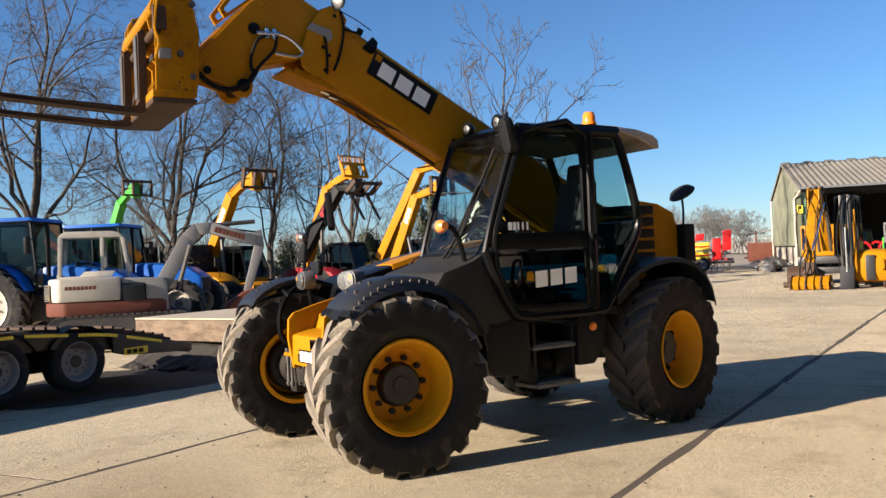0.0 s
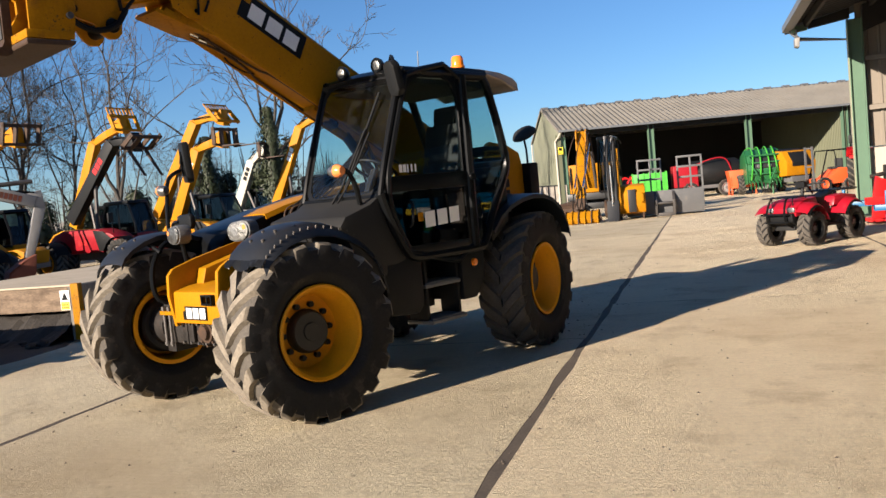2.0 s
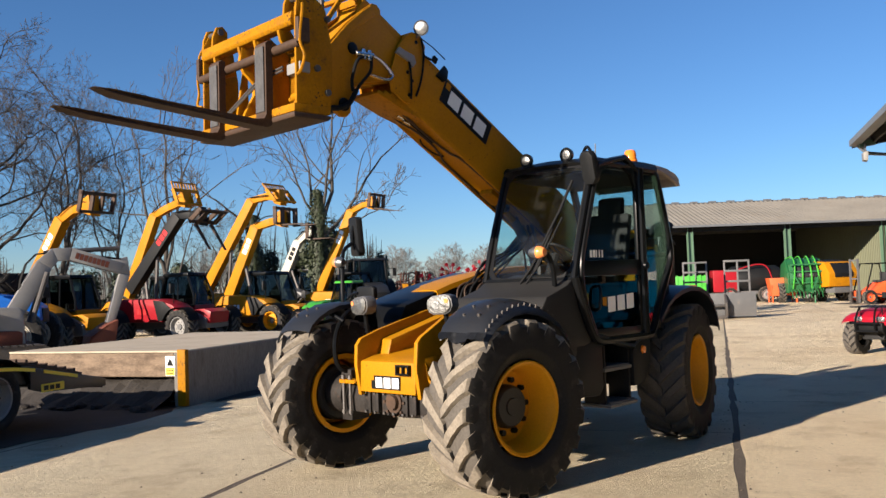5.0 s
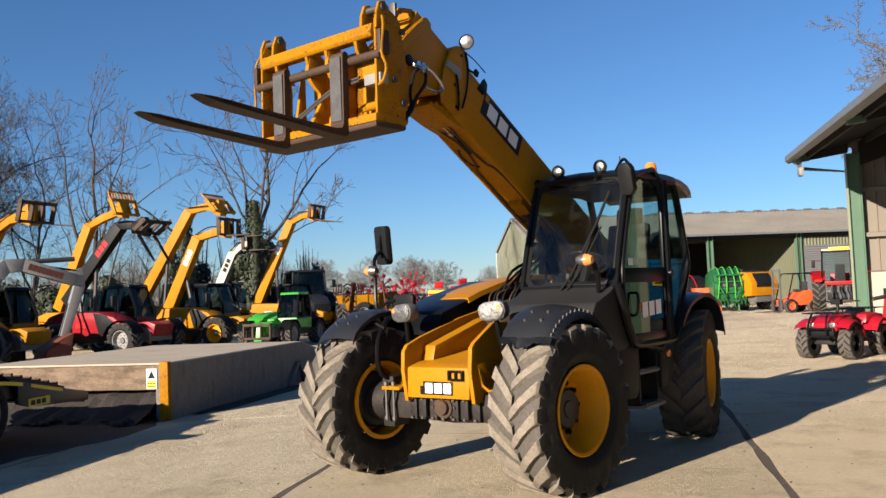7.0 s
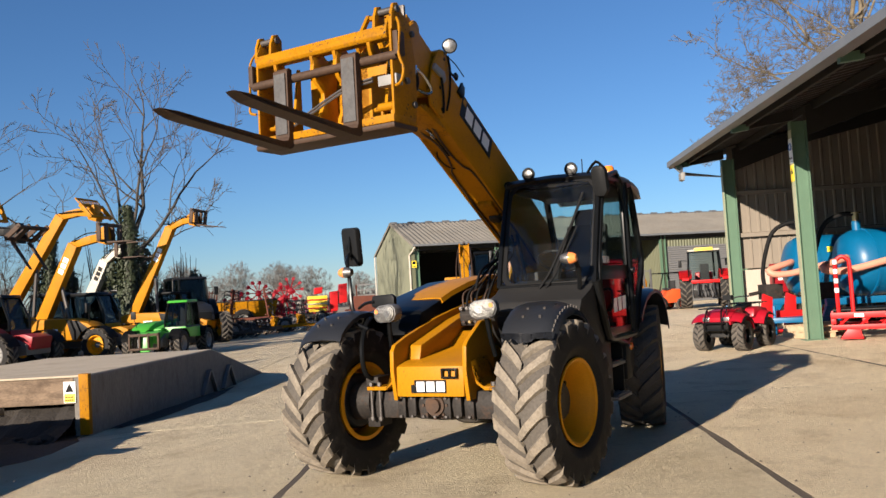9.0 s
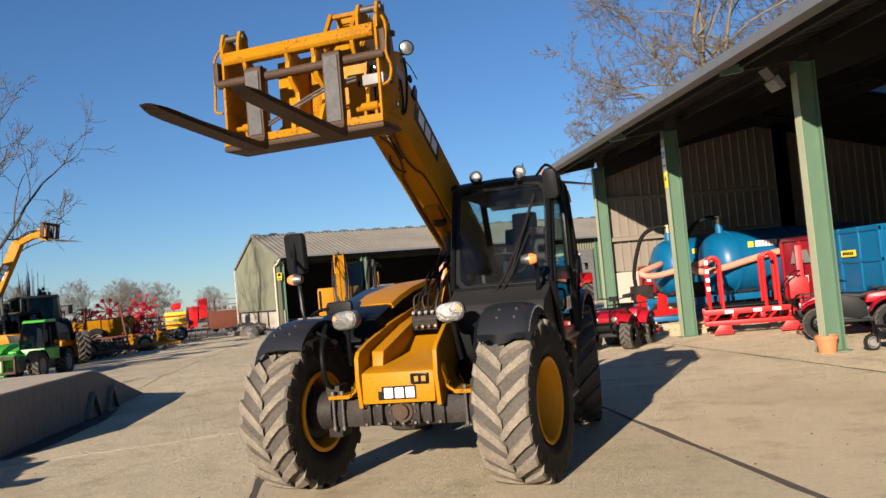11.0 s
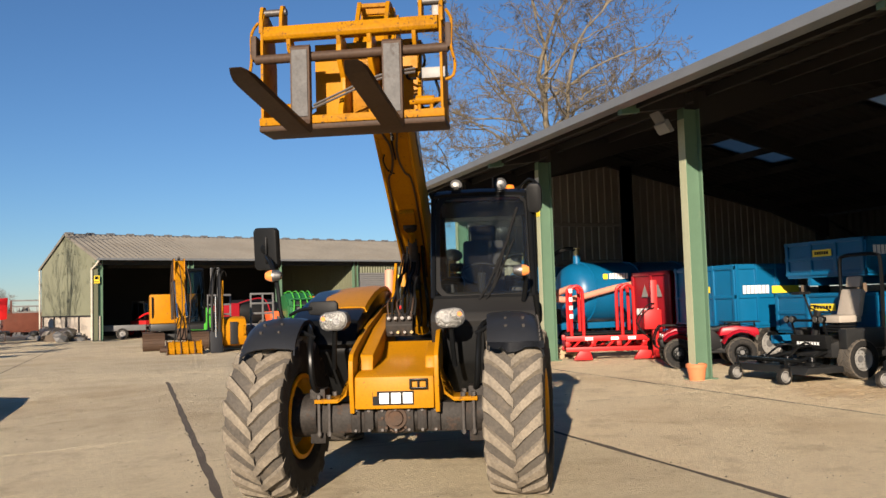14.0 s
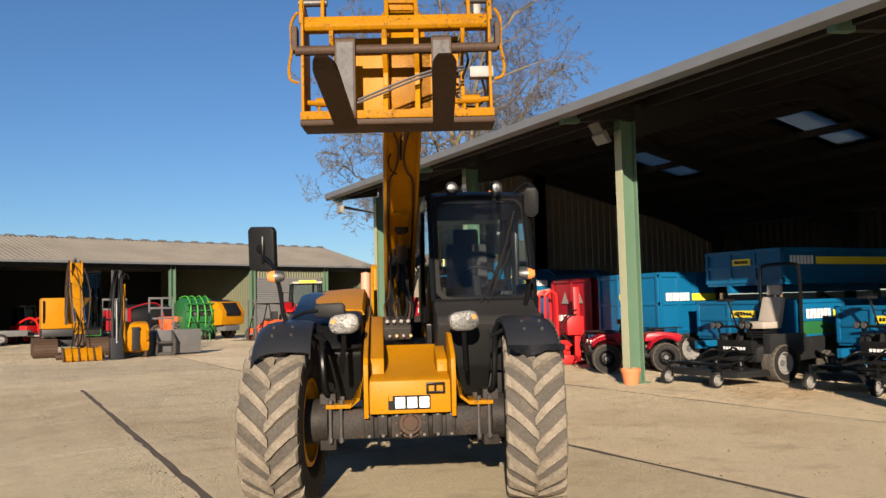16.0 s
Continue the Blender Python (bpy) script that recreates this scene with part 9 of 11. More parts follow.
# red bale handler
BH = thing("bale_handler", "bright red round bale handler of welded tube on pallets", "bale handler", pose(4.15, 16.6, 0.0, 0, 0, -22))
for x0, y0 in ((-0.65, -0.35), (-0.65, 0.35), (0.55, -0.35), (0.55, 0.35)):
    bm = B()
    tube(bm, bend([(x0 - 0.14, y0, 0.55), (x0 - 0.14, y0, 1.55), (x0 - 0.10, y0, 1.70), (x0, y0, 1.76), (x0 + 0.10, y0, 1.70), (x0 + 0.14, y0, 1.55), (x0 + 0.14, y0, 0.55)], 3), 0.042, 8)
    part("hoop", bm, M_REDBRIGHT, BH, "red tube hoop")
for y in (-0.45, 0.45):
    bm = B()
    box(bm, -0.95, 0.95, y - 0.05, y + 0.05, 0.46, 0.58)
    box(bm, -0.95, 0.95, y - 0.05, y + 0.05, 0.22, 0.32)
    for k in range(5):
        tube(bm, [(-0.8 + k * 0.4, y, 0.30), (-0.6 + k * 0.4, y, 0.48)], 0.03, 6)
    part("side_frame", bm, M_REDBRIGHT, BH, "red lattice side frame", 0.006)
bm = B()
for x in (-0.9, -0.3, 0.3, 0.9):
    box(bm, x - 0.05, x + 0.05, -0.45, 0.45, 0.34, 0.46)
part("cross_beam", bm, M_REDBRIGHT, BH, "", 0.006)
bm = B()
for y in (-0.25, 0.0, 0.25):
    tube(bm, [(-0.9, y, 0.62), (0.9, y, 0.62)], 0.05, 10)
part("roller", bm, M_BLACK, BH, "dark rollers")
for x in (-0.8, 0.6):
    bm = B()
    prism(bm, [(x, 0.03), (x + 0.45, 0.03), (x + 0.40, 0.22), (x + 0.15, 0.24)], -0.62, -0.50)
    part("foot", bm, M_REDBRIGHT, BH, "red foot plate", 0.01)
bm = B()
box(bm, 1.10, 1.24, -0.40, -0.26, 0.06, 1.85)
box(bm, 1.0, 1.45, -0.55, -0.1, 0.03, 0.07)
box(bm, 0.9, 1.3, -0.5, -0.2, 0.7, 1.15)
part("mast", bm, M_REDBRIGHT, BH, "red mast with foot", 0.008)
bm = B()
tube(bm, bend([(1.15, -0.45, 1.3), (0.95, -0.6, 1.25), (0.7, -0.55, 0.9), (0.9, -0.5, 0.6)]), 0.014, 6)
tube(bm, bend([(1.15, -0.45, 1.2), (0.9, -0.55, 1.1), (0.75, -0.55, 0.75), (1.0, -0.5, 0.5)]), 0.014, 6)
part("hose", bm, M_HOSE, BH)
for x in (-0.5, 0.1, 0.5):
    bm = B()
    box(bm, x, x + 0.18, -0.506, -0.5, 0.48, 0.55)
    part("sticker", bm, M_WHITE, BH, "white sticker")
for k in range(4):
    bm = B()
    tube(bm, [(-0.79, -0.395, 1.0 + 0.2 * k), (-0.79, -0.395, 1.1 + 0.2 * k)], 0.046, 8)
    part("reflective_band", bm, M_WHITE, BH, "white reflective band")
RB = thing("red_box_trailer", "dark red steel box trailer inside the shed", "trailer", pose(5.75, 16.0, 0, 0, 0, 0))
bm = B()
box(bm, 0, 0.06, 0.0, 1.7, 0.55, 2.05)
box(bm, 0, 3.2, 0.0, 0.06, 0.55, 2.05)
box(bm, 0, 3.2, 1.64, 1.7, 0.55, 2.05)
box(bm, 0, 3.2, 0.0, 1.7, 0.52, 0.60)
for y in (0.0, 0.82, 1.62):
    box(bm, -0.05, 0.0, y, y + 0.08, 0.5, 2.08)
box(bm, -0.05, 0.0, 0.0, 1.7, 1.98, 2.08)
part("body", bm, M_RED, RB, "dark red ribbed body", 0.008)
for y, o in ((1.85, 1), (-0.15, -1)):
    wheel(RB, 1.6, y, 0.42, 0.3, 0.24, M_GREYPAINT, 14, o)
bm = B()
prism(bm, [(0.95, 1.45), (1.25, 1.45), (1.1, 1.75)], -0.055, -0.051, "x")
prism(bm, [(0.35, 1.45), (0.75, 1.45), (0.75, 1.75), (0.5, 1.75)], -0.055, -0.051, "x")
part("decal", bm, M_GREYPAINT, RB, "pale decal shapes")
bm = B()
bars(bm, 1.5, 1.0, -1.0, 0.16, lambda u, v: (-0.054, u, v), (1,) * 6)
part("lettering", bm, M_WHITE, RB, "white lettering blocks")


def dropside_trailer(label, at, length, width, z0, z1, wheels=True, stripe=True):
    """Blue trailer body; its end panel stands at x = 0 and faces -x, its side runs along +x at y = 0."""
    t = thing("blue_trailer", label, "trailer", at, "blue farm trailers")
    bm = B()
    box(bm, 0, length, 0, width, z0 - 0.05, z0 + 0.03)
    part("floor", bm, M_BLUE, t, "", 0.006)
    for name, b in (("end_panel", (0, 0.05, 0, width)), ("side_panel", (0, length, 0, 0.05)), ("side_panel", (0, length, width - 0.05, width)), ("end_panel", (length - 0.05, length, 0, width))):
        bm = B()
        x0, x1, y0, y1 = b
        box(bm, x0, x1, y0, y1, z0, z1)
        h = z1 - z0
        p = part(name, bm, M_BLUE, t, "ribbed blue steel panel", 0.005)
        for f in (0.0, 0.45, 0.92):
            bm = B()
            box(bm, x0 - 0.03, x1 + 0.03, y0 - 0.03, y1 + 0.03, z0 + h * f, z0 + h * f + 0.07)
            part("rail", bm, M_BLUE, p, "", 0.004)
        n = 3 if y1 - y0 > 0.5 else max(3, int(length / 1.2))
        for k in range(n + 1):
            bm = B()
            if y1 - y0 > 0.5:
                y = y0 + (y1 - y0 - 0.07) * k / n
                box(bm, x0 - 0.035, x1 + 0.035, y, y + 0.07, z0, z1)
            else:
                x = x0 + (x1 - x0 - 0.07) * k / n
                box(bm, x, x + 0.07, y0 - 0.035, y1 + 0.035, z0, z1)
            part("rib", bm, M_BLUE, p, "", 0.004)
        if stripe and name == "side_panel" and y0 == 0:
            bm = B()
            box(bm, 0.9, length, -0.042, -0.037, z0 + h * 0.52, z0 + h * 0.52 + 0.15)
            part("yellow_stripe", bm, M_WARN, p, "yellow stripe")
            bm = B()
            bars(bm, 0.16, z0 + h * 0.52, 0.68, 0.17, lambda u, v: (u, -0.040, v), (1,) * 7)
            part("lettering", bm, M_WHITE, p, "white lettering blocks")
        if name == "end_panel" and x0 == 0:
            bm = B()
            box(bm, -0.045, -0.037, width * 0.38, width * 0.62, z0 + h * 0.55, z0 + h * 0.55 + 0.13)
            q = part("badge", bm, M_WARN, p, "yellow badge")
            bm = B()
            bars(bm, width * 0.59, z0 + h * 0.55 + 0.035, -width * 0.18, 0.06, lambda u, v: (-0.048, u, v), (1,) * 6)
            part("lettering", bm, M_DECALBLACK, q)
    bm = B()
    for y in (width * 0.3, width * 0.7):
        box(bm, -0.8 if wheels else 0, length, y - 0.05, y + 0.05, z0 - 0.2, z0 - 0.05)
    if wheels:
        tube(bm, [(length * 0.55, 0.1, 0.42), (length * 0.55, width - 0.1, 0.42)], 0.05, 8)
        box(bm, length * 0.5, length * 0.6, width * 0.28, width * 0.72, 0.38, z0 - 0.1)
        tube(bm, [(-0.7, width / 2, 0.0), (-0.7, width / 2, z0 - 0.1)], 0.04, 8)
    part("chassis", bm, M_BLUE, t, "", 0.006)
    if wheels:
        for y, o in ((width - 0.15, 1), (0.15, -1)):
            wheel(t, length * 0.55, y, 0.42, 0.3, 0.24, M_GREYPAINT, 14, o)
    return t


dropside_trailer("tall blue grain trailer with yellow stripe in the shed", pose(5.12, 12.95, 0), 1.6, 2.0, 0.80, 2.07)
dropside_trailer("blue dropside trailer at the bottom of a stack", pose(5.62, 9.85, 0), 3.6, 2.5, 0.72, 1.42)
dropside_trailer("blue dropside trailer stacked on another trailer", pose(5.98, 10.45, 0), 3.6, 1.95, 1.78, 2.42, False)
dropside_trailer("low blue dropside trailer at the shed's side", pose(5.95, 7.25, 0), 3.8, 2.05, 0.65, 1.28)
for x in (0.2, 3.2):
    for y in (0.3, 1.7):
        bm = B()
        box(bm, x, x + 0.12, y, y + 0.12, 1.36, 1.60)
        solo("stacking_block", bm, M_TIMBER, "timber block between the stacked blue trailers", "block", pose(5.98, 10.45, 0), 0.006, "stacking blocks")


def pallet(at, label="pale wooden pallet on the concrete"):
    t = thing("pallet", label, "pallet", at, "wooden pallets")
    for k in range(5):
        bm = B()
        box(bm, -0.6, 0.6, -0.5 + k * 0.225, -0.4 + k * 0.225, 0.11, 0.135)
        part("board", bm, M_PALLET, t, "", 0.003)
    for x in (-0.55, 0.0, 0.55):
        bm = B()
        box(bm, x - 0.05, x + 0.05, -0.5, 0.5, 0.0, 0.11)
        part("bearer", bm, M_PALLET, t, "", 0.003)


pallet(pose(3.35, 17.9, 0, 0, 0, 15))
pallet(pose(3.38, 17.92, 0.137, 0, 0, 22), "pale wooden pallet lying on another pallet")

POT = thing("flower_pot", "terracotta plastic plant pot at the foot of the shed post", "plant pot", pose(2.70, 11.08, 0))
bm = B()
lathe(bm, [(0.0, 0.012), (0.125, 0.0), (0.13, 0.01), (0.165, 0.22), (0.18, 0.22), (0.182, 0.28), (0.165, 0.285), (0.158, 0.23), (0.15, 0.20), (0.0, 0.20)], 28, "z")
part("pot_body", bm, M_TERRACOTTA, POT)
bm = B()
lathe(bm, [(0.0, 0.222), (0.08, 0.225), (0.15, 0.215)], 20, "z")
part("soil", bm, M_JOINT, POT, "dark dry soil")


def post_sign(y):
    t = thing("post_sign", "white parking bay sign with a yellow plate on the shed post", "sign", pose(SHED_X - 0.18, y - 0.02, 0))
    bm = B()
    box(bm, -0.012, 0.0, -0.10, 0.10, 3.86, 4.40)
    b = part("sign_board", bm, M_WHITE, t, "white board", 0.004)
    bm = B()
    ring = [(-0.016, 0.07 * math.cos(k * math.pi / 12), 4.22 + 0.07 * math.sin(k * math.pi / 12)) for k in range(25)]
    tube(bm, ring, 0.012, 6, False)
    part("ring", bm, M_TRACTORBLUE, b, "blue ring")
    bm = B()
    bars(bm, 0.08, 3.95, -0.16, 0.04, lambda u, v: (-0.0165, u, v), (1, 1, 1, 1, 1))
    part("text", bm, M_DECALBLACK, b)
    bm = B()
    box(bm, -0.012, 0.0, -0.09, 0.09, 3.46, 3.82)
    c = part("yellow_plate", bm, M_WARN, t, "yellow plate", 0.004)
    bm = B()
    prism(bm, [(-0.06, 3.63), (0.06, 3.63), (0.0, 3.76)], -0.0165, -0.0125, "x")
    part("triangle", bm, M_DECALBLACK, c)


post_sign(16.95)


def flood_lamp(at, label):
    t = thing("flood_lamp", label, "lamp", at, "flood lamps")
    bm = B()
    prism(bm, [(-0.05, -0.10), (0.05, -0.13), (0.07, 0.12), (-0.05, 0.10)], -0.17, 0.17)
    part("housing", bm, M_GREYPAINT, t, "grey housing", 0.02)
    bm = B()
    box(bm, 0.0, 0.02, -0.15, 0.15, -0.02, 0.32)
    part("bracket", bm, M_GREYDARK, t)


flood_lamp(pose(2.45, 11.35, 4.46, 0, -35, 0), "grey flood lamp under the shed eave")
flood_lamp(pose(1.55, 22.3, 4.36, 0, 0, 0), "grey flood lamp at the shed corner")
bm = B()
tube(bm, [(EAVE_X - 0.02, 22.55, EAVE_Z - 0.12), (EAVE_X + 0.2, 22.55, EAVE_Z - 0.35), (SHED_X - 0.05, 22.66, EAVE_Z - 0.5), (SHED_X - 0.0, 22.68, 0.05)], 0.05, 8)
structure("downpipe_shed", bm, M_GUTTER, "grey downpipe on the shed's corner post", category="downpipe")
WB = thing("wall_cabinet", "red fire point cabinet with hoses on the shed wall", "cabinet", pose(4.06, 22.42, 0))
bm = B()
box(bm, -0.22, 0.22, -0.22, 0.14, 0.95, 1.75)
part("housing", bm, M_RED, WB, "red housing", 0.02)
bm = B()
box(bm, 0.24, 0.62, -0.12, 0.06, 1.62, 1.72)
part("shelf", bm, M_TRACTORBLUE, WB, "blue shelf", 0.006)
bm = B()
tube(bm, bend([(0.1, -0.24, 1.3), (0.16, -0.3, 0.9), (0.3, -0.28, 0.4), (0.42, -0.2, 0.9), (0.4, -0.1, 1.6)]), 0.014, 6)
part("hose", bm, M_HOSE, WB)
bm = B()
box(bm, -0.10, 0.02, -0.226, -0.221, 1.28, 1.42)
part("label", bm, M_WHITE, WB)
RL = thing("red_linkage_frame", "bright red three-point linkage frame standing in the shed", "implement", pose(2.5, 19.35, 0, 0, 0, 8))
bm = B()
for x in (0.0, 0.6, 1.3):
    prism(bm, [(x, 0.05), (x + 0.3, 0.05), (x + 0.34, 0.9), (x + 0.12, 1.0), (x + 0.05, 0.6)], -0.05, 0.05)
box(bm, -0.1, 1.8, -0.1, 0.1, 0.4, 0.56)
box(bm, -0.1, 1.8, -0.35, 0.35, 0.05, 0.12)
part("frame", bm, M_REDBRIGHT, RL, "bright red frame", 0.01)

# ---- in and before the far barn ----
def fb(u, v, rot=0.0):
    return FB @ pose(u, v, 0, 0, 0, rot)


SB = thing("grey_bucket_attachment", "large grey steel loader bucket attachment on the concrete", "bucket", pose(-2.25, 30.15, 0, 0, 0, 6))
bm = B()
prism(bm, [(-0.5, 0.06), (-0.55, 0.55), (-0.5, 0.88), (-0.44, 0.88), (-0.48, 0.5), (-0.42, 0.12), (0.5, 0.12), (0.55, 0.06)], -1.3, 1.3, "x")
part("shell", bm, M_GREYDARK, SB, "dark grey shell", 0.01)
for x in (-1.3, 1.24):
    bm = B()
    prism(bm, [(-0.5, 0.06), (-0.5, 0.88), (-0.1, 0.82), (0.52, 0.3), (0.55, 0.06)], x, x + 0.06, "x")
    part("cheek", bm, M_GREYPAINT, SB, "grey side cheek", 0.008)
bm = B()
for x in (-0.35, 0.25):
    prism(bm, [(-0.52, 0.1), (-0.80, 0.05), (-0.85, 0.55), (-0.52, 0.85)], x, x + 0.08, "x")
tube(bm, [(-0.35, -0.75, 0.45), (0.33, -0.75, 0.45)], 0.05, 8)
box(bm, -0.3, 0.3, -0.78, -0.7, 0.0, 0.12)
part("hitch", bm, M_STEEL, SB, "steel hitch brackets", 0.006)
bm = B()
bars(bm, -1.1, 0.55, 0.45, 0.16, lambda u, v: (u, -0.553, v), (1, 1, 0.6, 0.6))
part("mark", bm, M_WHITE, SB, "white marking blocks")


def implement(label, at, colour, w, d, h, n, seed, dark=None, rake=True, group="farm implements"):
    """A folded field implement: main frame, wings of bars and curved tines."""
    rnd = random.Random(seed)
    t = thing("farm_implement", label, "implement", at, group)
    bm = B()
    for y in (-d * 0.4, 0, d * 0.4):
        box(bm, -w / 2, w / 2, y - 0.06, y + 0.06, h * 0.30, h * 0.30 + 0.12)
    for k in range(4):
        x = -w / 2 + w * k / 3
        box(bm, x - 0.05, x + 0.05, -d * 0.45, d * 0.45, h * 0.30 - 0.02, h * 0.30 + 0.10)
    part("frame", bm, colour, t, "painted main frame", 0.006)
    for s in (-1, 1):
        for k in range(4):
            z = h * (0.4 + 0.18 * k)
            bm = B()
            tube(bm, [(s * w * 0.28 + rnd.uniform(-0.1, 0.1), -d * 0.45, z), (s * w * 0.25, d * 0.45, z + rnd.uniform(-0.1, 0.1))], 0.045, 6)
            part("wing_bar", bm, colour, t, "bar of the folded wing")
        for k in range(4):
            y = -d * 0.42 + d * 0.28 * k
            bm = B()
            tube(bm, [(s * w * 0.30, y, h * 0.32), (s * w * 0.24, y, h)], 0.045, 6)
            part("wing_post", bm, colour, t, "upright of the folded wing")
    bm = B()
    for k in range(n):
        x, y = rnd.uniform(-w / 2, w / 2), rnd.uniform(-d / 2, d / 2)
        tube(bm, bend([(x, y, h * 0.34), (x + 0.12, y, h * 0.2), (x - 0.1, y, 0.02)], 2), 0.022, 5)
        if rake:
            s = rnd.choice((-1, 1))
            z = h * rnd.uniform(0.45, 0.95)
            tube(bm, bend([(s * w * 0.27, y, z), (s * w * 0.27 + rnd.uniform(0.1, 0.3) * s, y, z + 0.1), (s * w * 0.27 + rnd.uniform(0.3, 0.5) * s, y, z - rnd.uniform(0.0, 0.3))], 2), 0.02, 5)
    part("raking_gear", bm, dark or M_STEEL, t, "curved tines")["kind"] = "stuff"
    for y in (-d * 0.3, d * 0.3):
        wheel(t, -w * 0.1, y, 0.36, 0.22, 0.2, M_GREYPAINT, 12, 1 if y > 0 else -1)
    return t


def rotary_rake(label, at, colour, rotors, seed):
    """A rake folded for the road: a wheeled frame and upright rotors with tine arms. rotors: (across, depth, z, radius, tilt, turn)."""
    rnd = random.Random(seed)
    t = thing("rotary_rake", label, "hay rake", at, "farm implements")
    bm = B()
    box(bm, -1.5, 1.5, -0.09, 0.09, 0.62, 0.80)
    box(bm, -0.09, 0.09, -1.6, 1.0, 0.58, 0.76)
    part("main_frame", bm, colour, t, "painted main frame", 0.012)
    for x in (-1.2, -0.4, 0.5, 1.25):
        bm = B()
        prism(bm, [(-0.25, 0.5), (0.3, 0.55), (0.22, 1.1), (0.1, 1.75), (-0.05, 1.75), (-0.12, 1.05)], x - 0.06, x + 0.06, "x")
        part("lift_arm", bm, colour, t, "painted lift arm", 0.012)
    bm = B()
    prism(bm, [(-0.35, 0.8), (0.35, 0.8), (0.28, 1.25), (-0.3, 1.2)], -0.4, 0.4)
    part("gear_housing", bm, M_MACHINEBLACK, t, "dark gear housing", 0.03)
    for x, y, z, r, tilt, turn in rotors:
        hub_at = Matrix.Translation((x, y, z)) @ Matrix.Rotation(radians(turn), 4, "Z") @ Matrix.Rotation(radians(tilt), 4, "X")
        bm = B()
        lathe(bm, [(0.0, -0.14), (0.2, -0.12), (0.24, 0.0), (0.16, 0.14), (0.0, 0.16)], 16, "z")
        rotor = part("rotor", bm, colour, t, "painted rotor hub", 0, hub_at)
        for k in range(10):
            a = 2 * math.pi * k / 10 + rnd.uniform(-0.05, 0.05)
            c, s = math.cos(a), math.sin(a)
            bm = B()
            tube(bm, [(0.2 * c, 0.2 * s, 0), (r * c, r * s, 0)], 0.036, 6)
            box(bm, -0.16, 0.06, -0.10, 0.10, -0.07, 0.07, Matrix.Translation((r * c, r * s, 0)) @ Matrix.Rotation(a, 4, "Z"))
            for q in (0.86, 0.95, 1.02):
                tube(bm, [(r * q * c, r * q * s, 0), (r * q * c - 0.06 * s, r * q * s + 0.06 * c, -0.34)], 0.014, 4)
            part("tine_arm", bm, colour, rotor, "arm with thin tines")
        bm = B()
        tube(bm, bend([(x * 0.5, 0, 0.72), (x * 0.8, y * 0.5, (z + 0.72) / 2), (x, y, z)]), 0.06, 8)
        part("rotor_boom", bm, colour, t, "bent carrying arm")
    bm = B()
    tube(bm, [(0, -1.5, 0.66), (0, -2.6, 0.55)], 0.06, 8)
    part("drawbar", bm, M_MACHINEBLACK, t)
    for x, o in ((-0.9, -1), (0.9, 1)):
        w = wheel(t, 0, 0, 0.34, 0.22, 0.19, M_GREYPAINT, 12, 1)
        w.matrix_basis = Matrix.Translation((x, 0.4, 0.34)) @ Matrix.Rotation(radians(-90 * o), 4, "Z")


rotary_rake("bright red rotary hay rake folded beside the track", pose(-17.6, 47.0, 0, 0, 0, 15), M_RED, ((-1.25, -0.3, 1.35, 0.85, 78, 10), (0.55, -0.5, 1.25, 0.8, 70, -15), (1.5, 0.6, 1.7, 0.75, 84, 25)), 2)
rotary_rake("red rotary rake with rotors raised high", pose(-19.3, 57.5, 0, 0, 0, 25), M_RED, ((-1.2, 0.0, 2.2, 0.9, 70, 20), (1.1, 0.2, 2.3, 0.9, 80, -20)), 3)
implement("dark red folded sprayer frame behind the green telehandler", pose(-16.6, 41.5, 0, 0, 0, 15), M_RUSTRED, 3.2, 3.0, 2.3, 30, 1, M_MACHINEBLACK)
implement("yellow cultivator frame on the yard", pose(-14.3, 40.2, 0, 0, 0, 25), M_YELLOW_WORN, 2.6, 1.8, 0.8, 16, 4, M_FORK, False)
implement("brown cultivator lying by the track", pose(-15.6, 38.0, 0, 0, 0, -10), M_FORK, 2.6, 1.6, 0.8, 18, 5, M_FORK, False)
implement("black folded harrow lying by the track", pose(-15.5, 35.4, 0, 0, 0, 30), M_MACHINEBLACK, 2.0, 1.6, 0.7, 20, 21, M_MACHINEBLACK)
implement("red power harrow far along the track", pose(-17.5, 62.0, 0, 0, 0, 0), M_RED, 3.0, 2.0, 1.6, 16, 6, M_STEEL)
implement("rusty frame beside the far barn's gable", pose(-14.2, 66.0, 0, 0, 0, 60), M_RUSTRED, 3.0, 2.0, 1.6, 16, 8, M_STEEL, False)
implement("red mounted plough frame behind the row", pose(-20.0, 45.0, 0, 0, 0, 60), M_RUSTRED, 3.0, 2.2, 1.8, 24, 9, M_MACHINEBLACK)
implement("dark folded implement beside the seed drill", pose(-16.9, 53.0, 0, 0, 0, 70), M_MACHINEBLACK, 2.2, 2.0, 1.6, 26, 22, M_FORK)
implement("dark red mounted rake behind the yellow spreader", pose(-20.2, 48.8, 0, 0, 0, 5), M_RUSTRED, 2.8, 2.2, 2.4, 28, 24, M_MACHINEBLACK)
SP = thing("manure_spreader", "dirty yellow trailed spreader behind the green telehandler", "spreader", pose(-17.9, 45.2, 0, 0, 0, 20))
bm = B()
prism(bm, [(-1.5, 0.75), (1.5, 0.75), (1.75, 1.65), (-1.75, 1.65)], -0.95, 0.95)
part("body", bm, M_YELLOW_WORN, SP, "dirty yellow body", 0.04)
for k in range(5):
    bm = B()
    x = -1.4 + k * 0.7
    box(bm, x - 0.04, x + 0.04, -1.0, -0.95, 0.75, 1.66)
    part("rib", bm, M_YELLOW_WORN, SP)
bm = B()
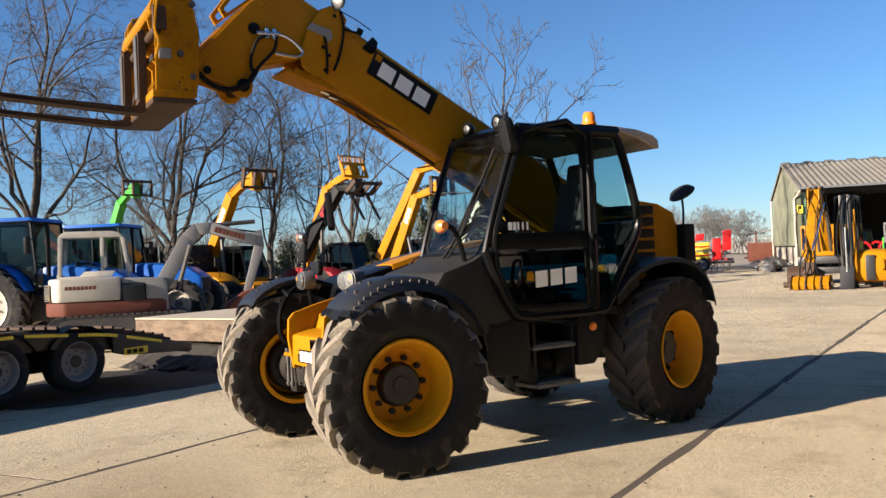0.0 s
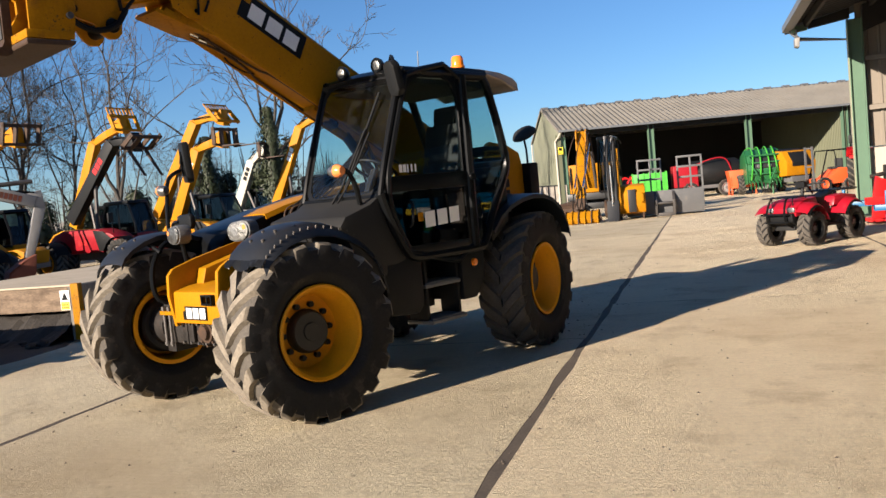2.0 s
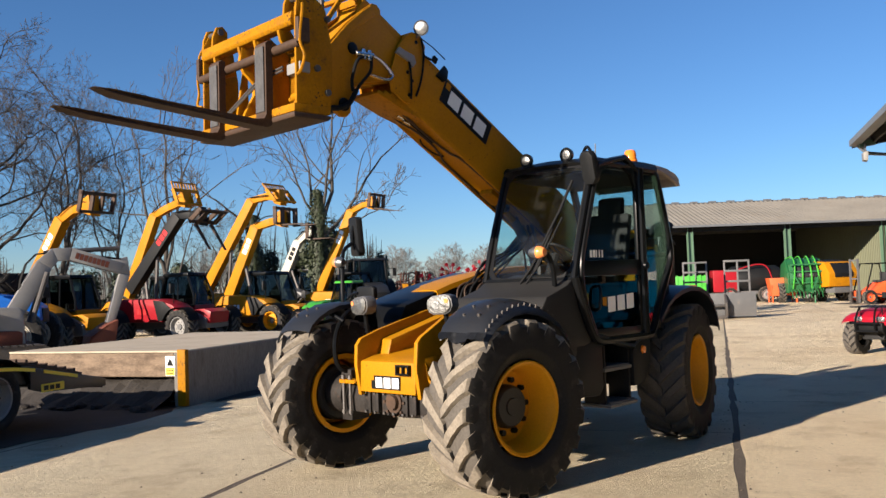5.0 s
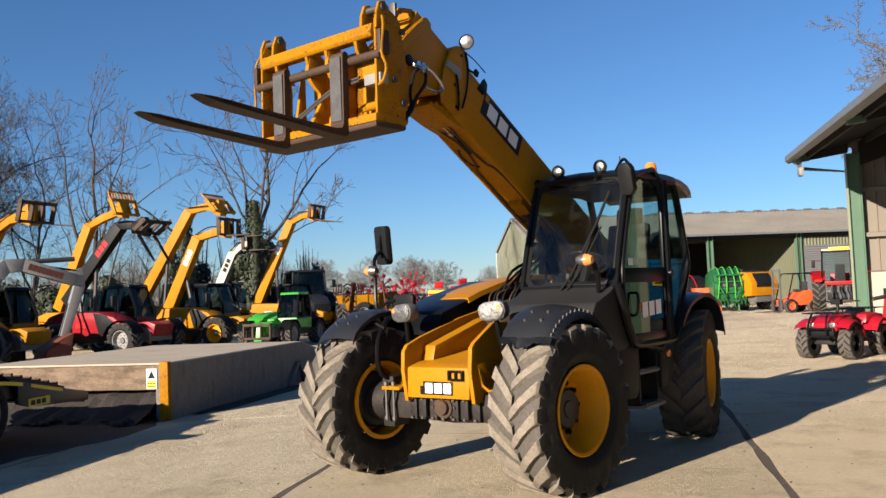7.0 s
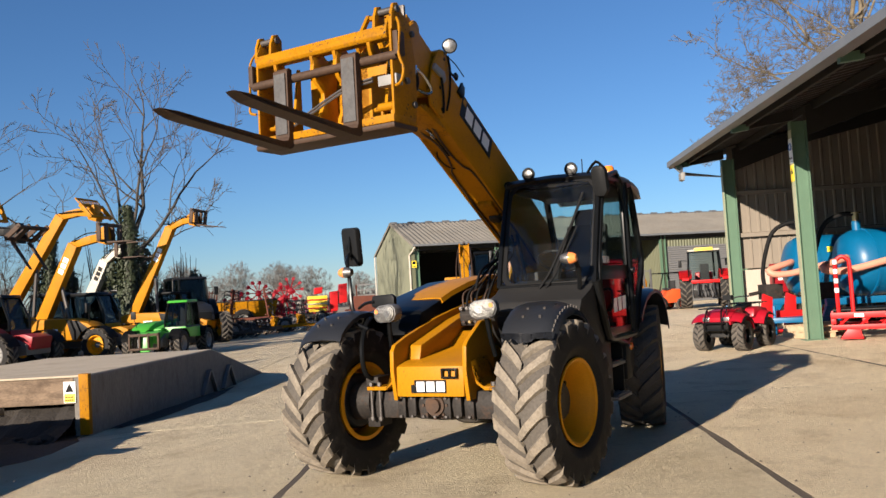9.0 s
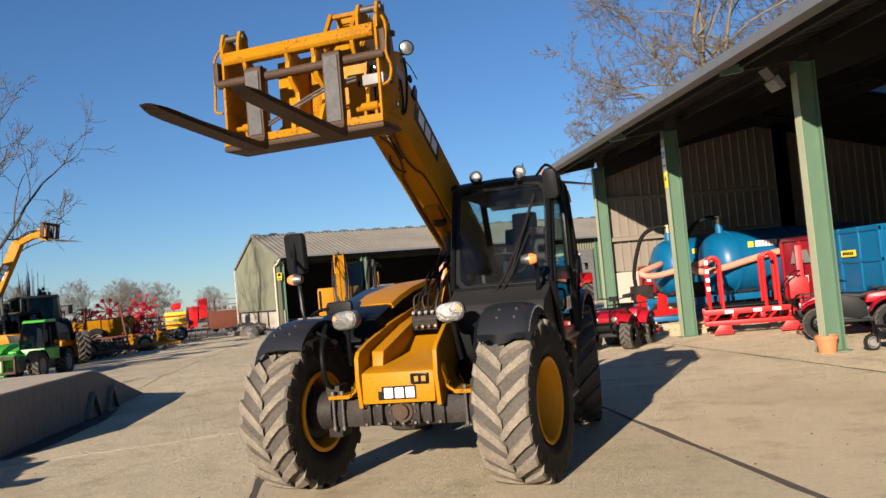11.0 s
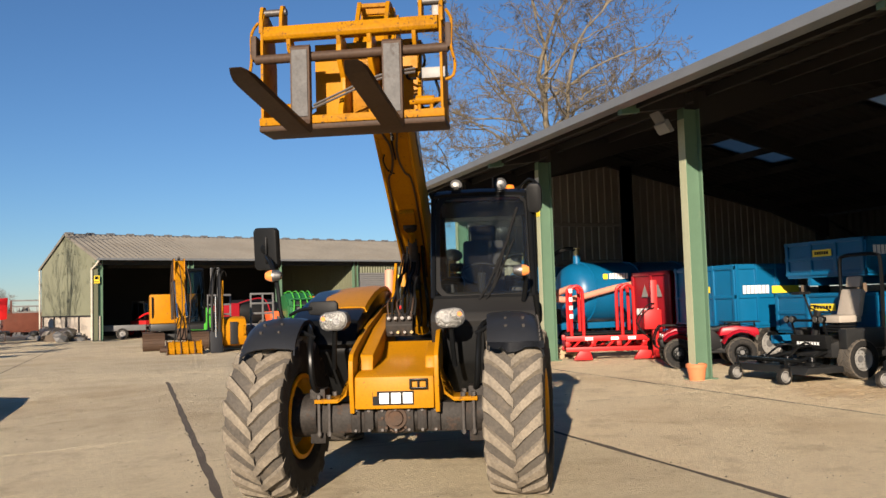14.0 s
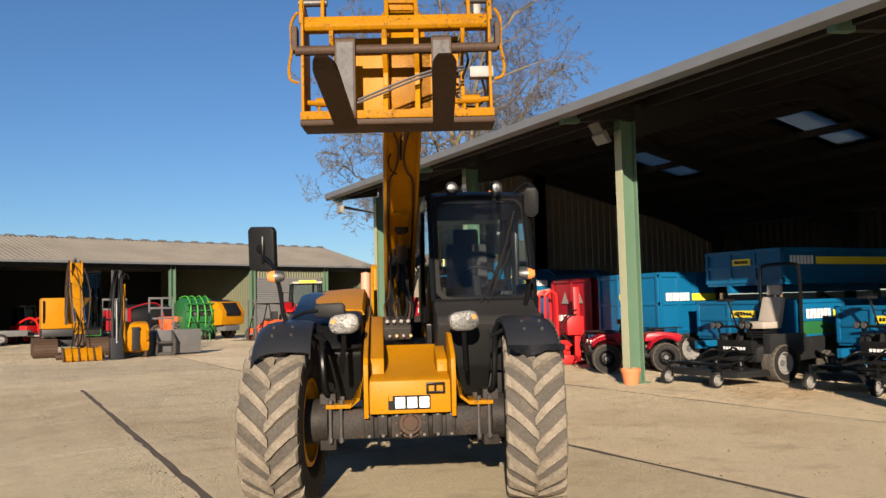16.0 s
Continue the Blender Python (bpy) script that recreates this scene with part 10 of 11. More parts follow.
box(bm, -1.72, 1.72, -0.98, 0.98, 1.655, 1.72)
part("load", bm, M_MUD, SP, "dark load", 0.02)
bm = B()
tube(bm, [(1.5, 0, 0.7), (2.6, 0, 0.5)], 0.06, 8)
tube(bm, [(2.4, 0.1, 0.0), (2.4, 0.1, 0.55)], 0.04, 8)
part("drawbar", bm, M_MACHINEBLACK, SP)
for y, o in ((1.05, 1), (-1.05, -1)):
    wheel(SP, -0.2, y, 0.62, 0.42, 0.3, M_GREYPAINT, 14, o)
SD = thing("seed_drill", "red and yellow seed drill with a striped hopper on the track", "seed drill", pose(-15.1, 51.5, 0, 0, 0, 15))
bm = B()
prism(bm, [(-0.55, 0.75), (0.55, 0.75), (0.62, 1.75), (-0.62, 1.75)], -0.55, 0.55)
hop = part("hopper", bm, M_WARN, SD, "yellow hopper", 0.05)
for k in range(3):
    bm = B()
    box(bm, -0.64, 0.64, -0.60, 0.60, 0.95 + k * 0.26, 1.03 + k * 0.26)
    part("stripe", bm, M_REDBRIGHT if k != 1 else M_WHITEPAINT, hop, "painted band", 0.01)
for x, z0, z1 in ((0.75, 0.7, 2.0), (1.35, 1.2, 2.45), (-0.2, 1.85, 2.3)):
    bm = B()
    prism(bm, [(x, z0), (x + 0.5, z0 + 0.05), (x + 0.55, z1), (x + 0.05, z1 - 0.04)], -0.5, 0.5)
    part("side_panel", bm, M_REDBRIGHT, SD, "bright red panel", 0.03)
bm = B()
box(bm, -0.8, 2.0, -0.5, 0.5, 0.45, 0.6)
part("frame", bm, M_MACHINEBLACK, SD, "dark frame", 0.01)
for k in range(8):
    bm = B()
    tube(bm, bend([(-0.7 + k * 0.34, -0.5, 0.55), (-0.65 + k * 0.34, -0.85, 0.5), (-0.7 + k * 0.34, -0.9, 0.02)], 2), 0.025, 5)
    part("coulter", bm, M_FORK, SD, "brown coulter arm")
for y, o in ((0.6, 1), (-0.6, -1)):
    wheel(SD, 0.2, y, 0.42, 0.26, 0.24, M_GREYPAINT, 12, o)

CR = thing("green_crate", "bright green steel crate before the far barn", "crate", fb(4.2, -2.2, -14))
for y in (-0.75, 0.70):
    bm = B()
    box(bm, -0.9, 0.9, y, y + 0.05, 0.45, 1.5)
    side_ = part("side", bm, M_GREEN, CR, "ribbed green side", 0.005)
    for k in range(7):
        bm = B()
        box(bm, -0.9 + k * 0.29, -0.84 + k * 0.29, y - 0.03, y + 0.08, 0.4, 1.55)
        part("rib", bm, M_GREEN, side_)
bm = B()
for x in (-0.9, 0.85):
    box(bm, x, x + 0.05, -0.75, 0.75, 0.45, 1.5)
box(bm, -0.9, 0.9, -0.75, 0.75, 0.40, 0.47)
for x in (-0.8, 0.7):
    for y in (-0.7, 0.6):
        box(bm, x, x + 0.1, y, y + 0.1, 0, 0.42)
part("base", bm, M_GREEN, CR, "", 0.005)
for x, y, mt, lab in ((-3.05, 36.2, M_GREYDARK, "dark steel carriage frame standing upright"), (-1.4, 35.0, M_GREYDARK, "grey steel carriage frame standing upright")):
    t = thing("carriage_frame", lab, "frame", pose(x, y, 0, 0, 0, 4), "carriage frames")
    for x in (-0.5, 0.0, 0.44):
        bm = B()
        box(bm, x, x + 0.07, -0.03, 0.03, 0, 2.1)
        part("upright_bar", bm, mt, t, "", 0.005)
    for z in (0.06, 0.62, 1.2, 1.62, 2.02):
        bm = B()
        box(bm, -0.5, 0.5, -0.04, 0.04, z, z + 0.08)
        part("cross_bar", bm, mt, t, "", 0.005)
    bm = B()
    box(bm, -0.5, 0.5, -0.35, 0.35, 0.0, 0.05)
    part("base", bm, mt, t, "", 0.005)
RT = thing("red_tanker", "red and black sprayer tank in the far barn", "tank", pose(-0.75, 46.2, 0, 0, 0, 8))
bm = B()
lathe(bm, [(0.0, -1.4), (0.5, -1.35), (0.68, -1.1), (0.68, 1.1), (0.5, 1.35), (0.0, 1.4)], 24, "x")
part("tank", bm, M_BLACKPLASTIC, RT, "black tank", 0, pose(0.4, 0, 1.25))
bm = B()
box(bm, -1.75, -0.5, -0.72, 0.6, 0.6, 1.75)
part("front_box", bm, M_RED, RT, "red front box", 0.06)
bm = B()
box(bm, -1.8, 1.8, -0.5, 0.5, 0.45, 0.62)
part("frame", bm, M_GREYDARK, RT, "", 0.01)
bm = B()
tube(bm, bend([(-0.9, -0.65, 1.6), (0.2, -0.7, 1.95), (0.9, -0.7, 1.9), (1.2, -0.65, 1.2), (1.25, -0.6, 0.5)]), 0.035, 8)
part("hoop", bm, M_RED, RT, "red hoop")
for x in (-0.9, 0.9):
    for y, o in ((0.6, 1), (-0.6, -1)):
        wheel(RT, x, y, 0.42, 0.28, 0.24, M_GREYPAINT, 14, o)
OB = thing("orange_hopper", "orange-red steel hopper on legs before the barn", "hopper", pose(0.95, 45.2, 0, 0, 0, 8))
bm = B()
prism(bm, [(-0.55, 0.35), (0.55, 0.35), (0.7, 1.25), (-0.7, 1.25)], -0.5, 0.5)
part("bin", bm, M_ORANGE, OB, "orange bin", 0.02)
for x in (-0.6, 0.55):
    for y in (-0.5, 0.45):
        bm = B()
        box(bm, x, x + 0.06, y, y + 0.06, 0, 0.9)
        part("leg", bm, M_ORANGE, OB)
GB = thing("green_baler", "deep green round baler before the far barn", "baler", pose(1.85, 44.6, 0, 0, 0, -84))
bm = B()
prism(bm, [(0.9, 0.55), (1.1, 1.2), (0.8, 1.9), (0.1, 2.2), (-0.8, 2.0), (-1.3, 1.4), (-1.2, 0.8), (-0.6, 0.5)], -0.75, 0.75)
part("bale_chamber", bm, M_DEEPGREEN, GB, "deep green bale chamber", 0.05)
for y in (-0.82, 0.76):
    bm = B()
    prism(bm, [(0.95, 0.5), (1.0, 1.5), (0.3, 2.15), (-0.9, 1.9), (-1.25, 1.1), (-0.6, 0.45)], y, y + 0.06)
    part("side_cover", bm, M_DEEPGREEN, GB, "green side cover", 0.02)
for k in range(9):
    bm = B()
    tube(bm, bend([(0.95, -0.7 + k * 0.17, 0.7), (1.3, -0.7 + k * 0.17, 0.5), (1.35, -0.7 + k * 0.17, 0.25)], 2), 0.025, 5)
    part("pickup_tine", bm, M_DEEPGREEN, GB)
bm = B()
tube(bm, [(0.9, 0, 0.6), (2.3, 0, 0.55)], 0.07, 8)
tube(bm, [(1.9, 0.2, 0), (1.9, 0.2, 0.6)], 0.04, 8)
for s in (-1, 1):
    tube(bm, [(1.0, s * 0.7, 1.6), (1.4, s * 0.4, 1.0), (1.2, s * 0.2, 0.6)], 0.04, 6)
part("drawbar", bm, M_DEEPGREEN, GB, "green drawbar and hoops")
for y in (-0.62, -0.2, 0.25, 0.62):
    bm = B()
    tube(bm, bend([(1.05, y, 0.7), (1.22, y * 0.9, 1.3), (1.0, y * 0.8, 1.9), (0.3, y * 0.8, 2.28), (-0.5, y, 2.2)]), 0.035, 6)
    part("guard_hoop", bm, M_GREEN, GB, "bright green guard hoop")
for z in (0.95, 1.5, 1.85):
    bm = B()
    box(bm, 1.02, 1.16, -0.74, 0.74, z, z + 0.06)
    part("cross_bar", bm, M_DEEPGREEN, GB, "green cross bar")
bm = B()
prism(bm, [(0.96, 1.0), (1.12, 1.3), (0.96, 1.75), (0.9, 1.75), (0.9, 1.0)], -0.55, 0.55)
part("net_box", bm, M_MACHINEBLACK, GB, "dark net box", 0.01)
for y in (-0.25, 0.25):
    bm = B()
    lathe(bm, [(0.0, -0.03), (0.10, -0.02), (0.10, 0.04), (0.0, 0.06)], 14, "x")
    part("lamp", bm, M_LENS, GB, "round lamp", 0, pose(1.12, y, 1.35))
for y, o in ((0.95, 1), (-0.95, -1)):
    wheel(GB, -0.2, y, 0.5, 0.35, 0.27, M_GREYPAINT, 14, o)
YB = thing("yellow_baler", "yellow round baler with dark hood in the barn", "baler", pose(3.1, 44.4, 0, 0, 0, -60))
bm = B()
prism(bm, [(1.0, 0.75), (1.1, 1.4), (0.7, 1.95), (-0.5, 2.05), (-1.2, 1.6), (-1.25, 0.9), (-0.7, 0.7)], -0.8, 0.8)
part("body", bm, M_YELLOW_DULL, YB, "yellow body", 0.08)
bm = B()
prism(bm, [(0.5, 1.98), (0.0, 2.06), (-0.55, 2.08), (-0.6, 2.02), (0.3, 1.9)], -0.6, 0.6)
prism(bm, [(1.1, 1.2), (1.13, 1.4), (0.75, 1.9), (0.68, 1.85)], -0.5, 0.5)
part("dark_panel", bm, M_BLACKPLASTIC, YB, "dark panels", 0.01)
bm = B()
box(bm, -1.0, 1.0, -0.5, 0.5, 0.45, 0.72)
part("frame", bm, M_GREYDARK, YB, "", 0.02)
for y, o in ((0.95, 1), (-0.95, -1)):
    wheel(YB, -0.3, y, 0.48, 0.34, 0.27, M_GREYPAINT, 14, o)
FL = thing("forklift", "orange forklift truck with raised mast facing the yard", "forklift", pose(4.35, 39.9, 0, 0, 0, 205))
bm = B()
prism(bm, [(-0.9, 0.35), (-0.9, 0.95), (-0.3, 1.0), (0.3, 0.6), (0.75, 0.6), (0.75, 0.3)], -0.5, 0.5)
part("body", bm, M_ORANGE, FL, "orange body", 0.05)
bm = B()
for y in (-0.45, 0.45):
    tube(bm, [(-0.75, y, 0.95), (-0.6, y, 1.75), (0.3, y, 1.78), (0.65, y, 0.6)], 0.03, 6)
box(bm, -0.62, 0.32, -0.48, 0.48, 1.76, 1.80)
part("overhead_guard", bm, M_BLACK, FL, "black overhead guard")
bm = B()
for y in (-0.3, 0.25):
    box(bm, 0.85, 0.93, y, y + 0.06, 0.08, 2.0)
for z in (0.3, 1.1, 1.9):
    box(bm, 0.86, 0.92, -0.3, 0.3, z, z + 0.06)
part("mast", bm, M_GREYDARK, FL, "dark mast")
for y in (-0.25, 0.18):
    bm = B()
    prism(bm, [(0.94, 0.6), (0.98, 0.6), (0.98, 0.1), (1.9, 0.08), (1.9, 0.06), (0.94, 0.05)], y, y + 0.09)
    part("fork", bm, M_STEEL, FL, "steel fork")
bm = B()
box(bm, -0.5, -0.1, -0.25, 0.25, 0.95, 1.05)
box(bm, -0.55, -0.45, -0.25, 0.25, 1.0, 1.4)
part("seat", bm, M_SEAT, FL, "", 0.03)
for x, r in ((0.55, 0.32), (-0.6, 0.27)):
    for y, o in ((0.48, 1), (-0.48, -1)):
        wheel(FL, x, y, r, 0.22, r * 0.55, M_ORANGE, 12, o)
ML = thing("mini_loader", "small red loader inside the far barn", "loader", fb(3.4, 2.2, -60))
bm = B()
box(bm, -0.9, 0.2, -0.45, 0.45, 0.4, 0.95)
part("body", bm, M_REDBRIGHT, ML, "red body", 0.05)
bm = B()
tube(bm, bend([(-0.5, 0.4, 1.0), (0.3, 0.4, 1.35), (0.8, 0.4, 1.1), (1.0, 0.4, 0.35)], 3), 0.06, 6)
tube(bm, bend([(-0.5, -0.4, 1.0), (0.3, -0.4, 1.35), (0.8, -0.4, 1.1), (1.0, -0.4, 0.35)], 3), 0.06, 6)
part("loader_arm", bm, M_REDBRIGHT, ML, "red loader arms")
cab(ML, -0.8, 0.1, -0.42, 0.42, 1.0, 1.95, 0.1)
for x in (-0.7, 0.3):
    for y, o in ((0.5, 1), (-0.5, -1)):
        wheel(ML, x, y, 0.36, 0.25, 0.2, M_REDBRIGHT, 12, o)
# trailer body taken dark grey to hold the shade inside the barn
GT = thing("flat_trailer", "small grey flat trailer in the far barn, body darkened for shade", "trailer", fb(1.6, 1.0, -20))
bm = B()
box(bm, -1.2, 1.2, -0.6, 0.6, 0.45, 0.75)
part("body", bm, M_GREYDARK, GT, "dark grey body", 0.02)
bm = B()
tube(bm, [(1.2, 0, 0.45), (2.1, 0, 0.42)], 0.05, 8)
tube(bm, [(1.9, 0.1, 0), (1.9, 0.1, 0.6)], 0.035, 8)
part("drawbar", bm, M_GREYPAINT, GT)
for y, o in ((0.65, 1), (-0.65, -1)):
    wheel(GT, 0, y, 0.3, 0.2, 0.17, M_GREYPAINT, 12, o)
SG = thing("barn_sign", "small yellow sign on the far barn's corner", "sign", FB)
bm = B()
box(bm, -0.18, 0.09, -0.1, -0.08, 3.0, 3.4)
part("board", bm, M_WARN, SG, "yellow board")
bm = B()
bars(bm, -0.16, 3.05, 0.22, 0.05, lambda u, v: (u, -0.1035, v), (1, 1, 1))
box(bm, -0.14, 0.04, -0.104, -0.1005, 3.2, 3.36)
part("symbol", bm, M_DECALBLACK, SG)
random.seed(8)
for k in range(80):
    bm = B()
    bmesh.ops.create_icosphere(bm, subdivisions=1, radius=1)
    for v in bm.verts:
        v.co *= random.uniform(0.7, 1.25)
    s = random.uniform(0.12, 0.36)
    v0 = random.uniform(0.4, 8.5)
    solo("scrap_lump", bm, random.choice((M_STEEL, M_MACHINEBLACK, M_GREYDARK, M_JOINT)), "dark lump of scrap heaped along the barn's gable", "scrap", FB @ pose(-random.uniform(0.4, 1.7), v0, s * 0.4 + 0.3 * (k % 3 == 0), 0, 0, k * 40) @ Matrix.Diagonal((s * 1.4, s, s * 0.9, 1)), 0, "scrap heap by the gable", smooth=False)
CF = thing("cattle_feeder", "galvanised rail pen and brown trailer by the hedge", "rail pen", pose(-12.6, 64, 0, 0, 0, 18))
for z in (1.6, 2.0, 2.4):
    bm = B()
    box(bm, -2, 2, -0.04, 0.04, z, z + 0.1)
    part("rail", bm, M_GREYPAINT, CF)
bm = B()
for x in (-2, 0, 1.9):
    box(bm, x, x + 0.1, -0.05, 0.05, 0, 2.5)
box(bm, -2.6, 2.4, -1.5, -0.2, 0.3, 1.6)
part("wagon_body", bm, M_RUSTRED, CF, "rust brown wagon body", 0.02)

# stacks of big worn tyres behind the excavator
STACK = tyre_mesh("tyre", 0.85, 0.55, 0.42, 16, 0.04, 40, 0, [M_RUBBER, M_RUBBER, M_RUBBER])
for x, y, n in ((-22.3, 18.6, 4), (-21.6, 20.2, 3), (-23.6, 17.4, 4)):
    for k in range(n):
        ob = new("loose_tyre", STACK)
        ob.matrix_basis = pose(x + 0.05 * (k % 2), y, 0.29 + 0.58 * k, 90, 0, 25 * k)
        tagged(ob, "worn black tractor tyre lying in a stack", "tyre", "stacked tyres")


# ---- trees ----
def bare_tree(name, label, at, limbs, seed, trunk=(2.0, 0.3), kids=(6, 5, 4, 3), thin=0.008, wander=0.22, rise=0.10, short=(0.42, 0.66), ivy=0.0, lean=0.0, bark=None, twigs=None):
    """A leafless tree: a tapered trunk, crooked forking limbs and fine twigs. limbs: (across, depth, z from, z to, radius)."""
    rnd = random.Random(seed)
    t = thing(name, label, "tree", at)
    verts, faces = [[], []], [[], []]

    def bar(pts, rs, seg):
        k = 0 if rs[0] > 0.04 else 1
        V, F = verts[k], faces[k]
        base, u = len(V), None
        for i, p in enumerate(pts):
            d = (pts[min(i + 1, len(pts) - 1)] - pts[max(i - 1, 0)]).normalized()
            u = d.orthogonal().normalized() if u is None else (u - d * u.dot(d)).normalized()
            w = d.cross(u)
            for j in range(seg):
                a = 2 * math.pi * j / seg
                o = p + (u * math.cos(a) + w * math.sin(a)) * rs[i]
                V.append((o.x, o.y, o.z))
        for i in range(len(pts) - 1):
            for j in range(seg):
                F.append((base + i * seg + j, base + i * seg + (j + 1) % seg, base + (i + 1) * seg + (j + 1) % seg, base + (i + 1) * seg + j))

    def side_way(d, lo, hi):
        o = d.orthogonal().normalized()
        a = rnd.uniform(0, 2 * math.pi)
        o = o * math.cos(a) + d.cross(o) * math.sin(a)
        g = radians(rnd.uniform(lo, hi))
        return (d * math.cos(g) + o * math.sin(g)).normalized()

    def grow(p, d, length, r, level, aim=None):
        n = (10, 6, 4, 3, 2)[min(level, 4)]
        pts, rs, ways = [p], [r], [d]
        for k in range(n):
            jolt = Vector((rnd.gauss(0, 1), rnd.gauss(0, 1), rnd.gauss(0, 0.8))) * wander
            d = (d + jolt + Vector((0, 0, rise)) + ((aim - p).normalized() * 0.55 if aim is not None and k < n - 1 else Vector())).normalized()
            p = p + d * length / n
            pts.append(p), rs.append(max(thin, r * (1 - 0.72 * (k + 1) / n))), ways.append(d)
        bar(pts, rs, (8, 6, 4, 3, 3)[min(level, 4)])
        if level >= len(kids):
            return
        m = kids[level]
        for i in range(m):
            f = (i + rnd.uniform(0.15, 0.95)) / m
            s = min(n - 1, int((0.22 + 0.78 * f) * n))
            q = pts[s].lerp(pts[s + 1], rnd.random())
            grow(q, side_way(ways[s + 1], 32, 66), length * rnd.uniform(*short) * (1.1 - 0.45 * f), max(thin, rs[s + 1] * rnd.uniform(0.5, 0.75)), level + 1)
        for i in range(2):
            grow(pts[-1], side_way(d, 12, 34), length * rnd.uniform(0.28, 0.42), rs[-1], level + 1)

    top = max(l[2] for l in limbs)
    bar([Vector((lean * z, 0, z)) for z in (-0.1, 0.35, 1.0, top * 0.6, top)], [trunk[1] * f for f in (1.35, 1.1, 1.0, 0.9, 0.72)], 10)
    for x, y, z0, z1, r in limbs:
        p = Vector((lean * z0, 0, z0))
        goal = Vector((x, y, z1))
        d = (goal - p).normalized()
        grow(p, d, (goal - p).length * 1.06, r, 0, goal)
    for k, (nm, m) in enumerate((("trunk", bark or M_BARK), ("crown", twigs or M_TWIG))):
        me = bpy.data.meshes.new(nm)
        me.from_pydata(verts[k], [], faces[k])
        me.materials.append(m)
        for poly in me.polygons:
            poly.use_smooth = True
        ob = new(nm, me)
        ob.parent = t
        if nm == "crown":
            ob["label"], ob["kind"] = "fine leafless twigs", "stuff"
    if ivy:
        V, F = [], []
        for i in range(6200):
            z = ivy * rnd.random() ** 0.8
            a = rnd.uniform(0, 2 * math.pi)
            r = (0.46 - 0.22 * z / ivy) * rnd.uniform(0.3, 1.2) * (0.5 + 1.2 * max(0, noise.noise(Vector((a * 0.8, z * 0.7, seed))) + 0.45))
            c = Vector((lean * z + r * math.cos(a), r * math.sin(a), z))
            n = Vector((math.cos(a), math.sin(a), rnd.uniform(-0.3, 0.7))).normalized()
            u = n.orthogonal().normalized()
            w = n.cross(u)
            s, th = rnd.uniform(0.04, 0.09), rnd.uniform(0, 6.28)
            u, w = u * math.cos(th) + w * math.sin(th), w * math.cos(th) - u * math.sin(th)
            b = len(V)
            V += [tuple(c + u * s), tuple(c + w * s * 0.8 + n * 0.01), tuple(c - u * s * 0.9), tuple(c - w * s * 0.8 + n * 0.01)]
            F.append((b, b + 1, b + 2, b + 3))
        me = bpy.data.meshes.new("ivy")
        me.from_pydata(V, [], F)
        me.materials.append(M_IVY)
        o = new("ivy", me)
        o.parent = t
        o["label"], o["kind"] = "dark ivy climbing the trunk", "stuff"
    return t


def crown(h, wide, n, seed, z0=0.2, r=0.15, top=0.55):
    """Limbs that fan out of a trunk: the outer ones lower, the middle ones to the full height."""
    rl = random.Random(seed)
    out = []
    for k in range(n):
        f = (k + 0.5) / n
        a = k * 2.39996 + rl.uniform(-0.3, 0.3)
        w = wide * math.sqrt(f) * rl.uniform(0.75, 1.05)
        out.append((w * math.cos(a), w * math.sin(a), h * z0 * rl.uniform(0.7, 1.15), h * (1.0 - (1 - top) * f * f) * rl.uniform(0.9, 1.0) * 0.86, r * rl.uniform(0.75, 1.1)))
    return out


bare_tree("dead_tree", "dead bare tree with dark ivy on its trunk behind the row", pose(-20.3, 35.6, 0, 0, 0, 30), [(0.45, 0.3, 3.5, 10.2, 0.12), (-2.0, -0.3, 5.0, 9.0, 0.065), (1.7, -0.5, 4.6, 9.4, 0.085), (4.3, 0.6, 3.8, 8.4, 0.095), (3.2, 0.5, 3.2, 5.2, 0.06), (-0.8, 0.8, 4.2, 9.3, 0.08)],
          24, (5.0, 0.26), (4, 3, 2), 0.012, 0.16, 0.06, ivy=6.3)
bare_tree("dead_tree", "dead bare tree with broken limbs", pose(-27.6, 33.7, 0, 0, 0, 35), [(-0.9, 0.3, 2.4, 8.4, 0.10), (0.3, -0.3, 2.0, 9.2, 0.12), (1.3, 0.2, 2.6, 8.2, 0.09), (-1.7, -0.4, 1.6, 5.4, 0.06), (1.7, 0.4, 1.4, 5.2, 0.06), (0.8, 0.3, 2.6, 6.8, 0.05)],
          5, (2.6, 0.2), (4, 3, 2), 0.011, 0.16, 0.08)
bare_tree("dead_tree", "thin ivy-clad dead stump beside the ivy-clad tree", pose(-24.6, 36.8, 0, 0, 0, 30), [(-3.2, 0.2, 4.6, 7.0, 0.07), (0.4, 0.2, 4.2, 6.8, 0.06)], 8, (4.6, 0.18), (3, 2), 0.011, 0.16, 0.02, ivy=5.4)
bare_tree("bare_tree", "tall leafless oak leaning behind the tractors", pose(-43.0, 25.3, 0, 0, 0, 30), [(3.0, 0.5, 3.4, 9.5, 0.15), (0.6, 2.0, 4.2, 16.5, 0.17), (3.4, -1.0, 4.6, 14.5, 0.14), (-2.8, 1.0, 4.0, 14.0, 0.15), (-4.2, -1.5, 3.6, 9.5, 0.12), (1.6, -3.0, 4.2, 12.0, 0.12)],
          31, (4.4, 0.33), (7, 5, 4, 2), 0.0075, 0.26, 0.02, (0.36, 0.60), lean=0.10)
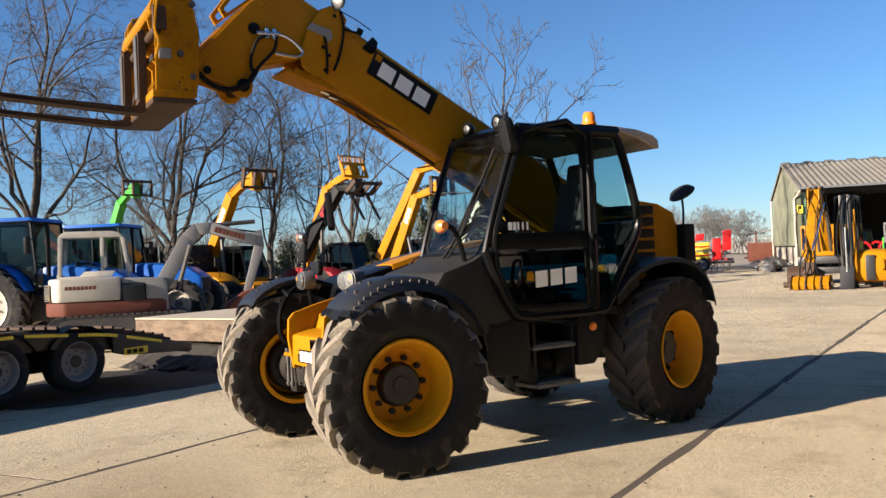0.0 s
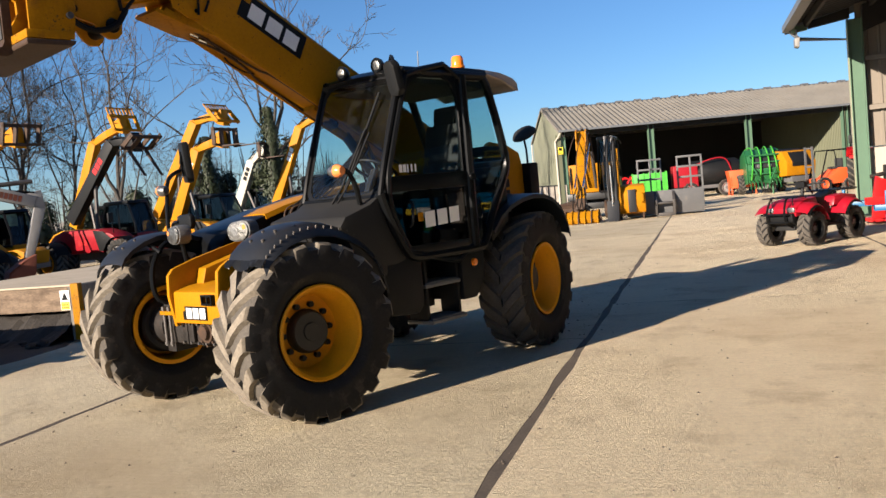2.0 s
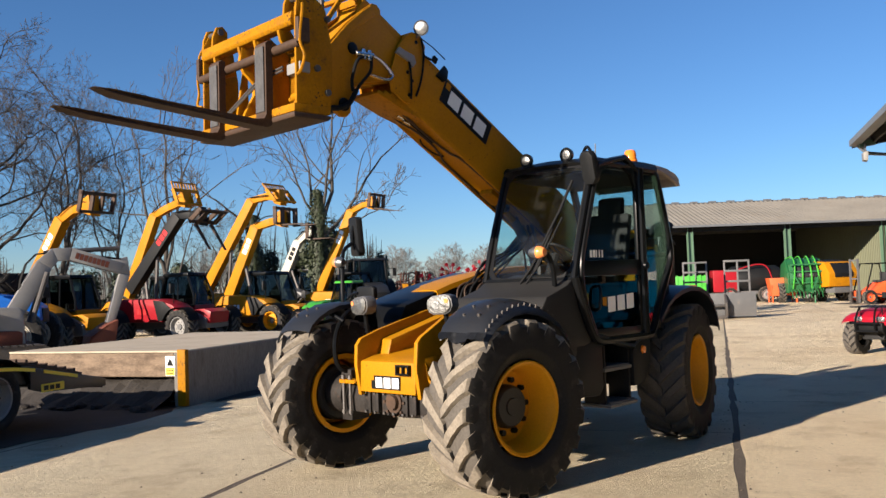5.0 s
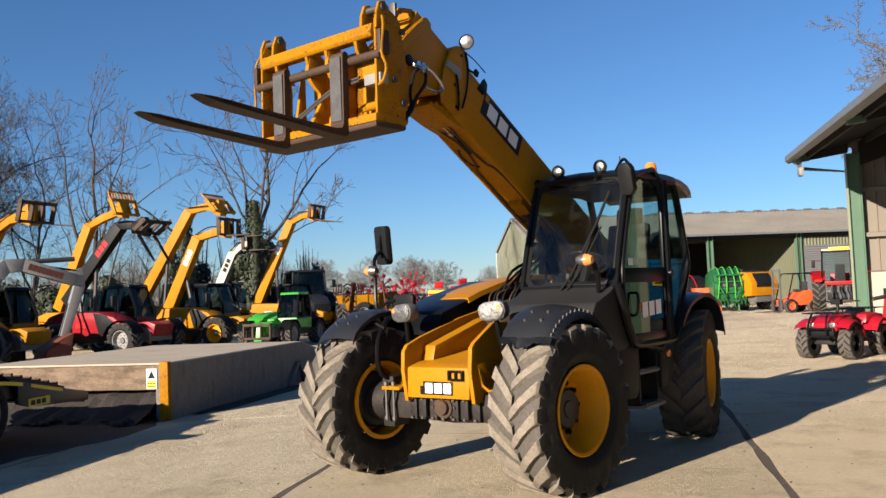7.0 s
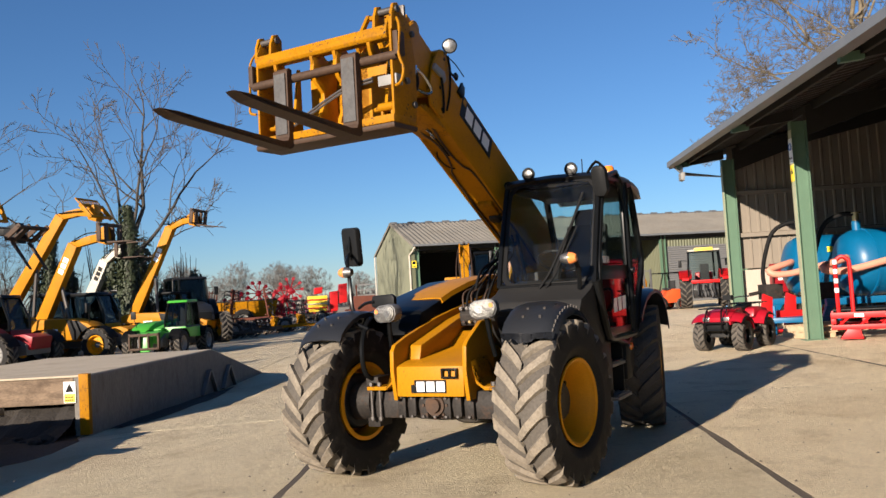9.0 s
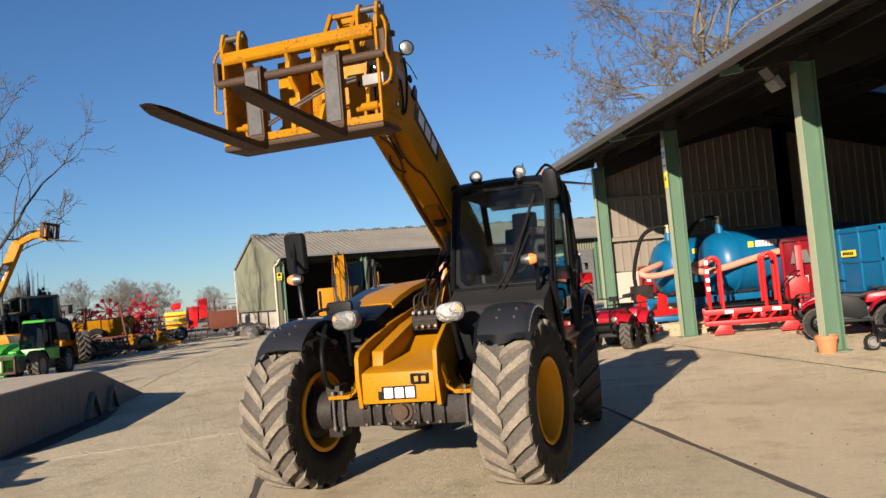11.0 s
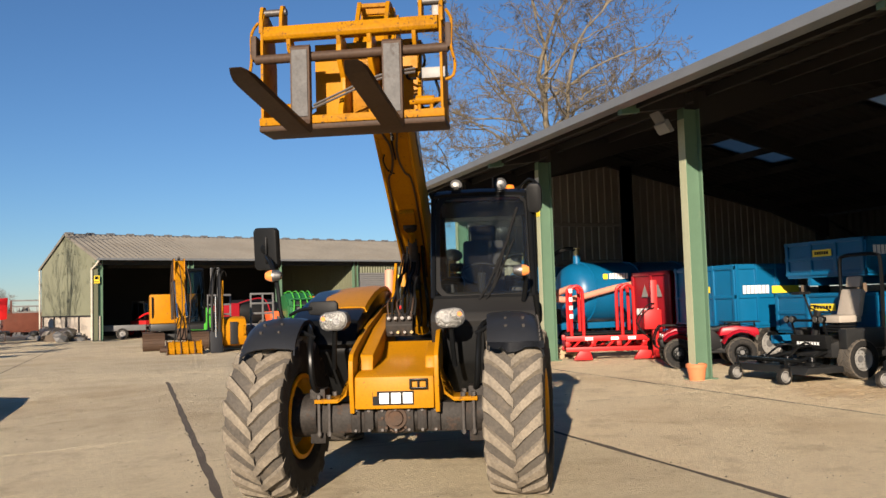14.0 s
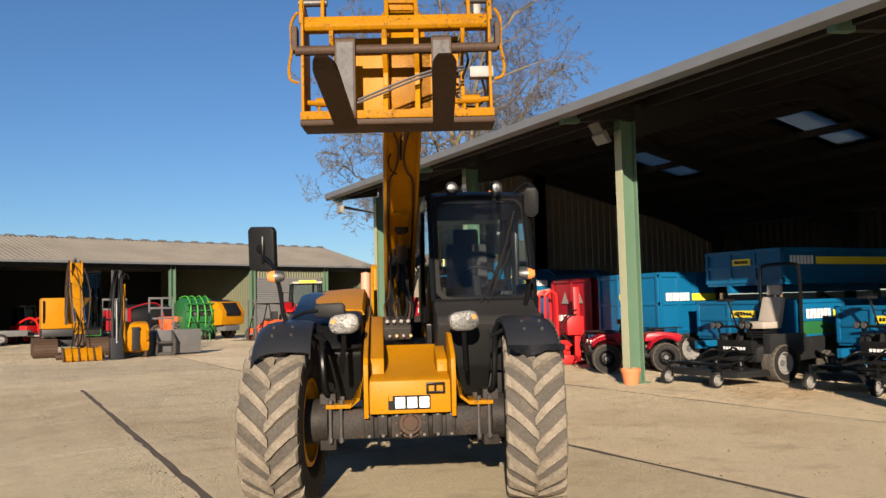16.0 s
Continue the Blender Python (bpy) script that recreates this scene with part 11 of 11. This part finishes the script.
bare_tree("bare_tree", "tall leafless oak with wide spreading limbs", pose(-40.5, 33.0, 0, 0, 0, 40), [(-5.6, 0.5, 2.2, 7.4, 0.13), (-4.4, -1.5, 2.6, 11.2, 0.15), (-1.6, 1.5, 2.8, 13.4, 0.18), (1.4, -0.5, 2.8, 13.4, 0.18), (4.0, 1.0, 2.6, 10.4, 0.15), (5.6, -1.0, 2.2, 8.4, 0.13), (0.4, 4.0, 2.6, 11.0, 0.12)],
          32, (2.8, 0.42), (7, 6, 4, 2), 0.0075, 0.26, 0.02, (0.36, 0.60))
bare_tree("bare_tree", "leafless tree with a fine upright crown", pose(-38.5, 38.8, 0, 0, 0, 140), [(0.4, 0.3, 2.4, 12.4, 0.14), (-2.2, 0.5, 2.6, 10.6, 0.10), (2.0, -0.5, 3.0, 11.0, 0.10), (-2.6, -1.0, 2.0, 8.0, 0.07), (2.8, 1.0, 2.0, 8.4, 0.07)],
          33, (3.0, 0.24), (8, 6, 4, 1), 0.0072, 0.2, 0.08, (0.3, 0.52))
bare_tree("bare_tree", "slender leafless tree at the end of the row", pose(-36.3, 40.6, 0, 0, 0, 250), [(0.2, 0.2, 1.8, 10.0, 0.10), (-1.6, 0.4, 2.0, 8.2, 0.07), (1.5, -0.4, 2.2, 8.6, 0.07), (1.9, 0.6, 1.6, 6.0, 0.05)],
          37, (2.2, 0.17), (7, 5, 4, 1), 0.0072, 0.2, 0.08, (0.3, 0.5))
bare_tree("bare_tree", "leafless tree behind the shed roof, coloured golden as if sunlit", pose(14.6, 36.6, 0, 0, 0, -28), [(-6.6, 0.0, 5.0, 8.4, 0.14), (-5.6, 1.0, 5.0, 11.4, 0.14), (-4.2, 1.0, 5.5, 14.0, 0.15), (-2.2, -1.0, 6.0, 16.2, 0.17), (-0.2, 0.5, 6.0, 17.0, 0.19), (1.8, -1.0, 6.0, 15.6, 0.16), (3.2, 1.0, 5.5, 13.0, 0.13), (4.2, 0.0, 5.0, 10.0, 0.11), (-3.4, -2.0, 5.0, 10.4, 0.10), (1.6, 2.0, 5.0, 11.0, 0.10)],
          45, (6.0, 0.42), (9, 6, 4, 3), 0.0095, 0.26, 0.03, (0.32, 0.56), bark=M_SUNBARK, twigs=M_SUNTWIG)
for k, (x, y, h, lab) in enumerate(((-29.0, 41.0, 5.2, "low leafless thicket behind the parked machines"), (-36.0, 27.5, 6.0, "low leafless thicket behind the tractors"), (-24.0, 47.0, 3.6, "low leafless thicket in the hedge"))):
    bare_tree("hedge_tree", lab, pose(x, y, 0, 0, 0, 90 * k), crown(h, 3.0, 7, 51 + k, 0.08, 0.05, 0.5), 51 + k, (0.5, 0.10), (5, 4, 3), 0.0062, 0.24, 0.05)
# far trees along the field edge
far = [bare_tree("far_tree", "leafless tree on the far field edge, paled for distance haze", pose(x, y, 0), crown(h, 3.4, 8, sd, 0.16, 0.11), sd, (2.2, 0.22), (6, 5, 4), 0.020, 0.2, 0.08, bark=M_FARTWIG, twigs=M_FARTWIG) for x, y, h, sd in ((-62, 190, 9.5, 61), (-50, 186, 8.5, 62))]
rndt = random.Random(9)
for k in range(22):
    a = radians(94 + k * 3.1 + rndt.uniform(-1, 1))
    d = rndt.uniform(150, 185)
    s = rndt.uniform(0.6, 0.95)
    c = copy_thing(far[k % 2], pose(d * math.cos(a), d * math.sin(a), -0.1, 0, 0, rndt.uniform(0, 360)))
    c.scale = (s * 1.2, s * 1.2, s)
for f in far:
    f["group"] = "far field trees"
bm = B()
for k in range(5200):
    a = radians(rndt.uniform(84, 178))
    d = rndt.uniform(172, 190)
    h = rndt.uniform(0.6, 3.4)
    x, y = d * math.cos(a), d * math.sin(a)
    w = rndt.uniform(0.3, 1.0)
    v = [bm.verts.new(p) for p in ((x - w, y, 0), (x + w, y + rndt.uniform(-1, 1), 0), (x + rndt.uniform(-0.8, 0.8), y, h))]
    bm.faces.new(v)
tagged(part("far_hedge", bm, M_FARTWIG, None, "", 0), "brown hedge along the far field, paled for distance haze", "hedge", "", "stuff")


# dense ivy bushes behind the parked row
def ivy_bush(label, at, w, d, h, seed, n=3600):
    rnd = random.Random(seed)
    t = thing("ivy_bush", label, "bush", at, "ivy bushes behind the row")
    V, F = [], []
    lumps = [(rnd.uniform(-w, w) * 0.7, rnd.uniform(-d, d) * 0.6, h * rnd.uniform(0.25, 0.8), rnd.uniform(0.3, 0.55)) for _ in range(9)]
    for i in range(n):
        cx, cy, cz, r = rnd.choice(lumps)
        v = Vector((rnd.gauss(0, 1), rnd.gauss(0, 1), rnd.gauss(0, 1))).normalized()
        c = Vector((cx, cy, cz)) + Vector((v.x * r * w * 0.75, v.y * r * d, v.z * r * h * 0.55)) * rnd.uniform(0.55, 1.1)
        c.z = max(0.05, c.z)
        u = v.orthogonal().normalized()
        q = v.cross(u)
        th, s = rnd.uniform(0, 6.28), rnd.uniform(0.05, 0.12)
        u, q = u * math.cos(th) + q * math.sin(th), q * math.cos(th) - u * math.sin(th)
        b = len(V)
        V += [tuple(c + u * s), tuple(c + q * s * 0.8), tuple(c - u * s), tuple(c - q * s * 0.8)]
        F.append((b, b + 1, b + 2, b + 3))
    me = bpy.data.meshes.new("foliage")
    me.from_pydata(V, [], F)
    me.materials.append(M_IVY)
    o = new("foliage", me)
    o.parent = t
    o["kind"] = "stuff"
    bm = B()
    for k in range(26):
        x, y = rnd.uniform(-w, w) * 0.8, rnd.uniform(-d, d) * 0.6
        z = h * rnd.uniform(0.7, 1.25)
        tube(bm, bend([(x * 0.5, y * 0.5, 0), (x * 0.8, y * 0.8, z * 0.5), (x * 1.1, y, z)], 2), [0.04, 0.035, 0.025, 0.018, 0.01], 4)
    part("thicket", bm, M_BARK, t, "bare brown stems")["kind"] = "stuff"


for k, (x, y, h) in enumerate(((-30.5, 33.0, 3.0), (-28.0, 36.5, 3.4), (-25.3, 38.6, 4.4), (-22.9, 39.2, 4.6), (-20.6, 37.4, 4.8), (-18.9, 38.6, 3.6), (-33.0, 29.0, 2.8))):
    ivy_bush("dense dark ivy and bare stems behind the parked row", pose(x, y, 0, 0, 0, 30 + 13 * k), 1.6, 1.0, h, 70 + k)

# ---- small litter on the concrete ----
rnd9 = random.Random(17)
bm = B()
for k in range(1500):
    x, y = rnd9.uniform(-10, 4), rnd9.uniform(0.5, 16)
    if rnd9.random() < 0.35:
        x = rnd9.choice((-2.0, -5.8)) + rnd9.gauss(0, 0.12)
    s = 0.004 + 0.011 * rnd9.random() ** 3
    a = rnd9.uniform(0, 6.28)
    c, sn = math.cos(a) * s, math.sin(a) * s
    v = [bm.verts.new(p) for p in ((x + c, y + sn, 0.001), (x - sn, y + c, 0.001), (x - c * 0.8, y - sn * 0.8, 0.001), (x + sn, y - c, 0.001), (x, y, 0.001 + s * 0.8))]
    for i in range(4):
        bm.faces.new((v[i], v[(i + 1) % 4], v[4]))
tagged(part("grit", bm, M_JOINT, None, "", 0, None, False), "scattered dark grit and small stones on the concrete", "grit", "", "stuff")
bm = B()
for k in range(900):
    x, y = rnd9.gauss(3.3, 0.55), rnd9.gauss(8.4, 0.6)
    a, l, z = rnd9.uniform(0, 6.28), rnd9.uniform(0.03, 0.12), rnd9.uniform(0.002, 0.03)
    dx, dy = math.cos(a) * l, math.sin(a) * l
    v = [bm.verts.new(p) for p in ((x - dx, y - dy, z), (x + dx, y + dy, z + 0.004), (x + dx - dy * 0.06, y + dy + dx * 0.06, z + 0.005), (x - dx - dy * 0.06, y - dy + dx * 0.06, z + 0.003))]
    bm.faces.new(v)
tagged(part("straw", bm, M_PALLET, None, "", 0), "loose pale straw and clippings on the concrete by the mower", "straw", "", "stuff")

# wet mud between the trailer and the dock, coloured darker to stand for shade
def mud(label, at, length, width, seed, n=46):
    rnd = random.Random(seed)
    bm = B()
    ring = []
    for k in range(n):
        a = 2 * math.pi * k / n
        r = 1 + 0.35 * noise.noise(Vector((math.cos(a) * 1.6, math.sin(a) * 1.6, seed))) + rnd.uniform(-0.08, 0.08)
        ring.append((math.cos(a) * length * r, math.sin(a) * width * r))
    c = bm.verts.new((0, 0, 0.012))
    inner = [bm.verts.new((x * 0.8, y * 0.8, 0.010 + rnd.uniform(-0.003, 0.008))) for x, y in ring]
    outer = [bm.verts.new((x, y, 0.0045)) for x, y in ring]
    for k in range(n):
        j = (k + 1) % n
        bm.faces.new((c, inner[k], inner[j]))
        bm.faces.new((inner[k], outer[k], outer[j], inner[j]))
    tagged(part("mud_patch", bm, M_MUD, None, "", 0, at), label, "mud", "mud patches", "structure")


mud("wet mud trodden round the trailer's tail, darkened for the trailer's shade", pose(-11.25, 7.9, -0.148, 0, 0, 84), 2.5, 1.5, 3)
mud("wet mud under the low-loader, darkened for its shade", pose(-11.3, 3.6, -0.148, 0, 0, 90), 3.2, 1.2, 7)
mud("dark strip along the foot of the dock's side", pose(-9.35, 12.2, -0.134, 0, -2.2, 0) @ pose(0, 0, 0, 0, 0, 88), 2.4, 0.26, 11)

# ---- concrete slabs of the yard ----
slabs_parent = bpy.data.objects["yard_bed"]


def yard_z(x, y):
    """The yard falls towards the dock along its western edge."""
    return -0.15 * min(1.0, max(0.0, (-5.8 - x) / 3.9)) * min(1.0, max(0.0, (21.0 - y) / 5.8))


XS = [-25.0, -21.2, -17.4, -13.6, -9.7, -5.80, -2.0, 1.85, 5.7, 9.5, 13.4, 17.2, 21.0]
YS = [-11.5, -6.0, -0.2, 3.6, 9.4, 15.2, 21.0, 26.8, 32.6, 38.4, 44.2, 50.0, 55.8]
YS_MID = [-11.5, -6.0, -0.4, 1.7, 7.46, 13.3, 19.1, 24.9, 30.7, 36.5, 42.3, 48.1, 55.8]
for i in range(len(XS) - 1):
    if i == 4:
        ys = YS[:6] + [17.4, 21.0]
    elif i == 5:
        ys = [y for y in YS_MID if y < 17.4] + [17.4, 21.0, 26.8, 32.6, 38.4, 44.2, 50.0, 55.8]
    else:
        ys = YS if i != 6 else [-11.5, -5.7, 0.1, 9.6, 15.4, 21.2, 27.0, 32.8, 38.6, 44.4, 50.2, 55.8]
    for j in range(len(ys) - 1):
        bm = B()
        g, shut = 0.012, ys[j] == 17.4
        x0, x1, y0, y1 = (XS[4] if i == 5 and ys[j] > 20 else XS[i]) + g * (0 if shut and i == 5 else 1.9 if i in (5, 6) else 1.1), XS[i + 1] - g * (0 if shut and i == 4 else 1.9 if i in (4, 5) else 1.1), ys[j] + g * 0.7, ys[j + 1] - g * 0.7
        near = -12 < x0 < 4 and -2 < y0 < 17
        n = 14 if near else 2
        edge = []
        for k in range(n):
            edge.append((x0 + random.uniform(0, 0.03 if near else 0), y0 + (y1 - y0) * k / n))
        for k in range(n):
            edge.append((x0 + (x1 - x0) * k / n, y1 - random.uniform(0, 0.008 if near else 0)))
        for k in range(n):
            edge.append((x1 - random.uniform(0, 0.03 if near else 0), y1 - (y1 - y0) * k / n))
        for k in range(n):
            edge.append((x1 - (x1 - x0) * k / n, y0 + random.uniform(0, 0.008 if near else 0)))
        for v in prism(bm, edge, -0.05, 0.0, "z"):
            v.co.z += yard_z(v.co.x, v.co.y)
        part("slab", bm, M_CONCRETE if i < 6 else M_CONCRETE_PALE, slabs_parent, "", 0, None, False)
